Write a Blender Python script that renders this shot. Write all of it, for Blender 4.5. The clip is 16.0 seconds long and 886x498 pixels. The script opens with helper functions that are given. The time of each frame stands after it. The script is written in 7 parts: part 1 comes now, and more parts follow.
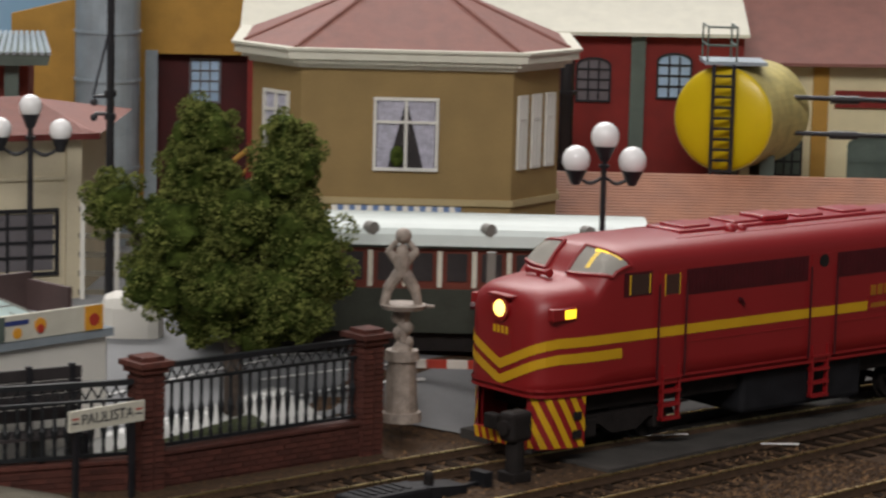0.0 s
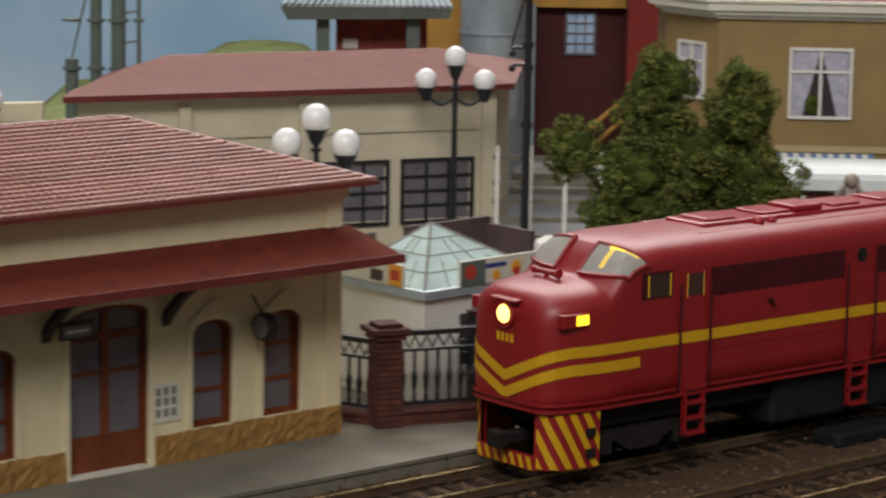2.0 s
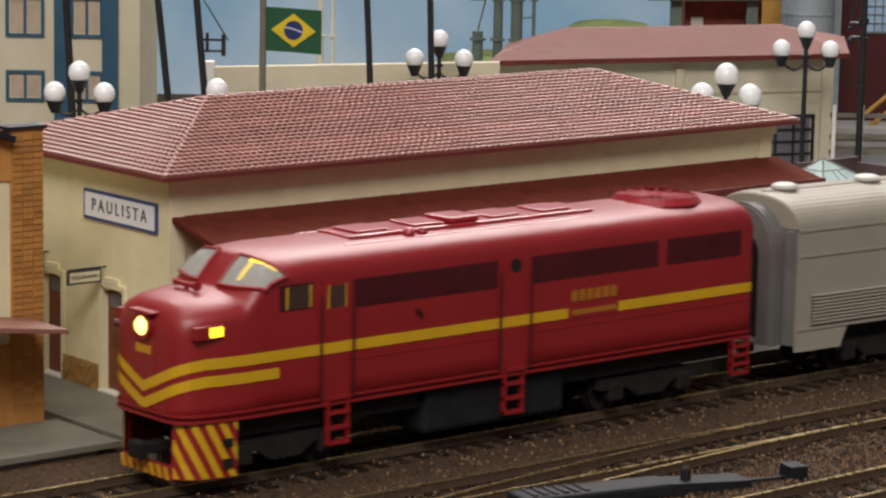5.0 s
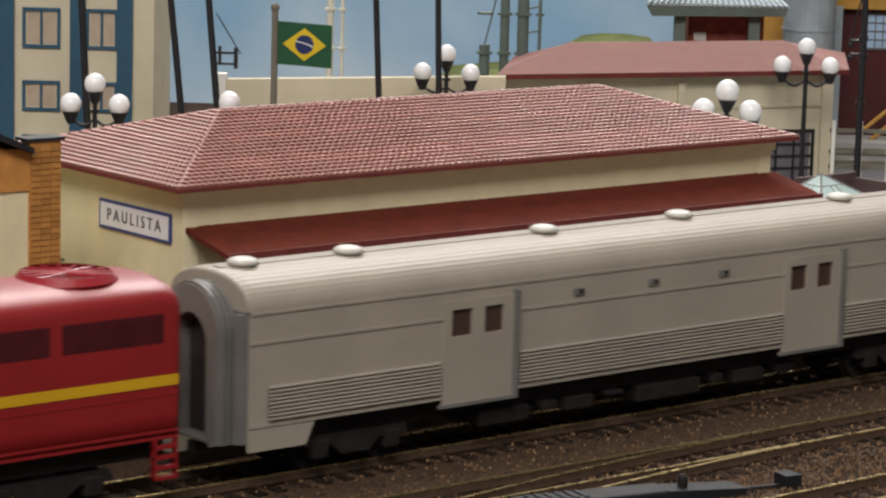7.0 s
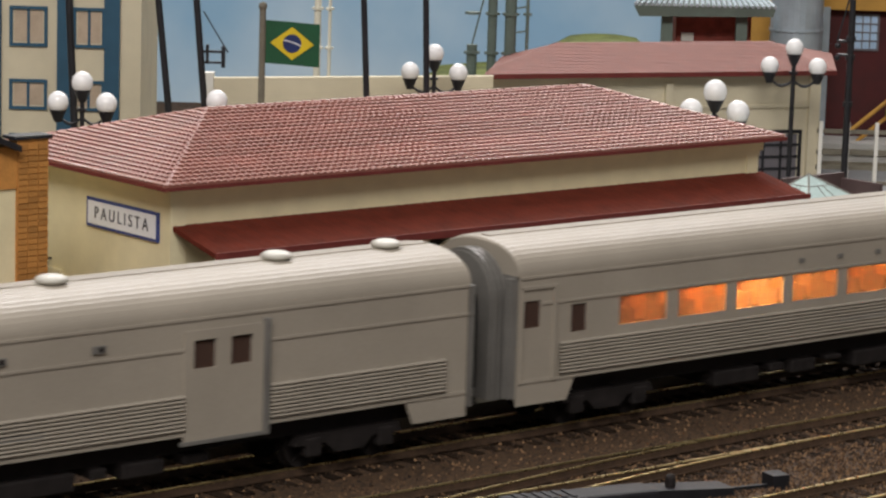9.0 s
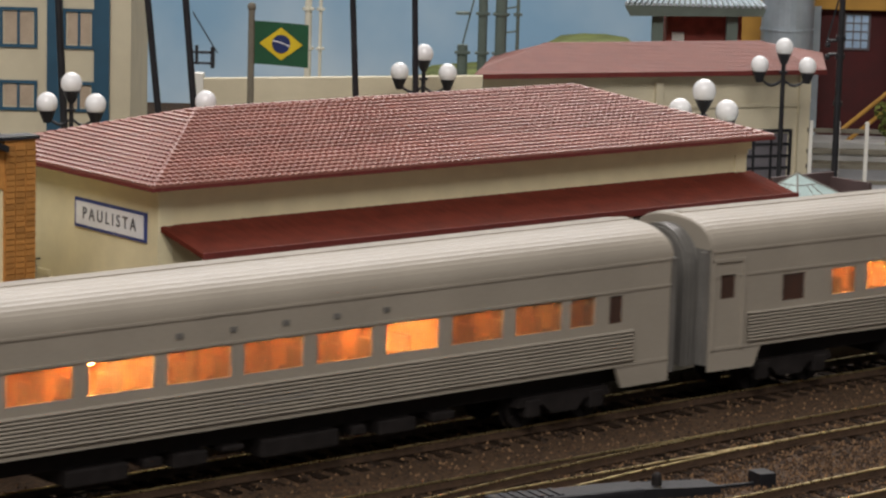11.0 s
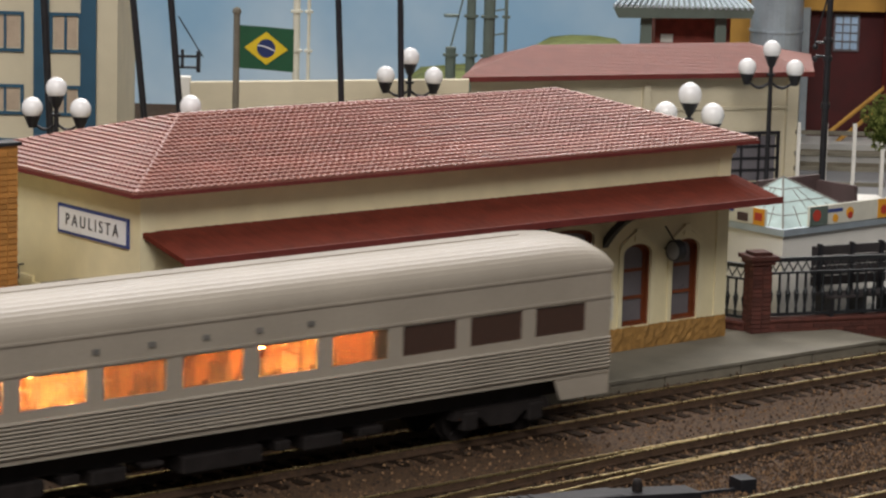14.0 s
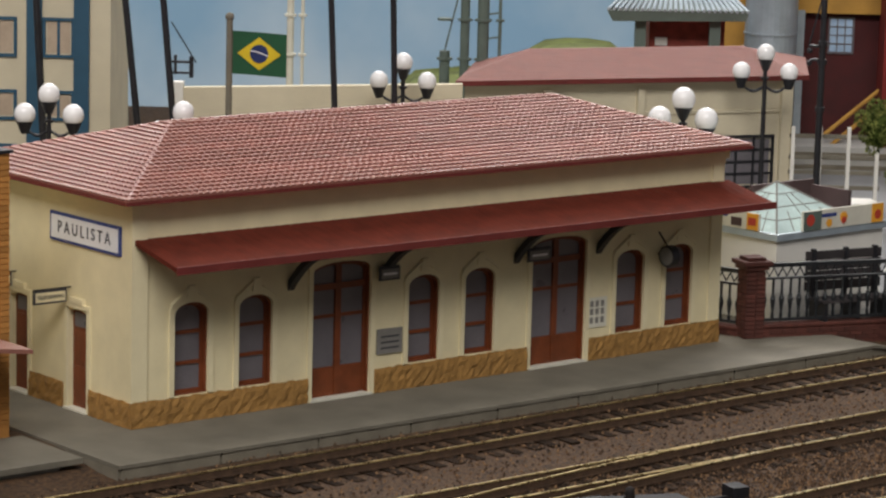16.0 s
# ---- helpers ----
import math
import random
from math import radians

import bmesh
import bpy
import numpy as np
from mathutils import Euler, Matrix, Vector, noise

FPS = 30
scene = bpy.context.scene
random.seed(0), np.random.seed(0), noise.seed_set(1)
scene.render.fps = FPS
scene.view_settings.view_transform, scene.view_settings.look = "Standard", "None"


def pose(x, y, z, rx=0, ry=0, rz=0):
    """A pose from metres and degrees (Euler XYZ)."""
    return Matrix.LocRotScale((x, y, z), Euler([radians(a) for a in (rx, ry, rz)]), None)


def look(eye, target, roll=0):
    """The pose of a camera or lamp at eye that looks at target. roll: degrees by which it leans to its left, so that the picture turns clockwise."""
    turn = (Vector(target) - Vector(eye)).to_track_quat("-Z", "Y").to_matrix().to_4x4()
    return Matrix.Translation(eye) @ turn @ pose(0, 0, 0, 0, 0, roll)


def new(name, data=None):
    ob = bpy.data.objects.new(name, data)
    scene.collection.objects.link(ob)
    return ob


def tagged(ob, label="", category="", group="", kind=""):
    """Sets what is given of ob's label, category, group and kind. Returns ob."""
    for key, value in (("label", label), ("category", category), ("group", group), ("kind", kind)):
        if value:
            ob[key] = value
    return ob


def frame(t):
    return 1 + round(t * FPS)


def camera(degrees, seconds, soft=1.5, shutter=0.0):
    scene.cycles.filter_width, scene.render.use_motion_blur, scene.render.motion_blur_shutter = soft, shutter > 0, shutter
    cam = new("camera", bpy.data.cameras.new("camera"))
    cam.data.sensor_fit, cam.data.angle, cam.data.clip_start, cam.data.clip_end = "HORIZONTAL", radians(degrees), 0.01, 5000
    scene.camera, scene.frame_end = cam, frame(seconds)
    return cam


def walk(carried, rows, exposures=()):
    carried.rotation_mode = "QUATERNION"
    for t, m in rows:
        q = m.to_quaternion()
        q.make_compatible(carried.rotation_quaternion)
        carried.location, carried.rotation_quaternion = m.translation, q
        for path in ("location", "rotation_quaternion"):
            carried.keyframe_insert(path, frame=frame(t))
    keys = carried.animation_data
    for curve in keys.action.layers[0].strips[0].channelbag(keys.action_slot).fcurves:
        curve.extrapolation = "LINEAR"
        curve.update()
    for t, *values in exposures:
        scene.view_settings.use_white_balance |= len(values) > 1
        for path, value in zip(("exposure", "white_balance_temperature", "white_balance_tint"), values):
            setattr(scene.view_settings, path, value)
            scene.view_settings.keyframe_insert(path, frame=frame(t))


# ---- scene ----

# The layout is a model railway; all plans below are in centimetres.
CM = 0.01
cam = camera(17.42, 16.0, soft=2.4, shutter=0.4)


def eye_pose(x, y, z, yaw, pitch, roll):
    """Camera pose from centimetres, heading (left of +y), tilt and lean in degrees."""
    a, b = radians(yaw), radians(pitch)
    eye = Vector((x, y, z)) * CM
    ahead = Vector((-math.sin(a) * math.cos(b), math.cos(a) * math.cos(b), math.sin(b)))
    return look(eye, eye + ahead, roll)


PATH = [
    (0.0, -12.70, -51.70, 14.90, -44.467, -8.713, 1.50),
    (0.5, -14.50, -50.70, 14.90, -43.954, -8.863, 1.50),
    (1.0, -16.10, -50.10, 14.70, -42.927, -9.119, 1.60),
    (1.5, -17.80, -49.40, 14.60, -42.248, -9.294, 0.90),
    (2.0, -19.90, -48.40, 14.80, -41.588, -9.613, 1.00),
    (2.5, -21.60, -46.50, 13.80, -40.891, -9.323, 1.10),
    (3.0, -24.50, -45.80, 14.10, -40.497, -9.384, 1.40),
    (3.2, -25.66, -45.52, 14.22, -40.340, -9.409, 1.52),
    (5.5, -38.88, -57.00, 15.48, -39.629, -9.549, 1.07),
    (6.0, -38.82, -57.08, 15.60, -39.592, -9.506, 1.31),
    (6.5, -38.95, -56.93, 15.53, -39.597, -9.420, 1.35),
    (7.0, -38.98, -56.86, 15.73, -39.633, -9.446, 1.56),
    (7.5, -38.86, -56.98, 15.62, -39.665, -9.410, 1.53),
    (8.0, -38.77, -57.03, 15.63, -39.775, -9.403, 1.56),
    (8.5, -38.93, -56.94, 15.38, -39.873, -9.334, 1.68),
    (9.0, -38.99, -56.77, 15.67, -39.931, -9.415, 1.73),
    (11.5, -38.83, -57.09, 15.67, -39.964, -9.357, 1.55),
    (12.0, -38.80, -57.03, 15.51, -40.008, -9.291, 1.52),
    (12.5, -38.66, -57.22, 15.58, -39.989, -9.304, 1.46),
    (13.0, -38.70, -57.15, 15.70, -40.009, -9.415, 1.40),
    (13.5, -38.65, -57.19, 15.74, -39.989, -9.469, 1.52),
    (14.0, -38.51, -57.39, 15.97, -39.910, -9.510, 1.54),
    (14.5, -38.51, -57.39, 15.97, -39.948, -9.518, 1.50),
    (15.0, -38.43, -57.44, 16.06, -39.921, -9.559, 1.50),
    (15.5, -38.42, -57.43, 16.17, -39.956, -9.601, 1.50),
    (16.0, -38.34, -57.37, 16.22, -39.959, -9.580, 1.49),
]
walk(cam, [(t, eye_pose(*row)) for t, *row in PATH], exposures=[(0, -0.22), (1.5, -0.2), (3.2, -0.08), (5.5, 0.1), (9.0, 0.07), (11.5, -0.12), (12.6, 0.02), (13.2, 0.05), (16, 0.05)])

# ---- light: the hall's ceiling lights over the layout ----
world = bpy.data.worlds.new("hall")
scene.world = world
world.use_nodes = True
world.node_tree.nodes["Background"].inputs[0].default_value = (0.96, 0.97, 1.0, 1)
world.node_tree.nodes["Background"].inputs[1].default_value = 0.14


def ceiling_light(x, y, z, w, h, watts, target):
    lamp = bpy.data.lights.new("ceiling_light", "AREA")
    lamp.shape, lamp.size, lamp.size_y, lamp.energy, lamp.color = "RECTANGLE", w, h, watts, (1.0, 0.953, 0.93)
    ob = new("ceiling_light", lamp)
    ob.matrix_world = look((x, y, z), target)
    return ob


ceiling_light(0.10, 0.30, 1.7, 1.6, 0.5, 11, (0.15, 0.1, 0))
ceiling_light(-1.05, -1.1, 1.40, 1.4, 0.5, 33, (0.05, 0.05, 0))
ceiling_light(1.15, 1.10, 1.45, 1.5, 0.35, 40, (0.10, 0.0, 0))


# ---- materials ----
def material(name, color, rough=0.6, vary=0.12, scale=250.0, bump=0.15, metal=0.0, fine=2500.0, second=None, amount=0.5, spec=0.4, random_tone=0.0):
    """A painted or printed model surface: broad blotches, fine grain and a slight relief."""
    m = bpy.data.materials.new(name)
    m.use_nodes = True
    nt = m.node_tree
    n, l = nt.nodes, nt.links
    b = n["Principled BSDF"]
    b.inputs["Metallic"].default_value = metal
    b.inputs["Specular IOR Level"].default_value = spec
    co = n.new("ShaderNodeTexCoord")
    big = n.new("ShaderNodeTexNoise")
    big.inputs["Scale"].default_value, big.inputs["Detail"].default_value = scale, 5
    small = n.new("ShaderNodeTexNoise")
    small.inputs["Scale"].default_value, small.inputs["Detail"].default_value = fine, 3
    l.new(co.outputs["Object"], big.inputs["Vector"])
    l.new(co.outputs["Object"], small.inputs["Vector"])
    ramp = n.new("ShaderNodeValToRGB")
    dark = [c * (1 - vary) for c in color]
    light = [min(1, c * (1 + vary)) for c in color] if second is None else second
    ramp.color_ramp.elements[0].position, ramp.color_ramp.elements[1].position = 0.5 - amount * 0.4, 0.5 + amount * 0.4
    ramp.color_ramp.elements[0].color, ramp.color_ramp.elements[1].color = (*dark, 1), (*light, 1)
    l.new(big.outputs["Fac"], ramp.inputs["Fac"])
    mix = n.new("ShaderNodeMix")
    mix.data_type, mix.blend_type = "RGBA", "OVERLAY"
    mix.inputs["Factor"].default_value = min(1.0, vary * 1.6)
    l.new(ramp.outputs["Color"], mix.inputs["A"])
    l.new(small.outputs["Fac"], mix.inputs["B"])
    out = mix.outputs["Result"]
    if random_tone:
        info, hsv, rng = n.new("ShaderNodeObjectInfo"), n.new("ShaderNodeHueSaturation"), n.new("ShaderNodeMapRange")
        rng.inputs["To Min"].default_value, rng.inputs["To Max"].default_value = 1 - random_tone, 1 + random_tone
        l.new(info.outputs["Random"], rng.inputs["Value"])
        l.new(rng.outputs["Result"], hsv.inputs["Value"])
        l.new(out, hsv.inputs["Color"])
        out = hsv.outputs["Color"]
    l.new(out, b.inputs["Base Color"])
    rr = n.new("ShaderNodeMapRange")
    rr.inputs["To Min"].default_value, rr.inputs["To Max"].default_value = max(0.02, rough - 0.08), min(1, rough + 0.08)
    l.new(big.outputs["Fac"], rr.inputs["Value"])
    l.new(rr.outputs["Result"], b.inputs["Roughness"])
    if bump:
        bp = n.new("ShaderNodeBump")
        bp.inputs["Strength"].default_value, bp.inputs["Distance"].default_value = bump, 0.0004
        l.new(small.outputs["Fac"], bp.inputs["Height"])
        l.new(bp.outputs["Normal"], b.inputs["Normal"])
    return m


def glow(name, color, strength):
    m = bpy.data.materials.new(name)
    m.use_nodes = True
    b = m.node_tree.nodes["Principled BSDF"]
    b.inputs["Base Color"].default_value = (*color, 1)
    b.inputs["Emission Color"].default_value = (*color, 1)
    b.inputs["Emission Strength"].default_value = strength
    return m


def glass(name, color, rough=0.05, alpha=0.25):
    """A thin pane: mostly clear with a tint and a gloss."""
    m = bpy.data.materials.new(name)
    m.use_nodes = True
    nt = m.node_tree
    nt.nodes.clear()
    out, mix, tr, gl = (nt.nodes.new(k) for k in ("ShaderNodeOutputMaterial", "ShaderNodeMixShader", "ShaderNodeBsdfTransparent", "ShaderNodeBsdfPrincipled"))
    tr.inputs["Color"].default_value = (*color, 1)
    gl.inputs["Base Color"].default_value = (*[c * 0.6 for c in color], 1)
    gl.inputs["Roughness"].default_value = rough
    mix.inputs[0].default_value = alpha
    nt.links.new(tr.outputs[0], mix.inputs[1])
    nt.links.new(gl.outputs[0], mix.inputs[2])
    nt.links.new(mix.outputs[0], out.inputs[0])
    return m


def fogged(name, color):
    """A thin clouded plastic pane that lets light through and scatters part of it."""
    m = glass(name, color, 0.25, 0.12)
    nt = m.node_tree
    out = nt.nodes["Material Output"]
    clear = out.inputs[0].links[0].from_socket
    mix, tl = nt.nodes.new("ShaderNodeMixShader"), nt.nodes.new("ShaderNodeBsdfTranslucent")
    tl.inputs["Color"].default_value = (*color, 1)
    mix.inputs[0].default_value = 0.16
    nt.links.new(clear, mix.inputs[1])
    nt.links.new(tl.outputs[0], mix.inputs[2])
    nt.links.new(mix.outputs[0], out.inputs[0])
    return m


CREAM = material("cream_wall", (0.70, 0.62, 0.39), 0.75, 0.07, 120)
CREAM_TRIM = material("cream_trim", (0.71, 0.635, 0.41), 0.7, 0.05, 150)
PALE = material("pale_wall", (0.56, 0.50, 0.36), 0.75, 0.07, 90)
STONE = material("ochre_stone", (0.29, 0.155, 0.042), 0.85, 0.2, 500, 0.6, fine=1800)
TILE = material("clay_tile", (0.285, 0.122, 0.092), 0.42, 0.14, 160, 0.2, spec=0.5, random_tone=0.14)
TILE_FAR = material("clay_tile_far", (0.235, 0.098, 0.078), 0.65, 0.12, 200, 0.3)
TERRACOTTA = material("terracotta_tile", (0.29, 0.125, 0.070), 0.7, 0.14, 180, 0.3)
DEEP_RED = material("deep_red_door", (0.055, 0.007, 0.007), 0.7, 0.2, 150)
PAVING = material("pale_paving", (0.42, 0.42, 0.40), 0.8, 0.10, 70)
BED = material("grassy_bed", (0.045, 0.055, 0.02), 0.95, 0.4, 300, 0.8)
AWNING = material("awning_red", (0.105, 0.021, 0.012), 0.85, 0.2, 220, 0.3, spec=0.1)
FASCIA = material("dark_red_fascia", (0.13, 0.022, 0.018), 0.6, 0.15, 200)
WOOD = material("red_brown_door", (0.16, 0.042, 0.014), 0.45, 0.2, 300)
GREYPANE = material("frosted_pane", (0.135, 0.125, 0.135), 0.3, 0.12, 120, 0.0, spec=0.5)
CONCRETE = material("platform_concrete", (0.160, 0.145, 0.110), 0.85, 0.16, 90, 0.3)
CONCRETE_SIDE = material("platform_side", (0.175, 0.155, 0.115), 0.85, 0.18, 140, 0.3)
BALLAST = material("ballast_ground", (0.030, 0.016, 0.007), 0.95, 0.45, 900, 1.0, second=(0.105, 0.056, 0.024), fine=2600)
ROADM = material("grey_road", (0.19, 0.195, 0.20), 0.8, 0.12, 60)
ASPHALT = material("dark_asphalt", (0.055, 0.05, 0.045), 0.85, 0.25, 120, 0.3)
WHITE_LINE = material("white_road_paint", (0.7, 0.7, 0.68), 0.7, 0.08)
RAILM = material("brass_rail", (0.62, 0.50, 0.25), 0.28, 0.15, 300, 0.1, metal=0.9)
RAIL_SIDE = material("rusty_rail_web", (0.07, 0.04, 0.022), 0.8, 0.3, 500)
TIE = material("dark_sleeper", (0.022, 0.014, 0.009), 0.95, 0.3, 400, 0.4, spec=0.08, random_tone=0.3)
LOCO_RED = material("loco_red", (0.245, 0.008, 0.010), 0.44, 0.05, 60, 0.05, spec=0.65)
LOCO_ROOF = material("loco_roof_red", (0.28, 0.010, 0.016), 0.34, 0.05, 60, 0.05, spec=0.7)
LOCO_YELLOW = material("loco_yellow", (0.58, 0.33, 0.012), 0.4, 0.06, 80, 0.05)
MARK_OCHRE = material("mark_ochre", (0.34, 0.13, 0.012), 0.5, 0.1, 80, 0.05)
GRILLE = material("dark_grille", (0.06, 0.005, 0.008), 0.5, 0.2, 300)
BLACK = material("black_underframe", (0.016, 0.013, 0.012), 0.75, 0.3, 300, 0.2, spec=0.2)
IRON = material("black_iron", (0.015, 0.015, 0.018), 0.45, 0.2, 300, 0.1)
SILVER = material("silver_grey_coach", (0.315, 0.278, 0.225), 0.45, 0.07, 50, 0.08, spec=0.3)
SILVER_DARK = material("vestibule_grey", (0.15, 0.142, 0.128), 0.42, 0.15, 80, 0.1)
VENT = material("white_vent", (0.50, 0.48, 0.42), 0.4, 0.05)
COACH_IN = material("coach_interior", (0.42, 0.19, 0.08), 0.8, 0.25, 300)
SEAT = material("coach_seat", (0.12, 0.05, 0.03), 0.8, 0.25, 300)
DARKPANE = glass("dark_pane", (0.30, 0.19, 0.15), 0.15, 0.30)
COACH_PANE = fogged("amber_pane", (0.98, 0.78, 0.56))
CAB_PANE = glass("cab_pane", (0.85, 0.85, 0.80), 0.12, 0.30)
CAB_IN = material("cab_interior", (0.46, 0.42, 0.40), 0.7, 0.1, 200, 0.0)
HEADLIGHT = glow("headlight", (1.0, 0.70, 0.16), 3.2)
NUMBERLIGHT = glow("number_board_light", (1.0, 0.66, 0.03), 2.0)
# weak emission in the trim replaces cab light falling on the window edges
EDGEGLOW = glow("cab_light", (0.5, 0.29, 0.012), 0.25)
# self-glowing yellow standing in for lamplight inside the cab
CABGLOW = glow("cab_lamp", (0.95, 0.66, 0.05), 0.75)
BULB = glow("coach_bulb", (1.0, 0.48, 0.16), 650)
BULB_DIM = glow("coach_bulb_dim", (1.0, 0.42, 0.12), 120)
GLOBE = material("opal_globe", (0.86, 0.85, 0.84), 0.25, 0.03, 100, 0.0, spec=0.5)
BRICK = material("brown_brick", (0.085, 0.026, 0.018), 0.8, 0.3, 400, 0.4, random_tone=0.25)
ORANGE_BRICK = material("orange_brick", (0.42, 0.19, 0.045), 0.8, 0.15, 300, 0.4, random_tone=0.18)
TAN = material("tan_wall", (0.275, 0.185, 0.072), 0.75, 0.1, 100, 0.2)
TAN_LIGHT = material("light_tan_wall", (0.42, 0.33, 0.17), 0.75, 0.08, 100, 0.2)
WHITE = material("white_paint", (0.70, 0.68, 0.62), 0.6, 0.05, 120)
CORNICE = material("cornice_white", (0.62, 0.60, 0.50), 0.65, 0.06, 200)
CURTAIN = material("white_curtain", (0.42, 0.41, 0.48), 0.8, 0.2, 600)
# near-black stands in for unlit interiors; the bench boards simply share it
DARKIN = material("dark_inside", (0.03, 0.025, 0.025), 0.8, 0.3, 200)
REDWALL = material("dark_red_wall", (0.19, 0.016, 0.012), 0.7, 0.15, 150, 0.2)
YELLOW = material("tank_yellow", (0.66, 0.48, 0.005), 0.35, 0.05, 60, 0.05, spec=0.5)
TANK_SIDE = material("weathered_cream", (0.52, 0.44, 0.17), 0.6, 0.25, 200)
OCHRE = material("ochre_hall", (0.42, 0.23, 0.045), 0.75, 0.15, 120, 0.2)
STEEL = material("galvanised_steel", (0.36, 0.42, 0.46), 0.4, 0.12, 150, 0.1, metal=0.3)
BLUE = material("blue_trim", (0.022, 0.075, 0.125), 0.6, 0.1, 150)
SIGNBLUE = material("sign_blue", (0.035, 0.055, 0.20), 0.5, 0.05)
SIGNWHITE = material("sign_white", (0.75, 0.75, 0.76), 0.5, 0.03)
SIGNGREY = material("sign_grey", (0.20, 0.19, 0.17), 0.6, 0.1)
SIGNDARK = material("sign_dark", (0.05, 0.05, 0.055), 0.6, 0.1)
TEAL = material("pale_glass_roof", (0.48, 0.60, 0.58), 0.25, 0.12, 150, 0.05, spec=0.6)
GREENGREY = material("grey_green_timber", (0.10, 0.13, 0.11), 0.7, 0.15, 150)
HILL = material("grass_hill", (0.15, 0.175, 0.05), 0.95, 0.3, 120, 0.8, fine=1500)
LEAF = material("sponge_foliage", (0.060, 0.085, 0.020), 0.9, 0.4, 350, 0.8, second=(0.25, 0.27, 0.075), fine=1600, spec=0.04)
# this darker green carries the shade between leaf clumps in its colour
LEAF_SHADED = material("dark_foliage", (0.020, 0.034, 0.007), 0.9, 0.4, 350, 0.8, second=(0.075, 0.10, 0.022), fine=1600, spec=0.04)
BARK = material("bark", (0.06, 0.045, 0.035), 0.9, 0.3, 400, 0.6)
TRAM_GREEN = material("tram_dark", (0.035, 0.04, 0.03), 0.5, 0.2, 150)
TRAM_RED = material("tram_red_brown", (0.13, 0.03, 0.018), 0.5, 0.2, 150)
TRAM_ROOF = material("tram_roof_white", (0.60, 0.66, 0.63), 0.5, 0.06, 100)
BRONZE = material("statue_stone", (0.30, 0.25, 0.21), 0.6, 0.3, 400, 0.4)
FLAG_GREEN = material("flag_green", (0.010, 0.075, 0.03), 0.7, 0.1, 200)
FLAG_YELLOW = material("flag_yellow", (0.62, 0.46, 0.015), 0.7, 0.08, 200)
FLAG_BLUE = material("flag_blue", (0.012, 0.025, 0.10), 0.7, 0.1, 200)
GREYMETAL = material("dark_grey_plastic", (0.013, 0.013, 0.015), 0.6, 0.25, 250, 0.1, spec=0.2)
AD_RED = material("ad_red", (0.45, 0.05, 0.03), 0.6, 0.1)
AD_ORANGE = material("ad_orange", (0.72, 0.33, 0.03), 0.6, 0.1)
GRILLE_BROWN = material("dark_brown_board", (0.075, 0.045, 0.042), 0.7, 0.15, 150)
REDBRICK = material("red_brick", (0.24, 0.05, 0.035), 0.8, 0.25, 300, 0.4)
TANPANE = material("tan_blind", (0.42, 0.33, 0.24), 0.6, 0.12, 150)
# pale blue base colour takes the place of sky light on the glass
SKYPANE = material("sky_lit_pane", (0.36, 0.50, 0.66), 0.25, 0.12, 120, 0.0)
BALUSTER = material("black_fence", (0.012, 0.014, 0.016), 0.5, 0.2, 300, 0.1)
STRIPE_BLUE = material("stripe_blue", (0.13, 0.20, 0.36), 0.7, 0.08)


# ---- building helpers, in centimetres ----
def box(bm, x0, x1, y0, y1, z0, z1, bevel=0.0):
    r = bmesh.ops.create_cube(bm, size=1, matrix=Matrix.Translation(((x0 + x1) / 2, (y0 + y1) / 2, (z0 + z1) / 2)) @ Matrix.Diagonal((x1 - x0, y1 - y0, z1 - z0, 1)))
    if bevel:
        edges = {e for v in r["verts"] for e in v.link_edges}
        bmesh.ops.bevel(bm, geom=list(edges), offset=bevel, segments=2, affect="EDGES", profile=0.5)
    return r["verts"]


def tube(bm, a, b, r0, r1=None, seg=12, cap=True):
    a, b = Vector(a), Vector(b)
    q = (b - a).to_track_quat("Z", "Y").to_matrix().to_4x4()
    return bmesh.ops.create_cone(bm, cap_ends=cap, segments=seg, radius1=r0, radius2=r0 if r1 is None else r1, depth=(b - a).length, matrix=Matrix.Translation((a + b) / 2) @ q)["verts"]


def ball(bm, c, r, sub=3, squash=1.0):
    return bmesh.ops.create_icosphere(bm, subdivisions=sub, radius=r, matrix=Matrix.Translation(c) @ Matrix.Diagonal((1, 1, squash, 1)))["verts"]


def prism(bm, outline, y0, y1):
    """A slab with the outline (x, z), from y0 to y1."""
    a = [bm.verts.new((x, y0, z)) for x, z in outline]
    b = [bm.verts.new((x, y1, z)) for x, z in outline]
    bm.faces.new(a)
    bm.faces.new(b[::-1])
    for i in range(len(a)):
        j = (i + 1) % len(a)
        bm.faces.new((a[j], a[i], b[i], b[j]))


def sheet(bm, *corners):
    return bm.faces.new([bm.verts.new(c) for c in corners])


def part(name, bm, mat, parent=None, label="", smooth=False, at=None):
    """One mesh object from a bmesh in centimetres."""
    bmesh.ops.recalc_face_normals(bm, faces=bm.faces)
    bmesh.ops.scale(bm, vec=(CM, CM, CM), verts=bm.verts)
    me = bpy.data.meshes.new(name)
    bm.to_mesh(me)
    bm.free()
    for m in mat if isinstance(mat, (list, tuple)) else [mat]:
        me.materials.append(m)
    if smooth:
        for p in me.polygons:
            p.use_smooth = True
    ob = new(name, me)
    if parent:
        ob.parent = parent
    if at is not None:
        ob.matrix_basis = at
    if label:
        ob["label"] = label
    return ob


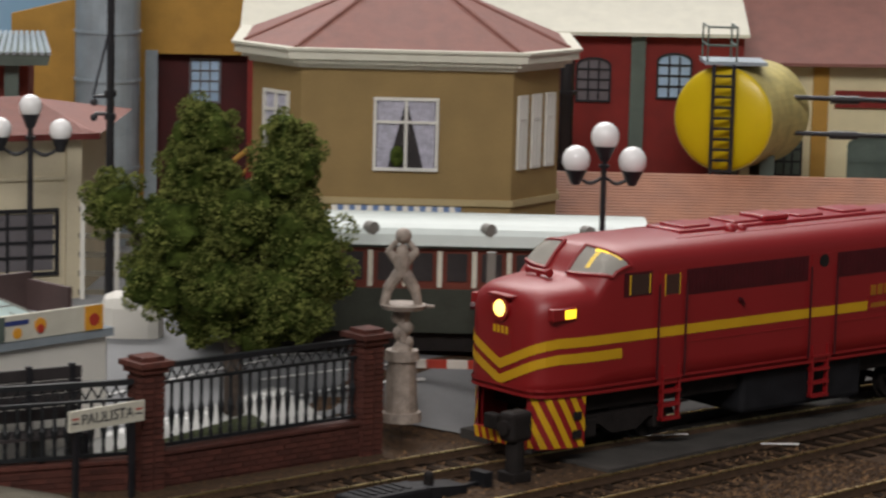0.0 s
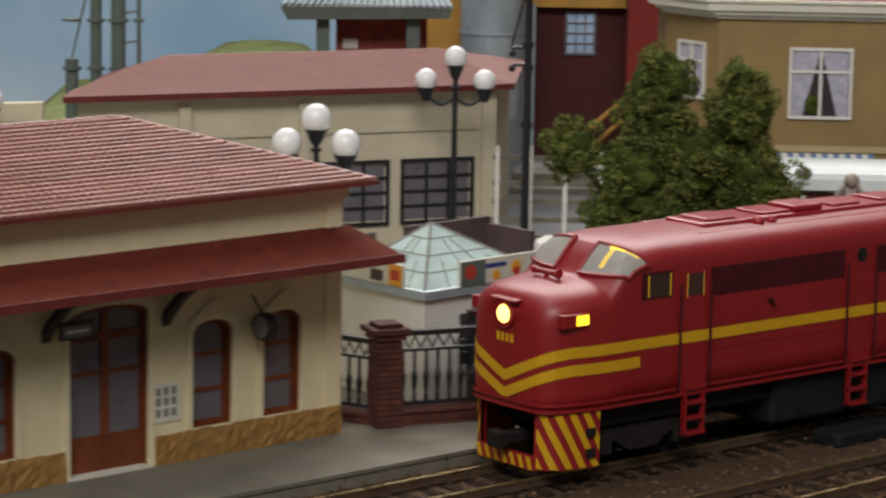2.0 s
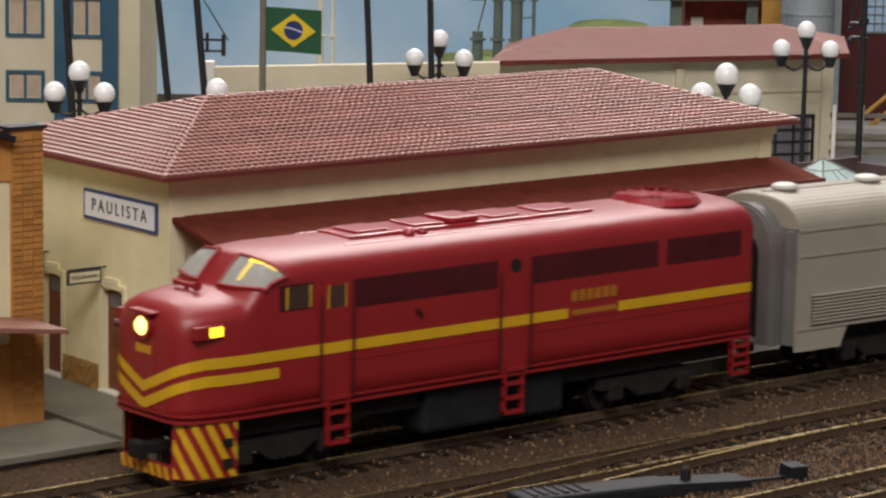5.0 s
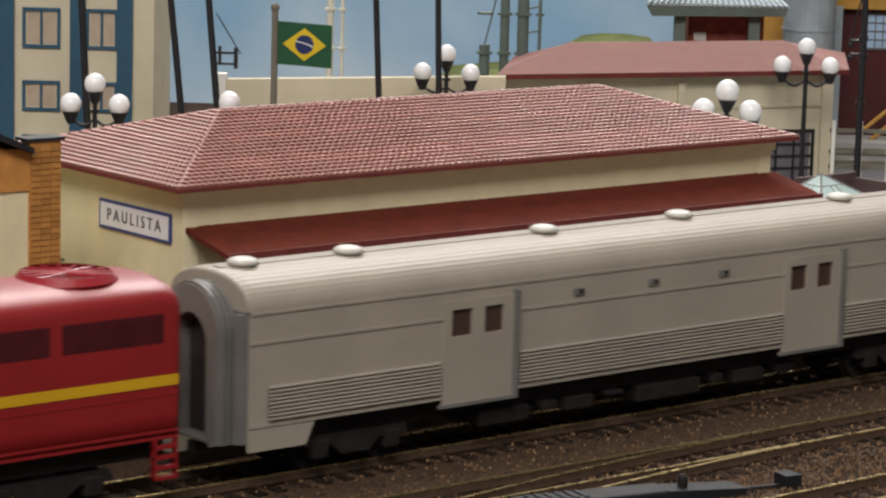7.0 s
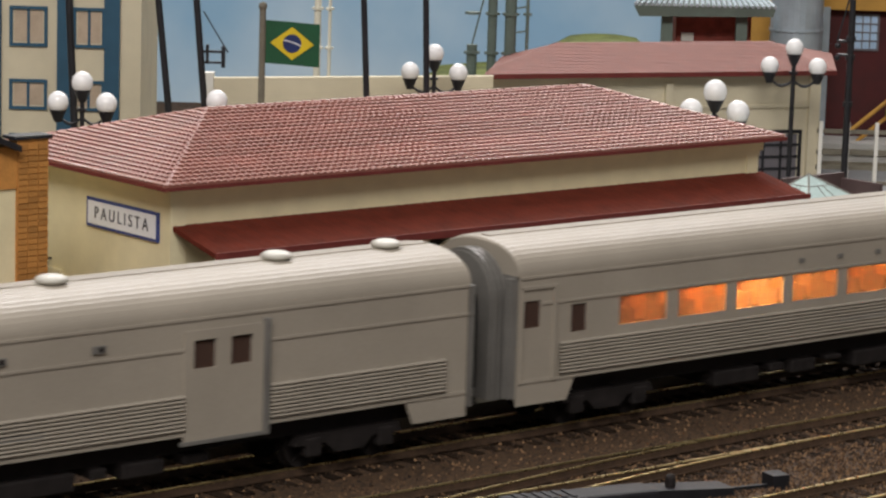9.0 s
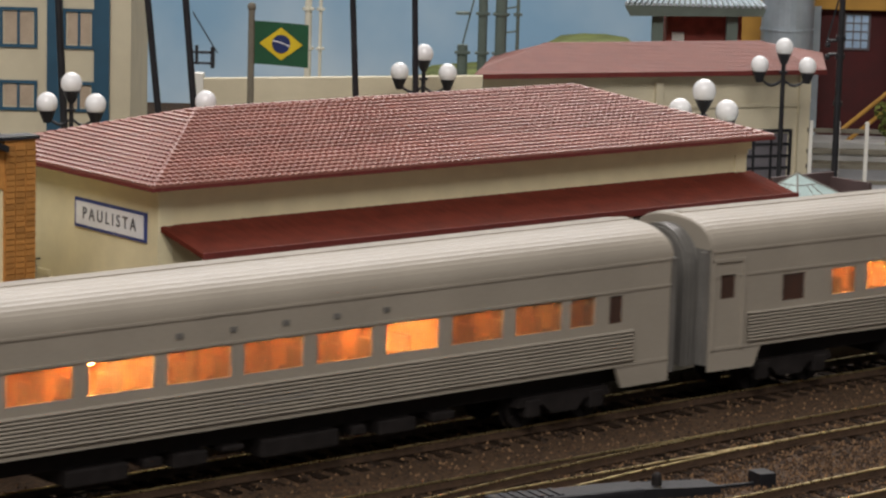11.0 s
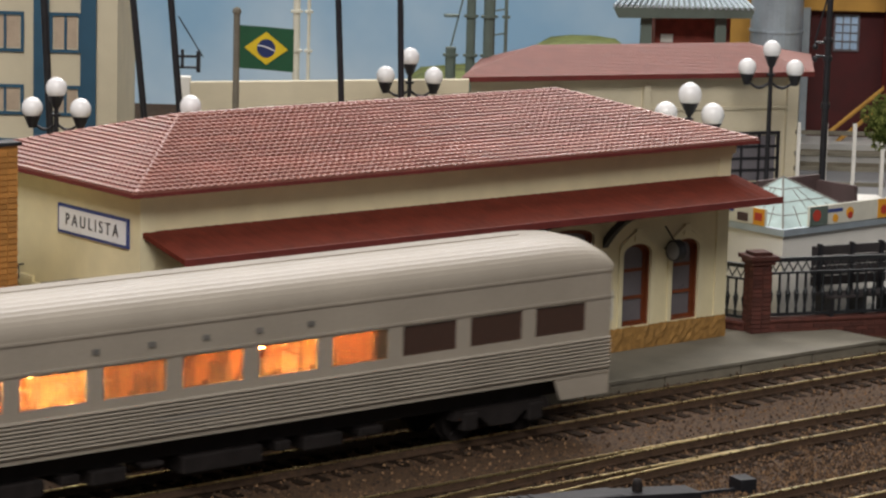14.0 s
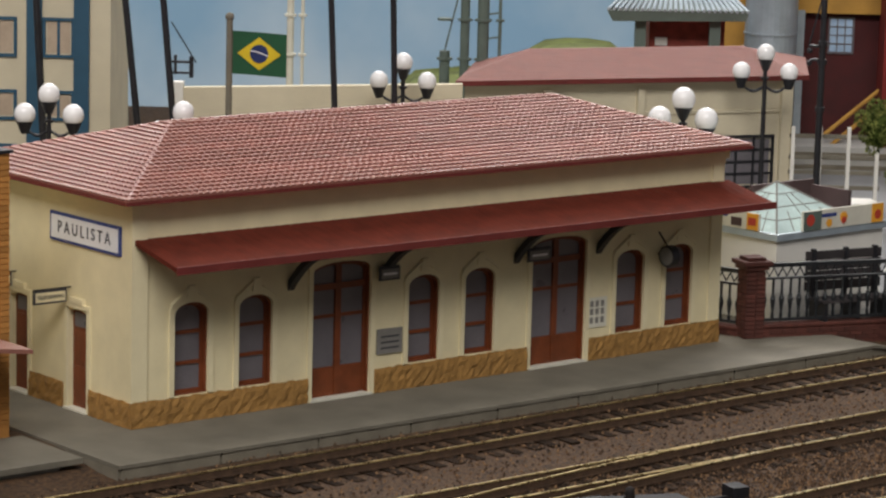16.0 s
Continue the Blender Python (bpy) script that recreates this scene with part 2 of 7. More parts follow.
def again(ob, x, y, z, rz=0.0, parent=None):
    """Another object on the same mesh, at a place in centimetres."""
    o = new(ob.name.split(".")[0], ob.data)
    o.parent = parent or ob.parent
    o.matrix_basis = pose(x * CM, y * CM, z * CM, 0, 0, rz)
    return o


def thing(name, x, y, z, rz, label, category, group="", kind=""):
    e = new(name)
    e.empty_display_size = 0.01
    e.matrix_basis = pose(x * CM, y * CM, z * CM, 0, 0, rz)
    return tagged(e, label, category, group, kind)


def one(name, mat, parent, *boxes, label="", bevel=0.0):
    bm = bmesh.new()
    for b in boxes:
        box(bm, *b, bevel=bevel)
    return part(name, bm, mat, parent, label)


def lettering(text, size, mat, parent, m, name="lettering", wide=1.0):
    cu = bpy.data.curves.new(name, "FONT")
    cu.body, cu.size, cu.align_x, cu.align_y, cu.extrude = text, size * CM, "CENTER", "CENTER", 0.0001
    cu.materials.append(mat)
    ob = new(name, cu)
    ob.parent = parent
    ob.matrix_basis = m @ Matrix.Diagonal((wide, 1, 1, 1))
    return ob


FACING = -40.0


# ---- ground, road, tracks ----
def ground_height(x, y):
    m = 0.643 * x + 0.766 * y
    f = min(1, max(0, (y + 2.6) / 2.6))
    g = min(1, max(0, (m - 17) / 8))
    return -0.36 + f * f * (3 - 2 * f) * (0.30 + 1.0 * g * g * (3 - 2 * g))


def make_ground():
    bm = bmesh.new()
    xs = [-120, -60] + [-30 + 1.0 * i for i in range(111)] + [110, 160]
    ys = [-60, -30] + [-16 + 0.5 * i for i in range(34)] + [1.5 + 1.5 * i for i in range(30)] + [75, 110]
    rows = [[bm.verts.new((x, y, ground_height(x, y) + (0.05 * noise.noise((x * 0.9, y * 0.9, 0)) if y < -3 else 0))) for x in xs] for y in ys]
    for i in range(len(ys) - 1):
        for j in range(len(xs) - 1):
            bm.faces.new((rows[i][j], rows[i][j + 1], rows[i + 1][j + 1], rows[i + 1][j]))
    g = part("ground", bm, BALLAST, smooth=True)
    tagged(g, "brown scenic ground with fine ballast and dirt", "ground", kind="structure")
    # grey town street lying just over the ground
    bm = bmesh.new()
    n = 40
    grid = [[None] * (n + 1) for _ in range(n + 1)]
    for i in range(n + 1):
        for j in range(n + 1):
            u, v = i / n, j / n
            x = 20.8 + 52 * u
            y = (-1.0 if x < 34.5 else -1.0 - min(1, (x - 34.5) / 1.5) * 1.6) + 0.1 + v * 40
            grid[i][j] = bm.verts.new((x, y, ground_height(x, y) + 0.03))
    for i in range(n):
        for j in range(n):
            bm.faces.new((grid[i][j], grid[i + 1][j], grid[i + 1][j + 1], grid[i][j + 1]))
    r = part("road", bm, ROADM, smooth=True)
    tagged(r, "dark grey town street behind the railway fence", "road", kind="structure")
    for name, mat, a, b, c, d, lift, words in (("pavement", PAVING, 26.2, 33.2, -1.5, 0.9, 0.06, "pale grey pavement behind the railway fence"), ("garden_bed", BED, 24.5, 31.6, -0.75, -0.15, 0.12, "dark grassy bed along the pavement")):
        bm = bmesh.new()
        k = 12
        g = [[bm.verts.new((a + (b - a) * i / k, c + (d - c) * j / k, ground_height(a + (b - a) * i / k, c + (d - c) * j / k) + lift)) for j in range(k + 1)] for i in range(k + 1)]
        for i in range(k):
            for j in range(k):
                bm.faces.new((g[i][j], g[i + 1][j], g[i + 1][j + 1], g[i][j + 1]))
        tagged(part(name, bm, mat, smooth=True), words, name.replace("_", " "), kind="structure")
    # crossing deck between and beside the rails
    for y0, y1 in ((-2.65, -3.62), (-3.92, -5.08), (-5.38, -7.6)):
        c = one("crossing_panel", ASPHALT, None, (36.2, 64, y1, y0, -0.45, -0.13 if y1 > -7 else -0.26))
        tagged(c, "flat grey road panel of the level crossing", "road", "level crossing panels", "structure")
    lines = [(33.0, 0.2, 36.9, -0.6, 0.10), (33.3, 1.5, 37.2, 0.2, 0.10), (34.6, -0.6, 36.4, 1.8, 0.10), (35.6, -1.2, 38.0, 1.4, 0.10), (28.0, 1.2, 33.4, 0.7, 0.35), (27.0, 3.3, 34.5, 2.6, 0.10), (33.0, 3.6, 38.5, 1.4, 0.12)]
    for x0, y0, x1, y1, w in lines:
        bm = bmesh.new()
        d = Vector((y1 - y0, x0 - x1, 0)).normalized() * w
        k = 8
        pts = []
        for i in range(k + 1):
            x, y = x0 + (x1 - x0) * i / k, y0 + (y1 - y0) * i / k
            pts.append((bm.verts.new((x, y, ground_height(x, y) + 0.06)), bm.verts.new((x + d.x, y + d.y, ground_height(x + d.x, y + d.y) + 0.06))))
        for a, b in zip(pts, pts[1:]):
            bm.faces.new((a[0], b[0], b[1], a[1]))
        tagged(part("road_marking", bm, WHITE_LINE), "white painted line on the street", "road marking", "white lines on the street", "structure")
    for x0, y0, x1, y1 in ((38.6, -6.0, 39.9, -6.8), (40.5, -8.6, 41.2, -9.2)):
        bm = bmesh.new()
        sheet(bm, (x0, y0, -0.07), (x1, y1, -0.07), (x1 + 0.12, y1 + 0.12, -0.07), (x0 + 0.12, y0 + 0.12, -0.07))
        tagged(part("road_marking", bm, WHITE_LINE), "white painted line on the street", "road marking", "white lines on the street", "structure")


make_ground()


MAIN_SLANT = 0.0131


def main_y(x):
    """The main line slants past the platform and curves towards the front beyond it."""
    c = min(32.0, max(0.0, x - 14))
    return -4.5 + MAIN_SLANT * (x - 24) - 0.00175 * c * c - 0.0035 * c * max(0.0, x - 46)


def line_points(kind):
    """Centre line of a track from x = -40 to 90, the branch to its turnout, as (x, y)."""
    pts = []
    for i in range(27 if kind == "branch" else 66):
        x = -40 + 2 * i
        if kind == "main":
            y = main_y(x)
        elif kind == "second":
            y = -9.25 + 0.012 * max(0, x - 20)
        elif kind == "branch":
            y = -9.25 - max(0, 14 - x) ** 2 * 0.006 if x > -14 else -9.25 - 28 ** 2 * 0.006 - (-14 - x) * 0.33
        else:
            y = -14.2 + 0.02 * x
        pts.append((x, y))
    return pts


def ribbon(bm, pts, off, half, z0, z1):
    last = None
    for i, (x, y) in enumerate(pts):
        a, b = pts[max(0, i - 1)], pts[min(len(pts) - 1, i + 1)]
        d = Vector((b[0] - a[0], b[1] - a[1])).normalized()
        n = Vector((-d.y, d.x))
        ring = [bm.verts.new((x + n.x * (off + s), y + n.y * (off + s), z)) for s, z in ((-half, z0), (-half, z1), (half, z1), (half, z0))]
        if last:
            for k in range(4):
                bm.faces.new((last[k], last[(k + 1) % 4], ring[(k + 1) % 4], ring[k]))
        last = ring


def make_track(kind, words):
    tr = thing("railway_track", 0, 0, 0, 0, words, "railway track", "parallel tracks")
    pts = line_points(kind)
    for s in (-0.72, 0.72):
        bm = bmesh.new()
        ribbon(bm, pts, s, 0.032, -0.135, -0.10)
        rail = part("rail", bm, RAILM, tr, "polished brass rail head")
        bm = bmesh.new()
        ribbon(bm, pts, s, 0.018, -0.28, -0.135)
        ribbon(bm, pts, s, 0.07, -0.30, -0.27)
        part("rail_web", bm, RAIL_SIDE, rail)
    bm = bmesh.new()
    box(bm, -0.13, 0.13, -1.35, 1.35, -0.14, 0.0)
    first = part("sleeper", bm, TIE, tr)
    first.matrix_basis = pose(-9.5 * CM, pts[15][1] * CM, -0.325 * CM)
    for i in range(1, 92):
        x = -9.5 + 0.62 * i
        if x > pts[-1][0]:
            break
        k = min(len(pts) - 2, max(0, int((x + 40) / 2)))
        f = (x - pts[k][0]) / 2
        y = pts[k][1] + (pts[k + 1][1] - pts[k][1]) * f
        ang = math.degrees(math.atan2(pts[k + 1][1] - pts[k][1], 2))
        again(first, x + random.uniform(-0.03, 0.03), y, -0.325, ang + random.uniform(-1, 1))


make_track("main", "straight model track with brass rails beside the platform")
make_track("second", "model track with brass rails on brown ballast")
make_track("branch", "branch track diverging from a turnout on ballast")
make_track("near", "outer model track with brass rails on ballast")


def scatter_stones():
    """Loose ballast grains, as one mass."""
    verts, faces = [], []
    rnd = random.Random(5)
    for _ in range(42000):
        x = rnd.uniform(-10, 42)
        y = rnd.choice((rnd.uniform(-14.5, -2.9), rnd.uniform(-14.5, -8.5), rnd.gauss(-11.6, 1.2)))
        if 36 < x < 47 and y > -7.7 or y > -2.9 or (y > -3.1 and x > 24.5):
            continue
        s = rnd.uniform(0.018, 0.055)
        z = -0.345 + 0.04 * noise.noise((x * 0.9, y * 0.9, 0)) + s * 0.3 + rnd.choice((0, 0.03))
        b = len(verts)
        a = rnd.uniform(0, 6.28)
        for k in range(3):
            verts.append(((x + math.cos(a + k * 2.1) * s) * CM, (y + math.sin(a + k * 2.1) * s) * CM, (z - s * 0.5) * CM))
        verts.append(((x + rnd.uniform(-0.3, 0.3) * s) * CM, (y + rnd.uniform(-0.3, 0.3) * s) * CM, (z + s * 0.8) * CM))
        faces += [(b, b + 1, b + 3), (b + 1, b + 2, b + 3), (b + 2, b, b + 3)]
    me = bpy.data.meshes.new("ballast")
    me.from_pydata(verts, [], faces)
    m = bpy.data.materials.new("ballast_grain")
    m.use_nodes = True
    n, l = m.node_tree.nodes, m.node_tree.links
    geo, ramp = n.new("ShaderNodeNewGeometry"), n.new("ShaderNodeValToRGB")
    ramp.color_ramp.elements[0].color, ramp.color_ramp.elements[1].color = (0.016, 0.009, 0.004, 1), (0.25, 0.145, 0.07, 1)
    ramp.color_ramp.elements.new(0.6).color = (0.072, 0.036, 0.015, 1)
    l.new(geo.outputs["Random Per Island"], ramp.inputs["Fac"])
    l.new(ramp.outputs["Color"], n["Principled BSDF"].inputs["Base Color"])
    n["Principled BSDF"].inputs["Roughness"].default_value = 0.9
    me.materials.append(m)
    tagged(new("ballast", me), "loose brown and grey ballast grains between the tracks", "ballast", kind="stuff")


scatter_stones()


# ---- station ----
def arched(x0, x1, z0, z1, rise, seg=10):
    """Outline of an opening with a flat segmental head."""
    pts = [(x0, z0), (x1, z0), (x1, z1 - rise)]
    w = (x1 - x0) / 2
    for i in range(1, seg):
        a = math.pi * i / seg
        pts.append(((x0 + x1) / 2 + w * math.cos(a), z1 - rise + rise * math.sin(a)))
    pts.append((x0, z1 - rise))
    return pts


def wall_with_openings(bm, length, z0, z1, y0, y1, openings):
    """A wall along x with true openings (x0, x1, sill, head, rise)."""
    x = 0.0
    for a, b, s, h, rise in sorted(openings):
        box(bm, x, a, y0, y1, z0, z1)
        if s > z0:
            box(bm, a, b, y0, y1, z0, s)
        pts = arched(a, b, s, h, rise)[2:]
        prism(bm, [(b, z1)] + pts + [(a, z1)], y0, y1)
        x = b
    box(bm, x, length, y0, y1, z0, z1)
    bmesh.ops.remove_doubles(bm, verts=bm.verts, dist=0.001)


def surround(bm, x0, x1, z0, z1, rise, y, full):
    """The raised moulding round an opening, with a peaked keystone."""
    w = 0.14
    outer, inner = arched(x0 - w, x1 + w, z0, z1 + w * 1.4, rise + 0.05), arched(x0, x1, z0, z1, rise)
    o, i = outer[1:] + [outer[0]], inner[1:] + [inner[0]]
    for k in range(len(o) - 1):
        prism(bm, [o[k], o[k + 1], i[k + 1], i[k]], y - 0.06, y)
    m = (x0 + x1) / 2
    prism(bm, [(m - 0.16, z1 + 0.10), (m + 0.16, z1 + 0.10), (m + 0.10, z1 + 0.42), (m - 0.10, z1 + 0.42)], y - 0.10, y)
    for s in (-1, 1):
        prism(bm, [(m + s * 0.12, z1 + 0.26), (m + s * 0.12, z1 + 0.36), (m + s * (x1 - x0) * 0.60, z1 + 0.0), (m + s * (x1 - x0) * 0.60, z1 - 0.10)], y - 0.09, y)


ST_LEN, ST_DEEP, ST_TOP = 20.0, 7.4, 5.58
FRONT_WINDOWS = [(1.20, 2.22), (3.14, 4.18), (8.57, 9.62), (10.50, 11.55), (15.98, 17.05), (17.88, 18.92)]
FRONT_DOORS = [(5.44, 7.32), (12.86, 14.85)]
END_DOORS = [(1.95, 2.85), (4.70, 5.55)]


def sash(parent, x0, x1, z0, z1, rise, y, rows, cols, panel=0.0):
    """A recessed timber window or door: frame, bars and panes."""
    bm = bmesh.new()
    t = 0.11
    o, i = arched(x0, x1, z0, z1, rise), arched(x0 + t, x1 - t, z0 + t, z1 - t, rise)
    for k in range(len(o)):
        j = (k + 1) % len(o)
        prism(bm, [o[k], o[j], i[j], i[k]], y, y + 0.1)
    lining = arched(x0 + 0.05, x1 - 0.05, z0 + 0.02, z1 - 0.05, rise)
    for k in range(len(o)):
        j = (k + 1) % len(o)
        prism(bm, [o[k], o[j], lining[j], lining[k]], 0.035, y)
    for c in range(1, cols):
        x = x0 + (x1 - x0) * c / cols
        box(bm, x - 0.09, x + 0.09, y - 0.02, y + 0.09, z0 + t, z1 - t)
    base = z0 + panel
    marks = [base, 2.15, 2.92, z1] if panel else [base + (z1 - base) * r / rows for r in range(rows + 1)]
    for z in marks[1:-1]:
        if panel and z > 2.5:
            box(bm, x0 + t, x1 - t, y - 0.03, y + 0.095, z - 0.08, z + 0.08)
        box(bm, x0 + t, x1 - t, y + 0.01, y + 0.085, z - 0.045, z + 0.045)
    if panel:
        box(bm, x0 + t, x1 - t, y + 0.012, y + 0.08, z0 + t, base + 0.05)
    name = "door" if panel else "window"
    w = part(name, bm, WOOD, parent, "red-brown timber " + name)
    for c in range(cols):
        for lo, hi in zip(marks, marks[1:]):
            bm = bmesh.new()
            a, b = x0 + (x1 - x0) * c / cols + 0.08, x0 + (x1 - x0) * (c + 1) / cols - 0.08
            za, zb = lo + 0.045, hi - 0.045
            box(bm, a, b, y + 0.05, y + 0.06, za, zb)
            part("pane", bm, GREYPANE, w)
    return w


def make_station():
    st = thing("railway_station", 0, 0, 0, 0, "cream plastered station with red hipped tile roof and ochre stone base", "railway station")
    openings = [(a, b, 0.66, 2.98, 0.28) for a, b in FRONT_WINDOWS] + [(a, b, 0.0, 3.58, 0.22) for a, b in FRONT_DOORS]
    bm = bmesh.new()
    wall_with_openings(bm, ST_LEN, 0, ST_TOP, 0, 0.3, openings)
    part("front_wall", bm, CREAM, st)
    bm = bmesh.new()
    box(bm, 0, ST_LEN, ST_DEEP - 0.3, ST_DEEP, 0, ST_TOP)
    part("back_wall", bm, CREAM, st)
    turned = pose(0, 0, 0, 0, 0, 90)
    for x in (0.3, ST_LEN):
        bm = bmesh.new()
        if x == 0.3:
            wall_with_openings(bm, ST_DEEP - 0.604, 0, ST_TOP, 0, 0.3, [(a - 0.302, b - 0.302, 0, 2.55, 0.1) for a, b in END_DOORS])
        else:
            box(bm, 0, ST_DEEP - 0.604, 0, 0.3, 0, ST_TOP)
        bmesh.ops.transform(bm, matrix=Matrix.Translation((x, 0.302, 0)) @ turned, verts=bm.verts)
        part("end_wall", bm, CREAM, st)
    one("inside_floor", DARKIN, st, (0.3, ST_LEN - 0.3, 0.3, ST_DEEP - 0.3, 0.01, 0.04))
    one("partition", PALE, st, (0.3, ST_LEN - 0.3, 1.6, 1.7, 0.04, ST_TOP))
    for a, b in FRONT_WINDOWS:
        bm = bmesh.new()
        surround(bm, a, b, 0.66, 2.98, 0.28, 0.0, False)
        part("window_moulding", bm, CREAM_TRIM, st)
        sash(st, a, b, 0.66, 2.98, 0.28, 0.16, 3, 1)
    for a, b in FRONT_DOORS:
        bm = bmesh.new()
        surround(bm, a, b, 0.0, 3.58, 0.22, 0.0, True)
        part("door_moulding", bm, CREAM_TRIM, st)
        sash(st, a, b, 0.02, 3.58, 0.22, 0.14, 3, 2, 0.75)
        one("doorstep", CORNICE, st, (a - 0.05, b + 0.05, -0.12, 0.2, 0.004, 0.06))
    # end wall doors, turned to face the left end
    for a, b in END_DOORS:
        bm = bmesh.new()
        t = 0.09
        box(bm, 0.14, 0.22, a, b, 0.02, 2.53)
        for z0, z1 in ((0.2, 1.1), (1.25, 2.0)):
            box(bm, 0.11, 0.15, a + 0.12, b - 0.12, z0, z1)
        part("door", bm, WOOD, st, "red-brown timber door")
        one("fanlight", GREYPANE, st, (0.125, 0.138, a + 0.1, b - 0.1, 2.1, 2.45))
        bm = bmesh.new()
        for y0, y1 in ((a - 0.13, a), (b, b + 0.13)):
            box(bm, -0.06, 0, y0, y1, 0, 2.6)
        box(bm, -0.07, 0, a - 0.13, b + 0.13, 2.6, 2.72)
        box(bm, -0.09, 0, (a + b) / 2 - 0.3, (a + b) / 2 + 0.3, 2.72, 2.86)
        part("door_moulding", bm, CREAM_TRIM, st)
        one("doorstep", CORNICE, st, (-0.14, 0.14, a - 0.05, b + 0.05, 0.004, 0.05))
    # rough stone base, in strips between the doors, with an uneven face
    def stone_strip(x0, x1, turn):
        bm = bmesh.new()
        n = max(2, int((x1 - x0) / 0.12))
        rnd = random.Random(int(x0 * 100))
        grid = []
        for i in range(n + 1):
            x = x0 + (x1 - x0) * i / n
            col = []
            for j in range(6):
                z = 0.004 + 0.64 * j / 5
                col.append(bm.verts.new((x, -0.07 - (rnd.uniform(0.0, 0.05) if j < 5 else 0), z + (rnd.uniform(-0.03, 0.03) if 0 < j else 0))))
            col.append(bm.verts.new((x, -0.004, 0.62)))
            grid.append(col)
        for i in range(n):
            for j in range(6):
                bm.faces.new((grid[i][j], grid[i + 1][j], grid[i + 1][j + 1], grid[i][j + 1]))
        for col in (grid[0], grid[-1]):
            bm.faces.new(col + [bm.verts.new((col[0].co.x, -0.004, 0.004))])
        if turn:
            bmesh.ops.transform(bm, matrix=pose(0, 0, 0, 0, 0, -90), verts=bm.verts)
        part("stone_base", bm, STONE, st, "rough ochre stone base")
    for a, b in ((-0.08, 5.3), (7.46, 12.72), (14.99, 20.05)):
        stone_strip(a, b, False)
    for a, b in ((0.0, 1.82), (2.98, 4.57), (5.68, 7.4)):
        stone_strip(-b, -a, True)
    # cornice under the eaves and a thin string course
    for z0, z1, p in ((5.30, 5.58, 0.14), (5.16, 5.30, 0.07)):
        bm = bmesh.new()
        box(bm, -p, ST_LEN + p, -p, 0, z0, z1)
        box(bm, -p, 0, 0, ST_DEEP, z0, z1)
        box(bm, ST_LEN, ST_LEN + p, 0, ST_DEEP, z0, z1)
        part("cornice", bm, CREAM_TRIM, st)
    for x in (0.0, ST_LEN - 0.35):
        one("corner_pilaster", CREAM_TRIM, st, (x - 0.05, x + 0.4, -0.05, 0, 0.64, 5.16))
    # hipped roof: boards, then rows of tiles
    e = 0.56
    x0, x1, y0, y1, zb = -e, ST_LEN + e, -e, ST_DEEP + e, 5.66
    yr, zr = ST_DEEP / 2, 6.86
    rl, rr = 3.6, 16.7
    bm = bmesh.new()
    sheet(bm, (x0, y0, zb), (x1, y0, zb), (rr, yr, zr), (rl, yr, zr))
    sheet(bm, (x1, y1, zb), (x0, y1, zb), (rl, yr, zr), (rr, yr, zr))
    sheet(bm, (x0, y1, zb), (x0, y0, zb), (rl, yr, zr))
    sheet(bm, (x1, y0, zb), (x1, y1, zb), (rr, yr, zr))
    sheet(bm, (x0, y0, zb), (x0, y1, zb), (x1, y1, zb), (x1, y0, zb))
    roof = part("roof", bm, FASCIA, st, "red clay tile hipped roof")
    one("fascia", FASCIA, st, (x0 - 0.02, x1 + 0.02, y0 - 0.05, y0, zb - 0.06, zb + 0.03), (x0 - 0.05, x0, y0 - 0.05, y1, zb - 0.06, zb + 0.03), (x1, x1 + 0.05, y0 - 0.05, y1, zb - 0.06, zb + 0.03))
    one("soffit", CREAM_TRIM, st, (x0 + 0.02, x1 - 0.02, y0 + 0.02, -0.15, zb - 0.07, zb - 0.01), (x0 + 0.02, -0.15, -0.14, ST_DEEP, zb - 0.07, zb - 0.01))

    def tile_slope(corner, along, up, width_at, rows, name):
        """Courses of half-round tiles over one slope; each course is a strip of its own."""
        along, up, corner = Vector(along), Vector(up), Vector(corner)
        nrm = along.normalized().cross(up.normalized())
        if nrm.z < 0:
            nrm = -nrm
        for r in range(rows):
            f0, f1 = r / rows, (r + 1) / rows
            a, b = width_at(f0)
            c, d = width_at(f1)
            bm = bmesh.new()
            n = max(3, int((b - a) / 0.20))
            seg = 4
            prev = None
            for i in range(n * seg + 1):
                s = i / (n * seg)
                h = 0.040 * abs(math.sin(math.pi * i / seg)) ** 0.8 if i % seg else 0.0
                p0 = corner + along * (a + (b - a) * s) + up * f0 + nrm * (0.062 + h)
                p1 = corner + along * (c + (d - c) * s) + up * (f1 + 0.25 / rows) + nrm * (0.012 + h * 0.5)
                pf = corner + along * (a + (b - a) * s) + up * f0 + nrm * 0.0
                cur = [bm.verts.new(q) for q in (pf, p0, p1)]
                if prev:
                    bm.faces.new((prev[0], cur[0], cur[1], prev[1]))
                    bm.faces.new((prev[1], cur[1], cur[2], prev[2]))
                prev = cur
            part(name, bm, TILE, roof, smooth=False)

    rows = 21
    L = x1 - x0
    tile_slope((x0, y0, zb + 0.02), (1, 0, 0), (0, yr - y0, zr - zb), lambda f: (f * (rl - x0), L - f * (x1 - rr)), rows, "tile_course")
    W = y1 - y0
    tile_slope((x0, y0, zb + 0.02), (0, 1, 0), (rl - x0, 0, zr - zb), lambda f: (f * (yr - y0), W - f * (y1 - yr)), rows, "tile_course")
    tile_slope((x1, y0, zb + 0.02), (0, 1, 0), (rr - x1, 0, zr - zb), lambda f: (f * (yr - y0), W - f * (y1 - yr)), rows, "tile_course")
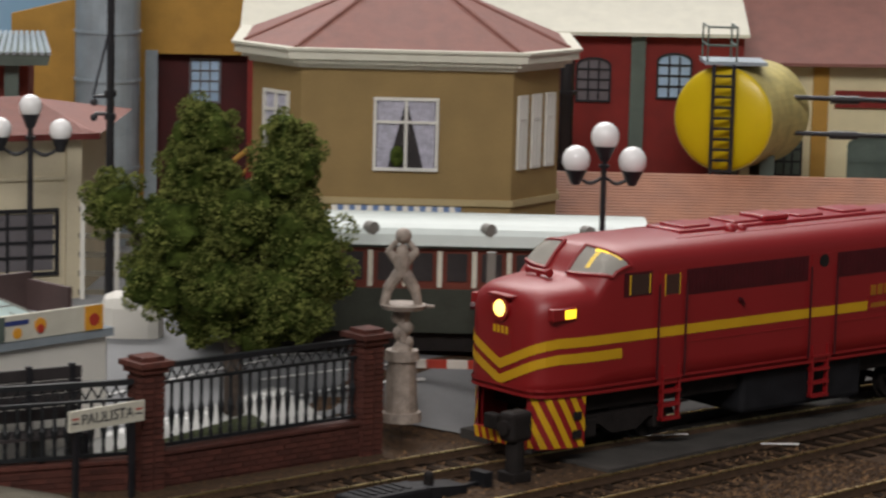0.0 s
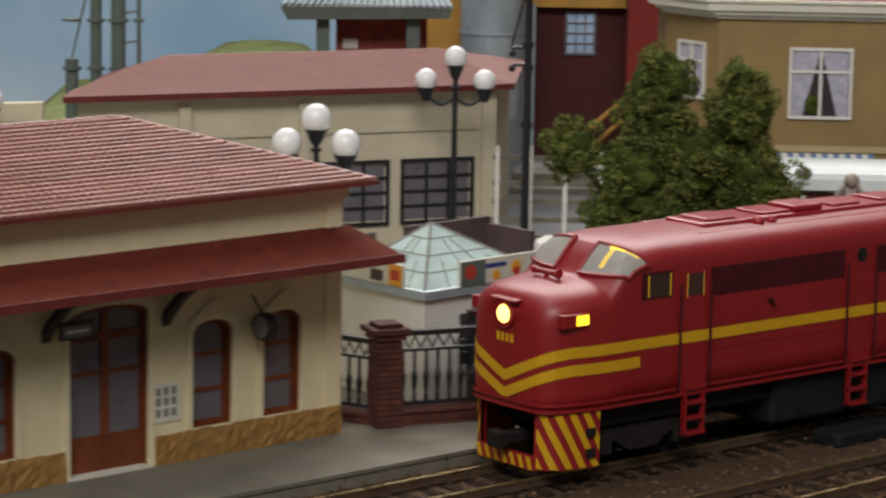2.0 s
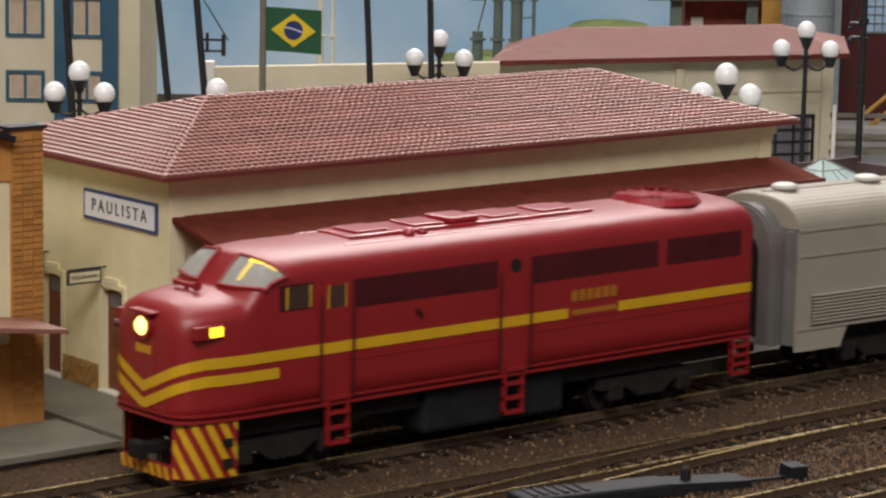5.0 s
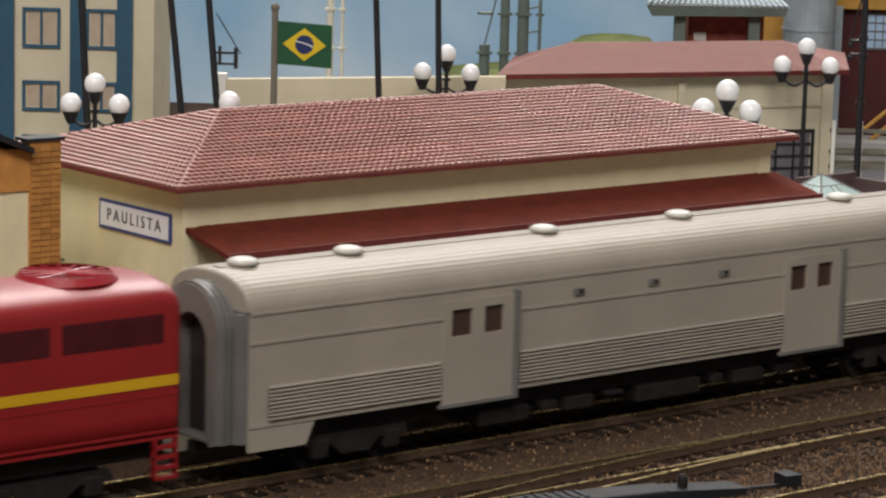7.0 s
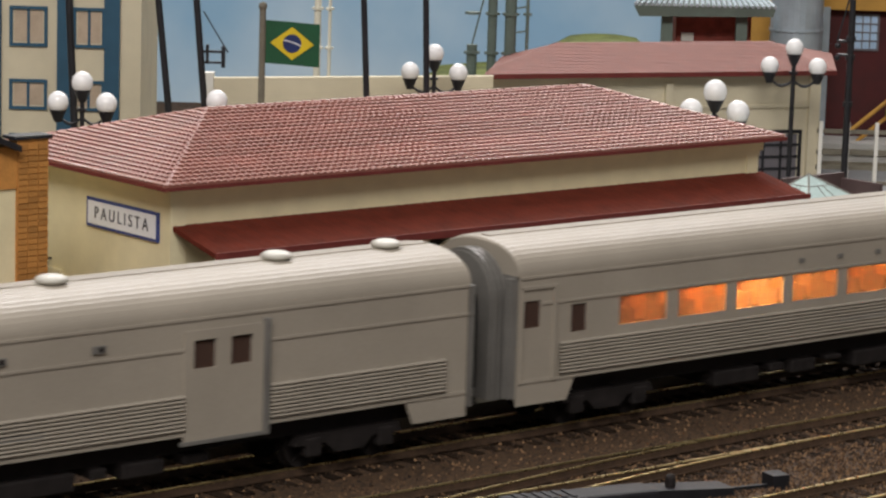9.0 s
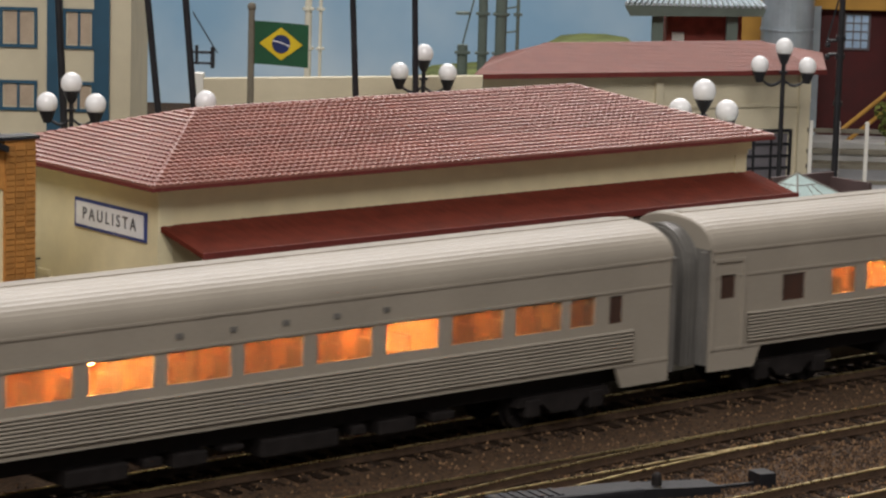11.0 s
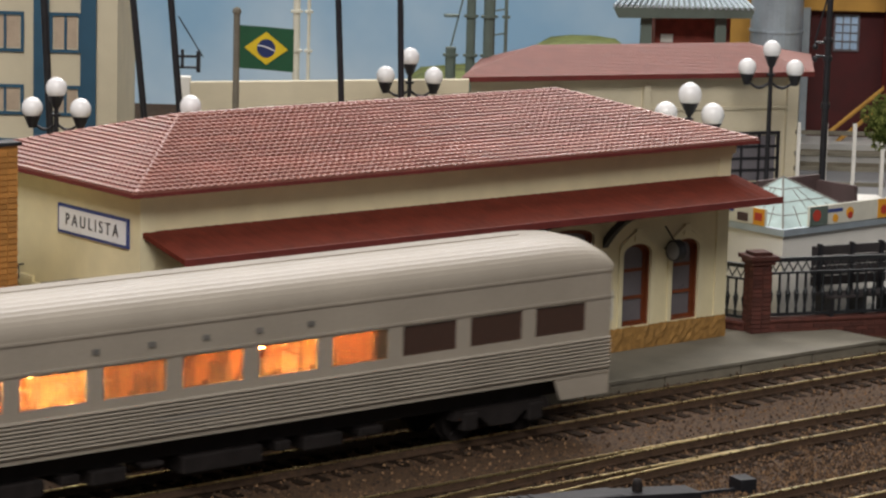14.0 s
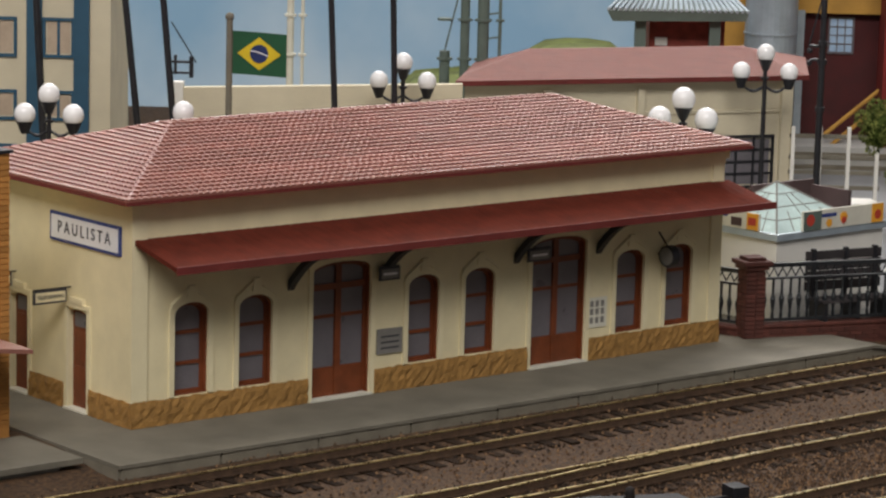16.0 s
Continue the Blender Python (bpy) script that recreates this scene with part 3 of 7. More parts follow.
    for a, b in (((x0, y0, zb), (rl, yr, zr)), ((x0, y1, zb), (rl, yr, zr)), ((x1, y0, zb), (rr, yr, zr)), ((rl, yr, zr), (rr, yr, zr))):
        bm = bmesh.new()
        a, b = Vector(a), Vector(b)
        k = int((b - a).length / 0.3)
        for i in range(k):
            p, q = a.lerp(b, i / k), a.lerp(b, (i + 1.1) / k)
            tube(bm, p + Vector((0, 0, 0.045)), q + Vector((0, 0, 0.035)), 0.070, 0.058, 8)
        part("ridge_tiles", bm, TILE, roof)
    # awning over the platform
    bm = bmesh.new()
    n = 68
    prev = None
    for i in range(n * 3 + 1):
        x = 0.02 + 20.25 * i / (n * 3)
        h = 0.012 if i % 3 == 1 else 0.0
        cur = [bm.verts.new(p) for p in ((x, 0.0, 4.66 + h), (x, -1.85, 4.24 + h), (x, -1.85, 4.12), (x, 0.0, 4.54))]
        if prev:
            for k in range(3):
                bm.faces.new((prev[k], cur[k], cur[k + 1], prev[k + 1]))
        else:
            bm.faces.new(cur)
        prev = cur
    bm.faces.new(prev)
    awning = part("awning", bm, AWNING, st, "dark red corrugated platform awning")
    one("awning_fascia", FASCIA, awning, (0.0, 20.3, -1.90, -1.85, 4.08, 4.27))
    for x in (4.75, 7.75, 12.3, 15.3):
        bm = bmesh.new()
        last = None
        for i in range(13):
            f = i / 12
            y, z = -0.02 - 1.4 * f, 3.1 + 0.95 * math.sin(f * math.pi / 2) ** 0.9
            d = 0.26 - 0.10 * f
            ring = [bm.verts.new((x + dx, y, z + dz)) for dx, dz in ((-0.10, -d / 2), (0.10, -d / 2), (0.10, d / 2), (-0.10, d / 2))]
            if last:
                for k in range(4):
                    bm.faces.new((last[k], ring[k], ring[(k + 1) % 4], last[(k + 1) % 4]))
            else:
                bm.faces.new(ring)
            last = ring
        bm.faces.new(last)
        part("awning_bracket", bm, IRON, st, "curved black iron bracket")
    # name board on the end wall
    board = thing("station_sign", 0, 2.06, 4.55, -90, "white station name board with blue border and capitals", "sign")
    one("board", SIGNBLUE, board, (-1.58, 1.58, -0.06, -0.004, -0.365, 0.365))
    one("face", SIGNWHITE, board, (-1.50, 1.50, -0.075, -0.06, -0.29, 0.29))
    name_text = lettering("PAULISTA", 0.43, SIGNDARK, board, pose(0, -0.08 * CM, 0, 90, 0, 0), wide=0.90)
    name_text.data.space_character = 1.52
    # small boards over the doors, plaque, poster, clock
    for x, y, z, rz, w, words in ((7.7, -0.30, 3.17, 0, 0.66, ""), (12.85, -0.30, 3.2, 0, 0.8, ""), (-0.62, 2.75, 2.90, 0, 0.95, "TELEGRAPHO"), (-0.62, 5.35, 2.90, 0, 0.95, "-")):
        s = thing("door_sign", x, y, z, rz, "small hanging door sign with dark border and tiny lettering", "sign", "door signs")
        off, end = 0.0, x < 0
        one("board", SIGNDARK, s, (-w / 2, w / 2, off - 0.03, off + 0.03, -0.17, 0.17))
        one("face", CREAM_TRIM if end else SIGNGREY, s, (-w / 2 + 0.05, w / 2 - 0.05, off - 0.042, off - 0.03, -0.12, 0.12))
        if len(words) > 1:
            lettering(words, 0.125, SIGNDARK, s, pose(0, (off - 0.046) * CM, 0, 90, 0, 0))
        else:
            one("text_bar", SIGNDARK if end else SIGNWHITE, s, (-w / 3, w / 3, off - 0.05, off - 0.042, -0.03, 0.03))
        one("bracket", IRON, s, (-0.02, 0.02, off, 0.02 if end else 0.3, 0.17, 0.20), (-w / 2, 0.62 if end else w / 2, off - 0.012, off + 0.012, 0.17, 0.21))
    pl = thing("plaque", 7.97, 0, 1.33, 0, "grey metal information plaque on the platform wall", "sign")
    one("plate", SIGNGREY, pl, (-0.42, 0.42, -0.05, -0.004, -0.33, 0.33))
    one("text_bar", SIGNDARK, pl, *[(-0.3, 0.3, -0.056, -0.05, z, z + 0.05) for z in (-0.2, -0.05, 0.1)])
    po = thing("poster", 15.3, 0, 1.33, 0, "white timetable poster with grey columns", "poster")
    one("paper", CORNICE, po, (-0.37, 0.37, -0.03, -0.004, -0.42, 0.42))
    one("text_bar", SIGNGREY, po, *[(x, x + 0.12, -0.036, -0.03, z, z + 0.17) for x in (-0.26, -0.06, 0.14) for z in (-0.3, -0.06, 0.16)])
    ck = thing("station_clock", 17.6, -0.45, 2.76, 0, "round black double-faced clock on a wall bracket", "clock")
    bm = bmesh.new()
    tube(bm, (-0.12, 0, 0), (0.12, 0, 0), 0.30, 0.30, 24)
    part("case", bm, IRON, ck)
    for s in (-1, 1):
        bm = bmesh.new()
        tube(bm, (s * 0.12, 0, 0), (s * 0.13, 0, 0), 0.25, 0.25, 24)
        part("dial", bm, SIGNGREY, ck, "grey clock dial")
    bm = bmesh.new()
    tube(bm, (0, 0.28, 0), (0, 0.45, 0.0), 0.03, 0.03, 8)
    tube(bm, (0, 0.1, 0.28), (0, 0.45, 0.62), 0.025, 0.025, 8)
    part("bracket", bm, IRON, ck)


make_station()


def make_platform():
    bm = bmesh.new()
    prism(bm, [(-2.25, -0.40), (24.9, -0.40), (24.9, -0.34), (23.6, -0.09), (-2.25, -0.09)], -2.85, 7.9)
    pf = part("platform", bm, CONCRETE_SIDE)
    tagged(pf, "low grey concrete station platform with panelled edge", "platform", kind="structure")
    bm = bmesh.new()
    prism(bm, [(-2.3, -0.085), (23.6, -0.085), (24.8, -0.33), (24.8, -0.28), (23.6, 0.0), (-2.3, 0.0)], -2.95, 7.9)
    part("platform_slab", bm, CONCRETE, pf, "smooth grey platform surface")
    xs = [-2.25, 0.6, 3.5, 6.4, 9.25, 12.05, 14.95, 17.85, 20.7, 23.5]
    for a, b in zip(xs, xs[1:]):
        bm = bmesh.new()
        box(bm, a + 0.035, b - 0.035, -2.915, -2.852, -0.36, -0.095)
        part("edge_panel", bm, CONCRETE_SIDE, pf)
    bm = bmesh.new()
    for a, b in ((-2.9, -0.6), (-0.55, 1.7), (1.75, 4.0)):
        box(bm, -2.30, -2.252, a + 0.03, b - 0.03, -0.36, -0.095)
    part("edge_panel", bm, CONCRETE_SIDE, pf)


make_platform()


# ---- train: shapes in each vehicle's own space, rail head at z = 0 ----
TRACK_Y, RAIL_Z = -4.5, -0.10
NOSE = [(-4.26, 0.80, 3.32), (-4.23, 0.96, 3.58), (-4.14, 1.12, 3.80), (-3.95, 1.27, 3.94), (-3.6, 1.38, 4.03), (-3.1, 1.46, 4.08), (-2.5, 1.5, 4.12), (-2.42, 1.5, 4.18), (-2.1, 1.5, 4.56), (-1.85, 1.5, 4.77), (-1.5, 1.5, 4.86), (-0.9, 1.5, 4.90), (12.7, 1.5, 4.90), (12.95, 1.5, 4.84), (13.05, 1.47, 4.76)]
BODY_Z = 1.42


def loco_at(x):
    for (a, wa, ta), (b, wb, tb) in zip(NOSE, NOSE[1:]):
        if x <= b:
            f = max(0, (x - a) / (b - a))
            return wa + (wb - wa) * f, ta + (tb - ta) * f
    return NOSE[-1][1:]


def loco_skin(x, s, off=0.0):
    """Point on the hull: s 0 at the roof's middle, 0.5 at the shoulder, 1 at the sill; negative s is the near side."""
    w, top = loco_at(x)
    side, s = (-1 if s < 0 else 1), abs(s)
    rz = 0.62
    if s <= 0.5:
        a = s / 0.5 * math.pi / 2
        y, z = (w + off) * math.sin(a) ** 0.75, top - rz + (rz + off) * math.cos(a) ** 0.75
    else:
        y, z = w + off, top - rz - (s - 0.5) / 0.5 * (top - rz - BODY_Z)
    return Vector((x, side * y, z))


def side_strip(bm, x0, x1, z0, z1, off, side):
    """A thin plate on the straight side of a vehicle 1.5 wide."""
    y = 1.5 + off
    box(bm, x0, x1, side * y if side < 0 else 1.5, -1.5 if side < 0 else y, z0, z1)


def ladder(parent, x, side, z0, z1, mat):
    bm = bmesh.new()
    y0, y1 = (-1.56, -1.44) if side < 0 else (1.44, 1.56)
    for a in (-0.30, 0.24):
        box(bm, x + a, x + a + 0.06, y0, y1, z0, z1)
    n = 4
    for i in range(n):
        z = z0 + (z1 - z0) * i / n
        box(bm, x - 0.30, x + 0.30, y0 - 0.03, y1 + 0.03, z, z + 0.07)
    part("ladder", bm, mat, parent, "red boarding steps")


def wheelset(parent, x, r=0.50):
    bm = bmesh.new()
    tube(bm, (0, -0.95, 0), (0, 0.95, 0), 0.10, 0.10, 8)
    for s in (-1, 1):
        tube(bm, (0, s * 0.62, 0), (0, s * 0.80, 0), r, r, 20)
        tube(bm, (0, s * 0.58, 0), (0, s * 0.62, 0), r + 0.06, r + 0.06, 20)
        for k in range(6):
            a = k * math.pi / 3
            tube(bm, (0, s * 0.82, 0), (math.cos(a) * r * 0.8, s * 0.82, math.sin(a) * r * 0.8), 0.05, 0.03, 5)
    w = part("wheelset", bm, BLACK, parent, "dark steel wheels on an axle")
    w.matrix_basis = pose(x * CM, 0, r * CM)
    WHEELS.append((w, x, r))


def truck(parent, x, gap=2.1):
    bm = bmesh.new()
    for s in (-1, 1):
        y0, y1 = (0.95, 1.22) if s > 0 else (-1.22, -0.95)
        prism(bm, [(x - gap * 0.5 - 0.5, 0.62), (x - gap * 0.5 + 0.35, 0.62), (x - 0.4, 0.36), (x + 0.4, 0.36), (x + gap * 0.5 - 0.35, 0.62), (x + gap * 0.5 + 0.5, 0.62), (x + gap * 0.5 + 0.4, 0.85), (x - gap * 0.5 - 0.4, 0.85)], y0, y1)
        for a in (-gap / 2, gap / 2):
            box(bm, x + a - 0.22, x + a + 0.22, y0 - 0.06, y1 + 0.06, 0.34, 0.78, 0.04)
        for k in (-0.22, 0.0, 0.22):
            tube(bm, (x + k, (y0 + y1) / 2, 0.40), (x + k, (y0 + y1) / 2, 0.8), 0.09, 0.09, 8)
    box(bm, x - 0.3, x + 0.3, -1.0, 1.0, 0.5, 1.1)
    part("truck_frame", bm, BLACK, parent, "black bogie side frame")
    for a in (-gap / 2, gap / 2):
        wheelset(parent, x + a)


WHEELS = []
RIDING = []


def make_loco():
    lo = thing("locomotive", 0, TRACK_Y, RAIL_Z, 0, "red streamlined diesel locomotive with yellow stripes and lit headlight", "locomotive")
    bm = bmesh.new()
    xs = [-4.26, -4.25, -4.23, -4.19, -4.14, -4.05, -3.95, -3.8, -3.6, -3.35, -3.1, -2.8, -2.6, -2.5, -2.42, -2.3, -2.2, -2.1, -2.0, -1.9, -1.85, -1.7, -1.5, -1.2, -0.9, 2, 5, 8, 11, 12.7, 12.85, 12.95, 13.05]
    ss = [-1, -0.9, -0.7, -0.5] + [-0.5 + i / 20 for i in range(1, 20)] + [0.5, 0.7, 0.9, 1]
    g = [[bm.verts.new(loco_skin(x, s)) for s in ss] for x in xs]
    for i in range(len(xs) - 1):
        for j in range(len(ss) - 1):
            bm.faces.new((g[i][j], g[i + 1][j], g[i + 1][j + 1], g[i][j + 1]))
    bm.faces.new(g[0][::-1])
    bm.faces.new(g[-1])
    for i in range(len(xs) - 1):
        bm.faces.new((g[i][0], g[i][-1], g[i + 1][-1], g[i + 1][0]))
    part("body", bm, LOCO_RED, lo, "glossy red body shell", smooth=True)
    # stripes: upper all along, lower only round the nose, both meeting in a V at the front
    def nose_path(xe):
        path = [(xe, 1.5)] + [(x, loco_at(x)[0]) for x in ([-1.0] if xe > 0 else []) + [-2.5, -3.1, -3.4, -3.6, -3.8, -3.95, -4.05, -4.14, -4.19, -4.23, -4.26]]
        return path + [(-4.275, 0.4), (-4.28, 0.0)]

    def wrap(bm, xe, z0, z1, off, fall):
        for side in (-1, 1):
            prev = None
            for x, w in nose_path(xe):
                drop = fall * max(0.0, 1 - w / 1.38) if x < -3 else 0.0
                n = Vector((-off if x < -3.9 else 0, side * off, 0)) if w > 0.01 else Vector((-off, 0, 0))
                cur = [bm.verts.new(Vector((x, side * w, z - drop)) + n) for z in (z0, z1)]
                if prev:
                    bm.faces.new((prev[0], cur[0], cur[1], prev[1]))
                prev = cur
    for z0, z1, xe in ((2.60, 2.84, 13.0), (2.22, 2.46, -1.62)):
        bm = bmesh.new()
        wrap(bm, xe, z0, z1, 0.016, 0.62)
        part("stripe", bm, LOCO_YELLOW, lo, "yellow painted stripe")
    for z in (1.44, 1.58):
        bm = bmesh.new()
        wrap(bm, 13.0, z, z + 0.07, 0.035, 0.0)
        part("nose_bead", bm, LOCO_RED, lo)
    # side grilles with louvres, doors, handrails
    for side in (-1, 1):
        for x0, x1 in ((0.42, 4.62), (5.66, 9.75), (10.05, 12.6)):
            bm = bmesh.new()
            side_strip(bm, x0, x1, 3.55, 4.18, 0.012, side)
            gr = part("grille", bm, GRILLE, lo, "dark red louvred side grille")
            bm = bmesh.new()
            k = int((x1 - x0) / 0.14)
            for i in range(k):
                x = x0 + 0.05 + (x1 - x0 - 0.1) * i / k
                side_strip(bm, x, x + 0.05, 3.60, 4.14, 0.022, side)
            part("louvres", bm, GRILLE, gr)
        for x0, x1 in ((-0.46, 0.34), (4.74, 5.58)):
            bm = bmesh.new()
            side_strip(bm, x0, x1, 1.45, 4.20, 0.018, side)
            part("side_door", bm, LOCO_RED, lo, "red side door")
            bm = bmesh.new()
            for x in (x0 - 0.05, x1 + 0.05):
                y = side * 1.57
                tube(bm, (x, y, 1.6), (x, y, 3.9), 0.028, 0.028, 6)
            part("handrail", bm, GRILLE, lo, "dark vertical handrail")
            bm = bmesh.new()
            side_strip(bm, x0, x1, 2.60, 2.84, 0.024, side)
            part("stripe", bm, LOCO_YELLOW, lo, "yellow painted stripe")
        bm = bmesh.new()
        side_strip(bm, -0.28, 0.18, 3.62, 4.10, 0.024, side)
        part("door_window", bm, DARKPANE, lo, "cab door window")
        # trim glows by itself to show light from the cab on the frame
        bm = bmesh.new()
        for a, b, c, d in ((-0.30, -0.28, 3.60, 4.12), (0.18, 0.20, 3.60, 4.12)):
            side_strip(bm, a, b, c, d, 0.03, side)
        part("window_trim", bm, EDGEGLOW, lo, "window edge with cab light as its own yellow glow")
        bm = bmesh.new()
        side_strip(bm, -1.62, -0.72, 3.66, 4.24, 0.010, side)
        part("cab_window_frame", bm, GRILLE, lo)
        bm = bmesh.new()
        side_strip(bm, -1.42, -0.80, 3.70, 4.18, 0.018, side)
        part("cab_window", bm, DARKPANE, lo, "cab side window")
        bm = bmesh.new()
        side_strip(bm, -1.44, -1.41, 3.70, 4.18, 0.024, side)
        side_strip(bm, -0.81, -0.775, 3.70, 4.18, 0.024, side)
        part("window_trim", bm, EDGEGLOW, lo, "window edge with cab light as its own yellow glow")
        bm = bmesh.new()
        tube(bm, (5.16, side * 1.51, 4.02), (5.16, side * 1.54, 4.02), 0.16, 0.16, 16)
        part("porthole", bm, BLACK, lo, "round black porthole")
        bm = bmesh.new()
        tube(bm, (2.25, side * 1.5, 3.28), (2.25, side * 1.58, 3.28), 0.06, 0.06, 8)
        tube(bm, (2.25, side * 1.58, 3.30), (2.33, side * 1.6, 3.16), 0.04, 0.03, 6)
        part("hook", bm, GRILLE, lo)
        # company mark as plain bars
        bm = bmesh.new()
        side_strip(bm, 6.84, 8.46, 2.56, 2.92, 0.020, side)
        part("mark_panel", bm, LOCO_RED, lo)
        for x0, x1, z0, z1 in [(6.95 + i * 0.25, 7.12 + i * 0.25, 2.98, 3.24) for i in range(6)] + [(6.95, 8.40, 2.66, 2.78)]:
            bm = bmesh.new()
            side_strip(bm, x0, x1, z0, z1, 0.028, side)
            part("mark_bar", bm, MARK_OCHRE, lo, "ochre painted mark")
        bm = bmesh.new()
        side_strip(bm, 0.4, 4.6, 2.38, 2.42, 0.015, side)
        side_strip(bm, 5.7, 13.0, 2.38, 2.42, 0.015, side)
        part("side_seam", bm, LOCO_RED, lo)
        for x in (0.0, 5.16, 12.66):
            ladder(lo, x, side, 0.55, 1.45 if x > 10 else 1.9, LOCO_RED)
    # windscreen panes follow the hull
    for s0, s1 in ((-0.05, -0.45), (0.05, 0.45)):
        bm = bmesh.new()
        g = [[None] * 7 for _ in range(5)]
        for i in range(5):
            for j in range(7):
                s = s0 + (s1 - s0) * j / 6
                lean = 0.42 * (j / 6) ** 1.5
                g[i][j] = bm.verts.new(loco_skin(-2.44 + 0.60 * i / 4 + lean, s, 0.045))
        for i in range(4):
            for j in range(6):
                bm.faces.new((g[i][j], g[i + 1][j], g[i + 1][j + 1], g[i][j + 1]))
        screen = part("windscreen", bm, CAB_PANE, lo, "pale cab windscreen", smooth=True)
        # the yellow strips are glowing patches on the hull that imitate cab light
        for name, mat, i0, i1, j0, j1, off in (("cab_interior", CAB_IN, 0, 4, 0, 6, 0.026), ("cab_lamp", CABGLOW, 3.2, 3.75, 1.2, 4.6, 0.034), ("cab_lamp", CABGLOW, 0.8, 3.2, 1.4, 1.9, 0.034)):
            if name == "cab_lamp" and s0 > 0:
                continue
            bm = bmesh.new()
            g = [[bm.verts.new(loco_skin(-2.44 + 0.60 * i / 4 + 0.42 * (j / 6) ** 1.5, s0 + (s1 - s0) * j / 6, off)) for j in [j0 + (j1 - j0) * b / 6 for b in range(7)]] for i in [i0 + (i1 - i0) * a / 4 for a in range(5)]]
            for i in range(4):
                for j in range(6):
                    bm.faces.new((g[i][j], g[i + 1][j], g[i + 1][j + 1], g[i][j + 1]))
            part(name, bm, mat, screen, "yellow glowing strip standing in for the lit cab" if name == "cab_lamp" else "pale cab interior", smooth=True)
        bm = bmesh.new()
        edge = [(0, j) for j in range(7)] + [(i, 6) for i in range(1, 5)] + [(4, j) for j in range(5, -1, -1)] + [(i, 0) for i in range(3, 0, -1)]
        pts = []
        for i, j in edge:
            s = s0 + (s1 - s0) * j / 6
            pts.append(loco_skin(-2.44 + 0.60 * i / 4 + 0.42 * (j / 6) ** 1.5, s, 0.03))
        for a, b in zip(pts, pts[1:] + pts[:1]):
            tube(bm, a, b, 0.05, 0.05, 6)
        part("windscreen_frame", bm, LOCO_RED, lo)
    # headlight, number boards, horn, hood door
    bm = bmesh.new()
    tube(bm, (-4.36, 0, 3.42), (-3.9, 0, 3.42), 0.30, 0.31, 24)
    box(bm, -4.42, -3.8, -0.40, 0.40, 3.70, 3.76, 0.02)
    part("headlight_housing", bm, LOCO_RED, lo, "red headlight housing")
    bm = bmesh.new()
    ball(bm, (-4.27, 0, 3.42), 0.22, 3)
    part("headlight", bm, HEADLIGHT, lo, "lit warm white headlight", smooth=True)
    one("hood_door", LOCO_RED, lo, (-4.27, -4.2, -0.38, 0.38, 1.75, 3.1))
    one("number_bars", LOCO_YELLOW, lo, *[(-4.285, -4.26, y, y + 0.09, 2.82, 3.0) for y in (-0.24, -0.09, 0.06, 0.2)])
    for side in (-1, 1):
        y0, y1 = sorted((side * 1.30, side * 1.50))
        one("number_board", LOCO_RED, lo, (-3.95, -3.12, y0, y1, 3.26, 3.56), bevel=0.03)
        y0, y1 = sorted((side * 1.42, side * 1.512))
        one("number_board_glass", NUMBERLIGHT, lo, (-3.55, -3.18, y0, y1, 3.31, 3.52), label="lit yellow number board")
        if side > 0:
            bm = bmesh.new()
            tube(bm, (-4.0, side * 1.2, 3.25), (-4.1, side * 1.32, 3.25), 0.08, 0.10, 8)
            part("marker_lamp", bm, GRILLE, lo)
    bm = bmesh.new()
    tube(bm, (-3.05, 0.30, 4.20), (-3.05, -0.25, 4.20), 0.06, 0.06, 8)
    tube(bm, (-3.05, -0.25, 4.20), (-3.05, -0.42, 4.20), 0.07, 0.11, 10)
    tube(bm, (-3.05, 0.30, 4.20), (-3.05, 0.40, 4.20), 0.07, 0.09, 10)
    tube(bm, (-3.05, 0.0, 4.0), (-3.05, 0.0, 4.2), 0.06, 0.06, 8)
    part("horn", bm, LOCO_RED, lo, "small red air horn")
    # roof gear
    one("roof_walkway", LOCO_ROOF, lo, (1.0, 8.4, -0.62, 0.62, 4.82, 4.96), bevel=0.05)
    for x in (1.3, 3.0, 5.3, 6.9):
        one("roof_hatch", LOCO_ROOF, lo, (x, x + 0.9, -0.45, 0.45, 4.95, 5.02), bevel=0.03)
    one("exhaust_box", LOCO_ROOF, lo, (3.95, 4.85, -0.55, 0.35, 4.965, 5.10), bevel=0.04)
    for sy in (-0.9, 0.9):
        bm = bmesh.new()
        tube(bm, (0.6, sy, 4.80), (8.2, sy, 4.80), 0.05, 0.05, 8)
        part("roof_rail", bm, LOCO_ROOF, lo)
    for x, r in ((2.6, 0.16), (3.0, 0.13)):
        bm = bmesh.new()
        ball(bm, (x, -0.72, 4.88), r, 2)
        part("roof_dome", bm, LOCO_ROOF, lo, smooth=True)
    bm = bmesh.new()
    bmesh.ops.create_cone(bm, cap_ends=False, segments=32, radius1=1.12, radius2=1.0, depth=0.16, matrix=Matrix.Translation((11.1, 0, 4.93)))
    bmesh.ops.create_circle(bm, cap_ends=True, segments=32, radius=1.02, matrix=Matrix.Translation((11.1, 0, 4.93)))
    for k in range(8):
        a = k * math.pi / 8
        tube(bm, (11.1 - math.cos(a), -math.sin(a), 4.98), (11.1 + math.cos(a), math.sin(a), 4.98), 0.03, 0.03, 5)
    part("radiator_fan", bm, LOCO_ROOF, lo, "round roof radiator fan")
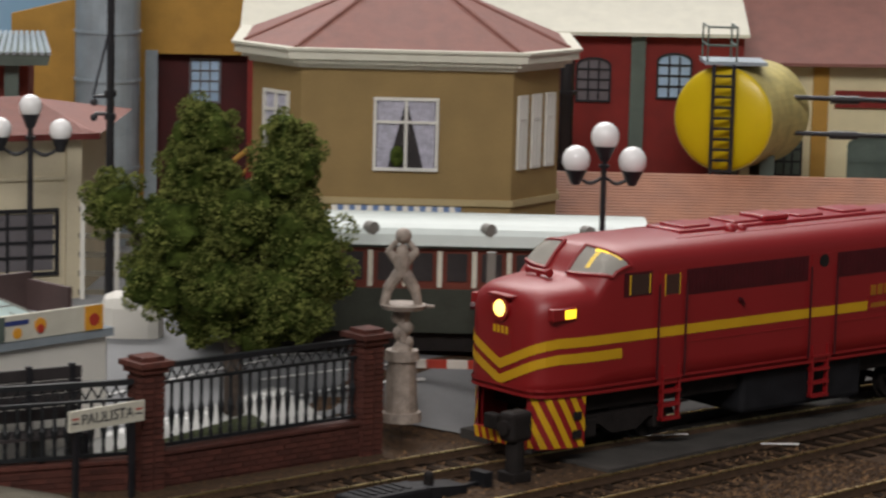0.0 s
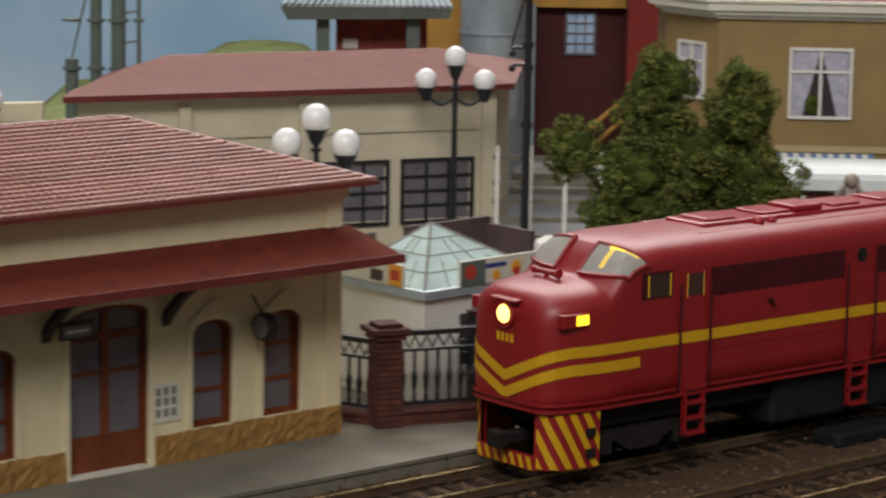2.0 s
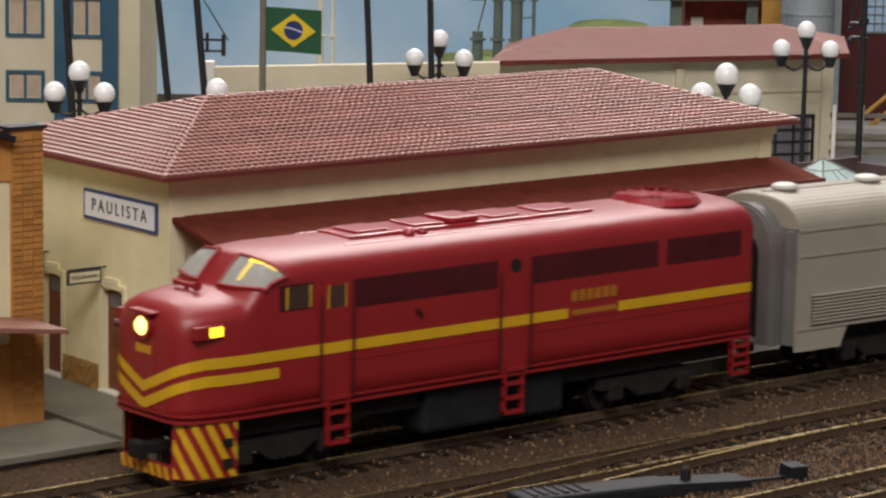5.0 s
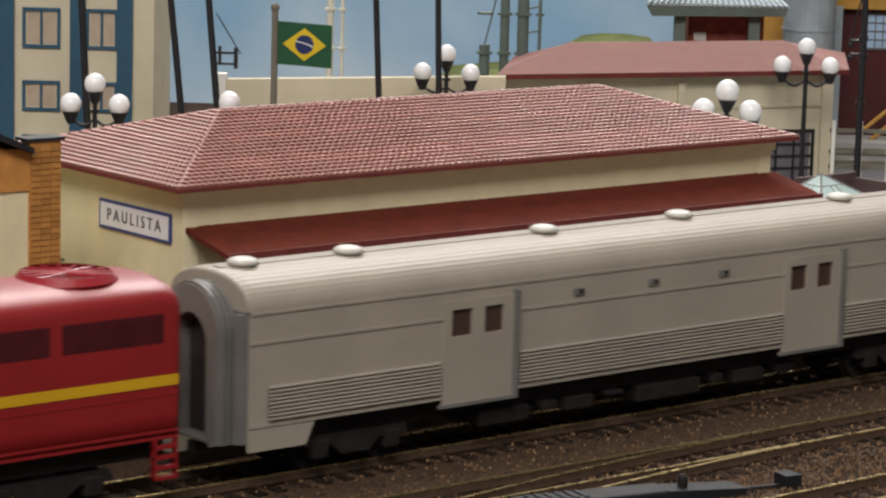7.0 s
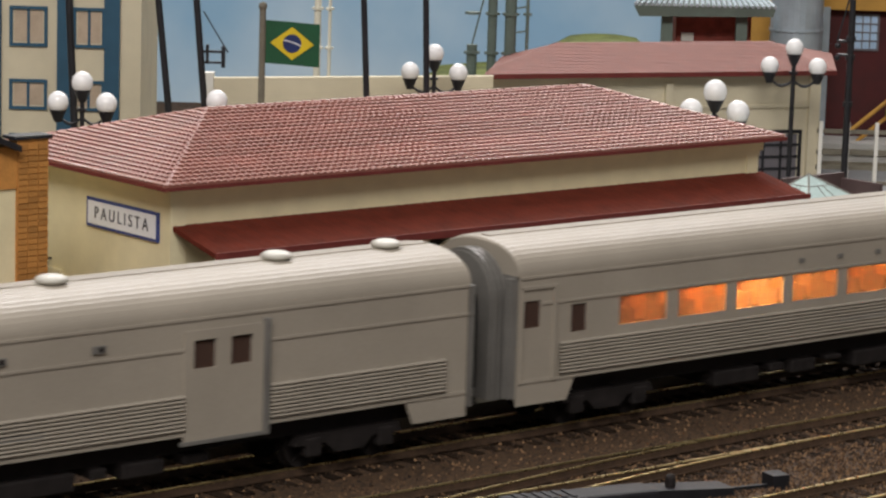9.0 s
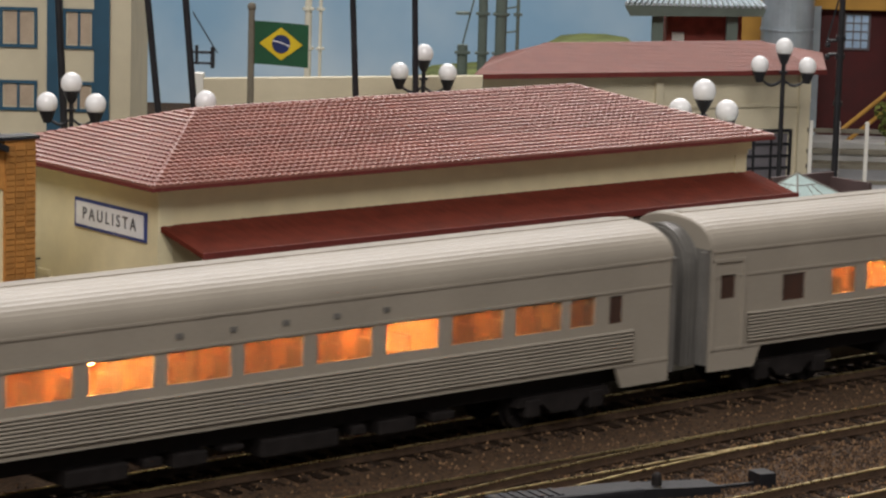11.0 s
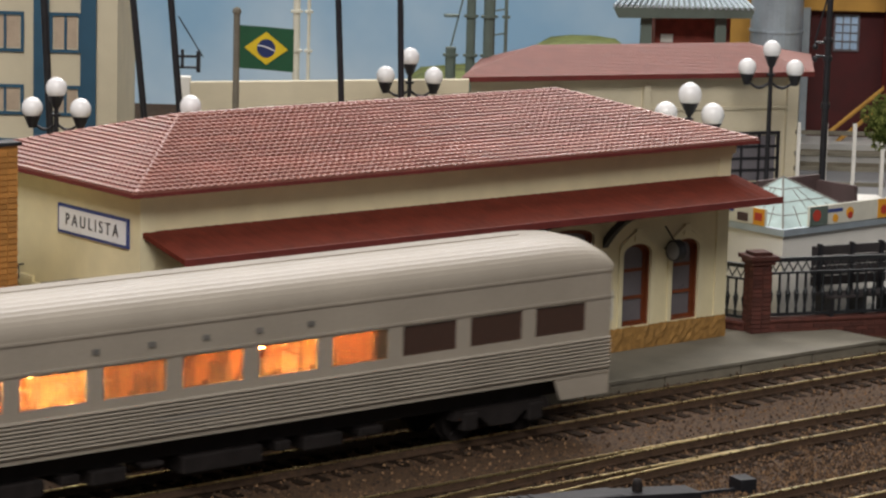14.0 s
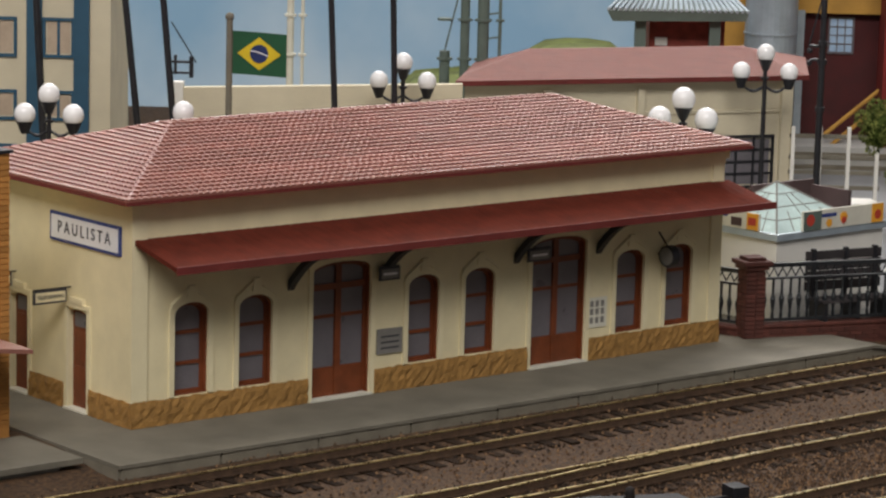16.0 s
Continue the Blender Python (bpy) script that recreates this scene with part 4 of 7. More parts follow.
    # pilot with warning stripes
    out = [(-2.70, 1.46), (-3.2, 1.42), (-3.7, 1.32), (-4.0, 1.16), (-4.14, 0.90)]
    reach = [0.0]
    for (xa, wa), (xb, wb) in zip(out, out[1:]):
        reach.append(reach[-1] + math.hypot(xb - xa, wb - wa))

    def along(d):
        for k in range(len(out) - 1):
            if d <= reach[k + 1]:
                f = (d - reach[k]) / (reach[k + 1] - reach[k])
                return out[k][0] + (out[k + 1][0] - out[k][0]) * f, out[k][1] + (out[k + 1][1] - out[k][1]) * f
        return out[-1]

    for side in (-1, 1):
        bm = bmesh.new()
        prev = None
        for x, w in out:
            cur = [bm.verts.new((x + dx, side * (w - t), z)) for t, dx, z in ((0, 0, 0.20), (0, 0, 1.44), (0.12, 0.06, 1.44), (0.12, 0.06, 0.20))]
            if prev:
                for k in range(4):
                    bm.faces.new((prev[k], cur[k], cur[(k + 1) % 4], prev[(k + 1) % 4]))
            prev = cur
        pil = part("pilot_side", bm, LOCO_RED, lo, "red pilot skirt with yellow warning stripes")
        bm = bmesh.new()
        for k in range(-3, 6):
            prev = None
            for i in range(25):
                f = i / 24
                a = k * 0.37 + f * 0.70
                b = a + 0.19
                a, b = max(0.0, a), min(reach[-1], b)
                if b - a < 0.02:
                    prev = None
                    continue
                cur = [bm.verts.new((along(d)[0] - 0.008, side * (along(d)[1] + 0.014), 0.22 + 1.20 * f)) for d in (a, (a + b) / 2, b)]
                if prev:
                    bm.faces.new((prev[0], prev[1], cur[1], cur[0]))
                    bm.faces.new((prev[1], prev[2], cur[2], cur[1]))
                prev = cur
        part("warning_stripes", bm, LOCO_YELLOW, pil, "yellow diagonal stripes")
        y0, y1 = sorted((side * 1.40, side * 1.50))
        one("step_hole", BLACK, pil, (-3.1, -2.85, y0, y1, 0.42, 0.62), (-3.1, -2.85, y0, y1, 0.88, 1.06))
    one("pilot_beam", LOCO_RED, lo, (-4.22, -4.06, -0.92, 0.92, 0.18, 0.46))
    bm = bmesh.new()
    for k in range(-3, 4):
        x = -4.735
        prism(bm, [(k * 0.27 - 0.08, 0.19), (k * 0.27 + 0.05, 0.19), (k * 0.27 + 0.15, 0.45), (k * 0.27 + 0.02, 0.45)], 0, 0.012)
    bmesh.ops.transform(bm, matrix=Matrix.Translation((-4.222, 0, 0)) @ pose(0, 0, 0, 0, 0, 90), verts=bm.verts)
    part("warning_stripes", bm, LOCO_YELLOW, lo, "yellow diagonal stripes")
    bm = bmesh.new()
    box(bm, -4.4, -3.6, -0.16, 0.16, 0.62, 0.86, 0.04)
    box(bm, -4.6, -4.3, -0.22, 0.22, 0.55, 0.92, 0.05)
    part("coupler", bm, BLACK, lo, "black front coupler")
    one("underframe", BLACK, lo, (-3.4, 12.9, -1.1, 1.1, 0.95, 1.42))
    bm = bmesh.new()
    box(bm, 2.7, 7.0, -1.28, 1.28, 0.32, 1.35, 0.12)
    part("fuel_tank", bm, GREYMETAL, lo, "black fuel tank")
    truck(lo, -1.2, 2.3)
    truck(lo, 9.9, 2.3)
    # the nose is short and blunt
    for o in lo.children_recursive:
        for v in o.data.vertices:
            if v.co.x < -2.5 * CM:
                v.co.x = -2.5 * CM + (v.co.x + 2.5 * CM) * 0.90
    RIDING.append((lo, 0.0, -1.2, 9.9))
    return lo


def coach_shell(co, L, windows, flutes, rear_round):
    """Body of a fluted steel coach: side walls with true window openings, ribbed roof, ends, floor."""
    zb, ze = 1.36, 3.95
    for side in (-1, 1):
        y0, y1 = (-1.5, -1.42) if side < 0 else (1.42, 1.5)
        bm = bmesh.new()
        x = 0.06
        for a, b, z0, z1 in sorted(windows):
            box(bm, x, a, y0, y1, zb, ze)
            box(bm, a, b, y0, y1, zb, z0)
            box(bm, a, b, y0, y1, z1, ze)
            x = b
        box(bm, x, L - 0.06, y0, y1, zb, ze)
        for a, b in ((0.06, 1.65), (L - 1.65, L - 0.06)):
            prism(bm, [(a, 0.80), (b, 0.80), (b + (0.25 if a < 1 else 0), zb), (a - (0.25 if a > 1 else 0), zb)], y0, y1)
        bmesh.ops.remove_doubles(bm, verts=bm.verts, dist=0.002)
        part("side_wall", bm, SILVER, co, "silver grey side wall")
        for a, b, z0, z1 in flutes:
            bm = bmesh.new()
            n = 9
            prev = None
            for i in range(n * 4 + 1):
                z = z0 + (z1 - z0) * i / (n * 4)
                d = 0.085 * abs(math.sin(math.pi * i / 4)) ** 0.5 + 0.006
                cur = [bm.verts.new((xx, side * (1.5 + d), z)) for xx in (a, b)]
                if prev:
                    bm.faces.new((prev[0], prev[1], cur[1], cur[0]))
                prev = cur
            part("fluted_panel", bm, SILVER, co, "horizontally fluted metal panel")
        bm = bmesh.new()
        side_strip(bm, 0.06, L - 0.06, 3.88, 3.94, 0.03, side)
        side_strip(bm, 0.06, L - 0.06, zb - 0.02, zb + 0.06, 0.025, side)
        part("moulding", bm, SILVER, co)
        # belt moulding, broken at the tall windows
        cuts = [w for w in sorted(windows) if w[3] > 3.21]
        ends = [0.06] + [v for w in cuts for v in (w[0] - 0.05, w[1] + 0.05)] + [L - 0.06]
        for p, q in zip(ends[::2], ends[1::2]):
            if q - p > 0.1:
                bm = bmesh.new()
                side_strip(bm, p, q, 3.22, 3.28, 0.03, side)
                part("belt_moulding", bm, SILVER, co)
    # roof
    bm = bmesh.new()
    n = 44
    secs = [(0.0, 0.90), (0.05, 0.96), (0.25, 1.0), (L - 0.25, 1.0), (L - 0.05, 0.96), (L, 0.90)]
    if rear_round:
        secs = secs[:3] + [(L - 1.9, 1.0), (L - 1.3, 0.985), (L - 0.7, 0.92), (L - 0.3, 0.80), (L - 0.08, 0.62), (L, 0.45)]
    g = []
    for x, k in secs:
        ring = []
        for i in range(n + 1):
            a = math.pi * i / n
            rib = 0.012 if i % 2 and 3 < i < n - 3 else 0.0
            y, z = 1.5 * abs(math.cos(a)) ** 0.85 * (1 if math.cos(a) > 0 else -1), 3.95 + (0.78 * k + rib) * math.sin(a) ** 0.9
            ring.append(bm.verts.new((x, y, z)))
        g.append(ring)
    for p, q in zip(g, g[1:]):
        for i in range(n):
            bm.faces.new((p[i], q[i], q[i + 1], p[i + 1]))
    bm.faces.new(g[0][::-1])
    bm.faces.new(g[-1])
    roof = part("roof", bm, SILVER, co, "ribbed silver grey roof")
    bm = bmesh.new()
    box(bm, 0.2, L - (2.0 if rear_round else 0.2), -0.16, 0.16, 4.70, 4.76)
    part("roof_walk", bm, SILVER, roof)
    # ends with vestibule diaphragms
    for x, s in ((0.0, -1), (L, 1)):
        bm = bmesh.new()
        x0, x1 = sorted((x, x - s * 0.08))
        box(bm, x0, x1, -1.42, 1.42, 0.95, 3.95)
        part("end_wall", bm, SILVER_DARK if s < 0 or not rear_round else SILVER, co, "grey end wall")
        if s < 0 or not rear_round:
            def hoop(w, z0, spring, top):
                arch = [(w * math.cos(math.pi * k / 14), spring + (top - spring) * math.sin(math.pi * k / 14)) for k in range(15)]
                return [(w, z0)] + arch + [(-w, z0)]

            def ring_part(name, w0, w1, t0, t1, xa, xb, mat, label):
                bm = bmesh.new()
                outer, inner = hoop(w0, 0.95, 3.35, t0), hoop(w1, 1.0, 3.15, t1)
                rims = [[bm.verts.new((xx, y, z)) for y, z in line] for xx, line in ((xa, outer), (xb, outer), (xb, inner), (xa, inner))]
                for a in range(4):
                    for k in range(len(outer)):
                        j = (k + 1) % len(outer)
                        bm.faces.new((rims[a][k], rims[a][j], rims[(a + 1) % 4][j], rims[(a + 1) % 4][k]))
                return part(name, bm, mat, co, label)
            ring_part("diaphragm", 1.06, 0.62, 4.42, 3.8, x, x + s * 0.50, SILVER_DARK, "grey gangway diaphragm with rounded top")
            for i in range(3):
                xx = x + s * (0.06 + 0.15 * i)
                ring_part("bellows_fold", 1.15, 1.05, 4.50, 4.40, xx, xx + s * 0.08, SILVER_DARK, "")
            # flat dark panel paints the shade inside the open gangway
            one("gangway_door", DARKIN, co, (*sorted((x + s * 0.02, x + s * 0.05)), -0.62, 0.62, 1.0, 3.8), label="gangway doorway with interior shade painted as a dark panel")
            for y in (-1.25, 1.25):
                bm = bmesh.new()
                tube(bm, (x + s * 0.10, y, 1.3), (x + s * 0.10, y, 3.0), 0.035, 0.035, 6)
                part("grab_rail", bm, SILVER_DARK, co)
            one("end_post", SILVER_DARK, co, (*sorted((x, x + s * 0.18)), -1.46, -1.22, 1.0, 3.9))
    one("floor", COACH_IN, co, (0.08, L - 0.08, -1.42, 1.42, 1.36, 1.46))
    bm = bmesh.new()
    box(bm, 0.4, L - 0.4, -1.0, 1.0, 0.85, 1.36)
    part("underframe", bm, BLACK, co, "black underfloor frame")
    for x, w, z in ((7.0, 1.6, 0.45), (9.0, 0.5, 0.62), (9.8, 0.9, 0.5), (11.1, 0.6, 0.7), (12.2, 2.2, 0.42), (14.8, 0.4, 0.6), (15.6, 1.1, 0.5), (17.2, 0.7, 0.62)):
        one("equipment_box", BLACK, co, (x, x + w, -1.25, 1.25, z, 0.84), label="black underfloor equipment box", bevel=0.05)
    for x in (-0.45, L + 0.05):
        one("coupler", BLACK, co, (x, x + 0.4, -0.12, 0.12, 0.62, 0.86))
    truck(co, 3.3)
    truck(co, L - 3.3)


def fit_windows(co, windows, mat):
    for a, b, z0, z1 in windows:
        for side in (-1, 1):
            bm = bmesh.new()
            y0, y1 = sorted((side * 1.455, side * 1.465))
            box(bm, a - 0.02, b + 0.02, y0, y1, z0 - 0.02, z1 + 0.02)
            p = part("window", bm, mat, co, "coach window pane")
            p.visible_shadow = False


def furnish(co, L, bulbs):
    bm = bmesh.new()
    x = 3.2
    while x < L - 1.5:
        for y in (-0.95, 0.35):
            box(bm, x, x + 0.16, y, y + 0.62, 1.46, 2.72, 0.05)
            box(bm, x - 0.42, x + 0.1, y, y + 0.62, 1.46, 2.0, 0.05)
        x += 1.03
    part("seats", bm, SEAT, co, "rows of dark seats")
    one("ceiling", COACH_IN, co, (0.1, L - 0.1, -1.42, 1.42, 3.72, 3.80))
    one("luggage_rack", COACH_IN, co, (2.2, L - 1.2, 1.0, 1.4, 3.2, 3.26))
    # backing panel added behind the seats to even out the orange bulb glow
    one("corridor_wall", COACH_IN, co, (2.4, L - 0.9, 0.72, 0.78, 1.46, 3.72), label="orange-brown backing panel that spreads the bulb glow")
    # added baffles that stop the bulb light, so some windows stay dim
    for x in (3.25, 17.45):
        one("cross_wall", COACH_IN, co, (x - 0.03, x + 0.03, -1.40, 0.72, 1.46, 3.72))
    for x, z, dim in bulbs:
        bm = bmesh.new()
        ball(bm, (x, -0.35, z), 0.085, 2)
        part("bulb", bm, BULB_DIM if dim else BULB, co, "warm glowing lamp bulb")


def make_baggage_car():
    co = thing("baggage_car", 0, TRACK_Y, RAIL_Z, 0, "silver grey fluted baggage coach with sliding doors and roof vents", "railway coach")
    L = 25.15
    wins = [(5.82, 6.45, 2.80, 3.44), (6.82, 7.42, 2.80, 3.44), (17.22, 17.82, 2.80, 3.44), (18.22, 18.8, 2.80, 3.44)]
    coach_shell(co, L, wins, [(0.55, 5.5, 1.46, 2.26), (7.95, 17.0, 1.46, 2.26), (19.3, 24.4, 1.46, 2.26)], False)
    fit_windows(co, wins, DARKPANE)
    # added panel: its near-black colour stands for the unlit inside behind the windows
    one("inner_wall", DARKIN, co, (0.3, L - 0.3, -0.9, -0.8, 1.46, 3.9), label="added near-black panel in place of the unlit interior")
    for a, b in ((5.58, 7.72), (16.98, 19.1)):
        for side in (-1, 1):
            bm = bmesh.new()
            holes = [(p, q) for p, q, *_ in wins if a < p < b]
            xs = [a] + [v for h in holes for v in h] + [b]
            y0, y1 = sorted((side * 1.5, side * 1.545))
            for x0, x1 in zip(xs, xs[1:]):
                if (x0, x1) in holes:
                    box(bm, x0, x1, y0, y1, 1.20, 2.80)
                    box(bm, x0, x1, y0, y1, 3.44, 3.66)
                else:
                    for za, zb in ((1.20, 2.80), (2.80, 3.44), (3.44, 3.66)):
                        box(bm, x0, x1, y0, y1, za, zb)
            bmesh.ops.remove_doubles(bm, verts=bm.verts, dist=0.001)
            d = part("sliding_door", bm, SILVER, co, "grey sliding baggage door")
            bm = bmesh.new()
            side_strip(bm, b, b + 0.14, 1.15, 3.75, 0.12, side)
            side_strip(bm, a - 0.1, b + 0.1, 1.14, 1.22, 0.09, side)
            part("door_rail", bm, SILVER_DARK, d)
    for x in (0.85, 3.85, 9.9, 14.5, 20.5, 23.7):
        bm = bmesh.new()
        ball(bm, (x, -0.1, 4.82), 0.36, 3, 0.34)
        tube(bm, (x, -0.1, 4.66), (x, -0.1, 4.80), 0.26, 0.26, 14)
        part("roof_vent", bm, VENT, co, "white domed roof vent", smooth=True)
    for x in (9.65, 12.15, 14.6):
        for s in (-1, 1):
            bm = bmesh.new()
            side_strip(bm, x, x + 0.34, 3.42, 3.58, 0.05, s)
            vent = part("side_vent", bm, SILVER_DARK, co, "small grey side vent")
            bm = bmesh.new()
            side_strip(bm, x + 0.16, x + 0.28, 3.45, 3.55, 0.056, s)
            part("vent_hole", bm, BLACK, vent)
    one("name_plate", SILVER_DARK, co, (11.2, 13.4, -1.575, -1.55, 1.76, 1.9))
    RIDING.append((co, 14.86, 3.3, L - 3.3))


def make_saloon(name, words, L, offset, wins, dark, lit, bulbs, rear_round):
    co = thing(name, 0, TRACK_Y, RAIL_Z, 0, words, "railway coach", "lit passenger coaches")
    coach_shell(co, L, dark + lit, [(1.35, L - 0.1 if rear_round else L - 1.35, 1.46, 2.26)], rear_round)
    fit_windows(co, dark, DARKPANE)
    fit_windows(co, lit, COACH_PANE)
    furnish(co, L, bulbs)
    for side in (-1, 1):
        bm = bmesh.new()
        side_strip(bm, 1.12, 1.2, 1.36, 3.7, 0.07, side)
        side_strip(bm, 0.1, 0.16, 1.36, 3.7, 0.05, side)
        side_strip(bm, 0.1, 1.2, 3.62, 3.7, 0.05, side)
        part("door_frame", bm, SILVER, co)
    for i in range(5):
        for s in (-1, 1):
            bm = bmesh.new()
            side_strip(bm, 9.6 + i * 1.45, 9.78 + i * 1.45, 3.48, 3.6, 0.03, s)
            part("lamp_stud", bm, SILVER_DARK, co, "small dark stud")

    one("name_plate", SILVER_DARK, co, (11.2, 13.4, -1.575, -1.55, 1.76, 1.9))
    RIDING.append((co, offset, 3.3, L - 3.3))


make_loco()
make_baggage_car()
W0, W1 = 2.48, 3.18
make_saloon("dining_car", "silver grey fluted dining coach with warm lit windows", 24.75, 41.58, None,
            [(0.2, 0.72, 2.68, 3.34), (1.72, 2.22, 2.45, 3.14), (22.6, 23.05, 2.45, 3.14)],
            [(3.31, 4.92, W0, W1), (5.32, 6.98, W0, W1), (7.36, 9.06, W0, W1), (9.4, 11.1, W0, W1), (11.46, 13.1, W0, W1), (13.5, 15.1, W0, W1), (15.5, 17.1, W0, W1), (17.5, 19.1, W0, W1), (19.5, 21.0, W0, W1), (21.3, 22.1, W0, W1)], [(4.4, 3.3, 1), (6.2, 3.3, 1), (8.2, 2.95, 0), (10.2, 3.3, 1), (12.2, 3.3, 1), (14.2, 3.3, 1), (16.2, 3.0, 0), (18.6, 3.2, 1), (20.4, 3.2, 1)], False)
make_saloon("observation_car", "silver grey fluted tail coach with warm lit windows and rounded end", 24.95, 67.86, None,
            [(0.38, 0.9, 2.66, 3.28), (2.6, 3.42, 2.42, 3.12)] + [(5.73 + 2.083 * i, 7.38 + 2.083 * i, 2.46, 3.17) for i in (6, 7, 8)],
            [(4.42, 5.32, 2.43, 3.12)] + [(5.73 + 2.083 * i, 7.38 + 2.083 * i, 2.46, 3.17) for i in range(6)], [(6.5, 3.1, 0), (8.75, 2.95, 0), (11.3, 3.35, 1), (14.9, 2.9, 0), (16.6, 3.3, 1)], True)


# ---- town behind the railway ----
def hip_roof(bm, x0, x1, y0, y1, z0, z1, inset):
    ym = (y0 + y1) / 2
    a, b, c, d = (x0, y0, z0), (x1, y0, z0), (x1, y1, z0), (x0, y1, z0)
    e, f = (x0 + inset, ym, z1), (x1 - inset, ym, z1)
    sheet(bm, a, b, f, e)
    sheet(bm, c, d, e, f)
    sheet(bm, d, a, e)
    sheet(bm, b, c, f)
    sheet(bm, a, b, c, d)


def tile_rows(parent, x0, x1, y0, ym, z0, z1, inset, n, mat):
    """Thin raised courses on the front slope of a hipped roof."""
    for i in range(n):
        f0, f1 = i / n, (i + 1) / n
        bm = bmesh.new()
        a, b = x0 + inset * f0, x1 - inset * f0
        c, d = x0 + inset * f1, x1 - inset * f1
        h = 0.022
        q = [(a, y0 + (ym - y0) * f0, z0 + (z1 - z0) * f0 + 0.005), (b, y0 + (ym - y0) * f0, z0 + (z1 - z0) * f0 + 0.005)]
        sheet(bm, q[0], q[1], (b, q[1][1], q[1][2] + h), (a, q[0][1], q[0][2] + h))
        sheet(bm, (a, q[0][1], q[0][2] + h), (b, q[1][1], q[1][2] + h), (d, y0 + (ym - y0) * f1, z0 + (z1 - z0) * f1 + 0.01), (c, y0 + (ym - y0) * f1, z0 + (z1 - z0) * f1 + 0.01))
        part("tile_course", bm, mat, parent)


def framed_window(parent, x0, x1, z0, z1, y, frame_mat, pane_mat, cols, rows, w=0.07, label=""):
    bm = bmesh.new()
    o = [(x0 - w, z0 - w), (x1 + w, z0 - w), (x1 + w, z1 + w), (x0 - w, z1 + w)]
    i = [(x0, z0), (x1, z0), (x1, z1), (x0, z1)]
    for k in range(4):
        prism(bm, [o[k], o[(k + 1) % 4], i[(k + 1) % 4], i[k]], y - 0.07, y)
    bmesh.ops.remove_doubles(bm, verts=bm.verts, dist=0.001)
    win = part("window", bm, frame_mat, parent, label)
    for c in range(1, cols):
        x = x0 + (x1 - x0) * c / cols
        one("glazing_bar", frame_mat, win, (x - w * 0.4, x + w * 0.4, y - 0.05, y - 0.012, z0, z1))
    for r in range(1, rows):
        z = z0 + (z1 - z0) * r / rows
        one("glazing_bar", frame_mat, win, (x0, x1, y - 0.046, y - 0.014, z - w * 0.4, z + w * 0.4))
    for c in range(cols):
        for r in range(rows):
            bm = bmesh.new()
            box(bm, x0 + (x1 - x0) * c / cols + w * 0.4, x0 + (x1 - x0) * (c + 1) / cols - w * 0.4, y - 0.01, y - 0.003, z0 + (z1 - z0) * r / rows + w * 0.4, z0 + (z1 - z0) * (r + 1) / rows - w * 0.4)
            part("pane", bm, pane_mat, win)
    return win


def make_goods_house():
    h = thing("goods_house", 20.0, 11.86, 0, -18.5, "beige town house with low red tile roof and black shop windows", "house")
    bm = bmesh.new()
    box(bm, 0.5, 12.1, 0.45, 5.2, -0.4, 6.2)
    part("wall", bm, PALE, h)
    one("plinth_band", PALE, h, (0.45, 12.15, 0.38, 0.45, 5.05, 5.15), (3.2, 3.5, 0.3, 0.45, 0, 5.9), (6.5, 6.75, 0.3, 0.45, 0, 5.9), (11.75, 12.15, 0.3, 0.45, 0, 6.1))
    bm = bmesh.new()
    hip_roof(bm, 0, 12.54, 0, 5.7, 6.27, 6.97, 2.3)
    roof = part("roof", bm, TILE_FAR, h, "low red tile hipped roof")
    tile_rows(roof, 0, 12.54, 0, 2.85, 6.28, 6.99, 2.3, 22, TILE_FAR)
    one("eave", FASCIA, h, (0, 12.54, -0.04, 0.0, 6.14, 6.30))
    for x0, x1 in ((4.4, 6.2), (7.08, 9.0), (9.53, 11.47)):
        framed_window(h, x0, x1, 2.62, 4.2, 0.45, IRON, GREYPANE, 3, 4, 0.10, "black gridded shop window")
    # the site is skewed: the ends run back at a slant
    for o in h.children_recursive:
        for v in o.data.vertices:
            v.co.x += 0.56 * max(0.0, v.co.y - 0.45 * CM)
    return h


make_goods_house()


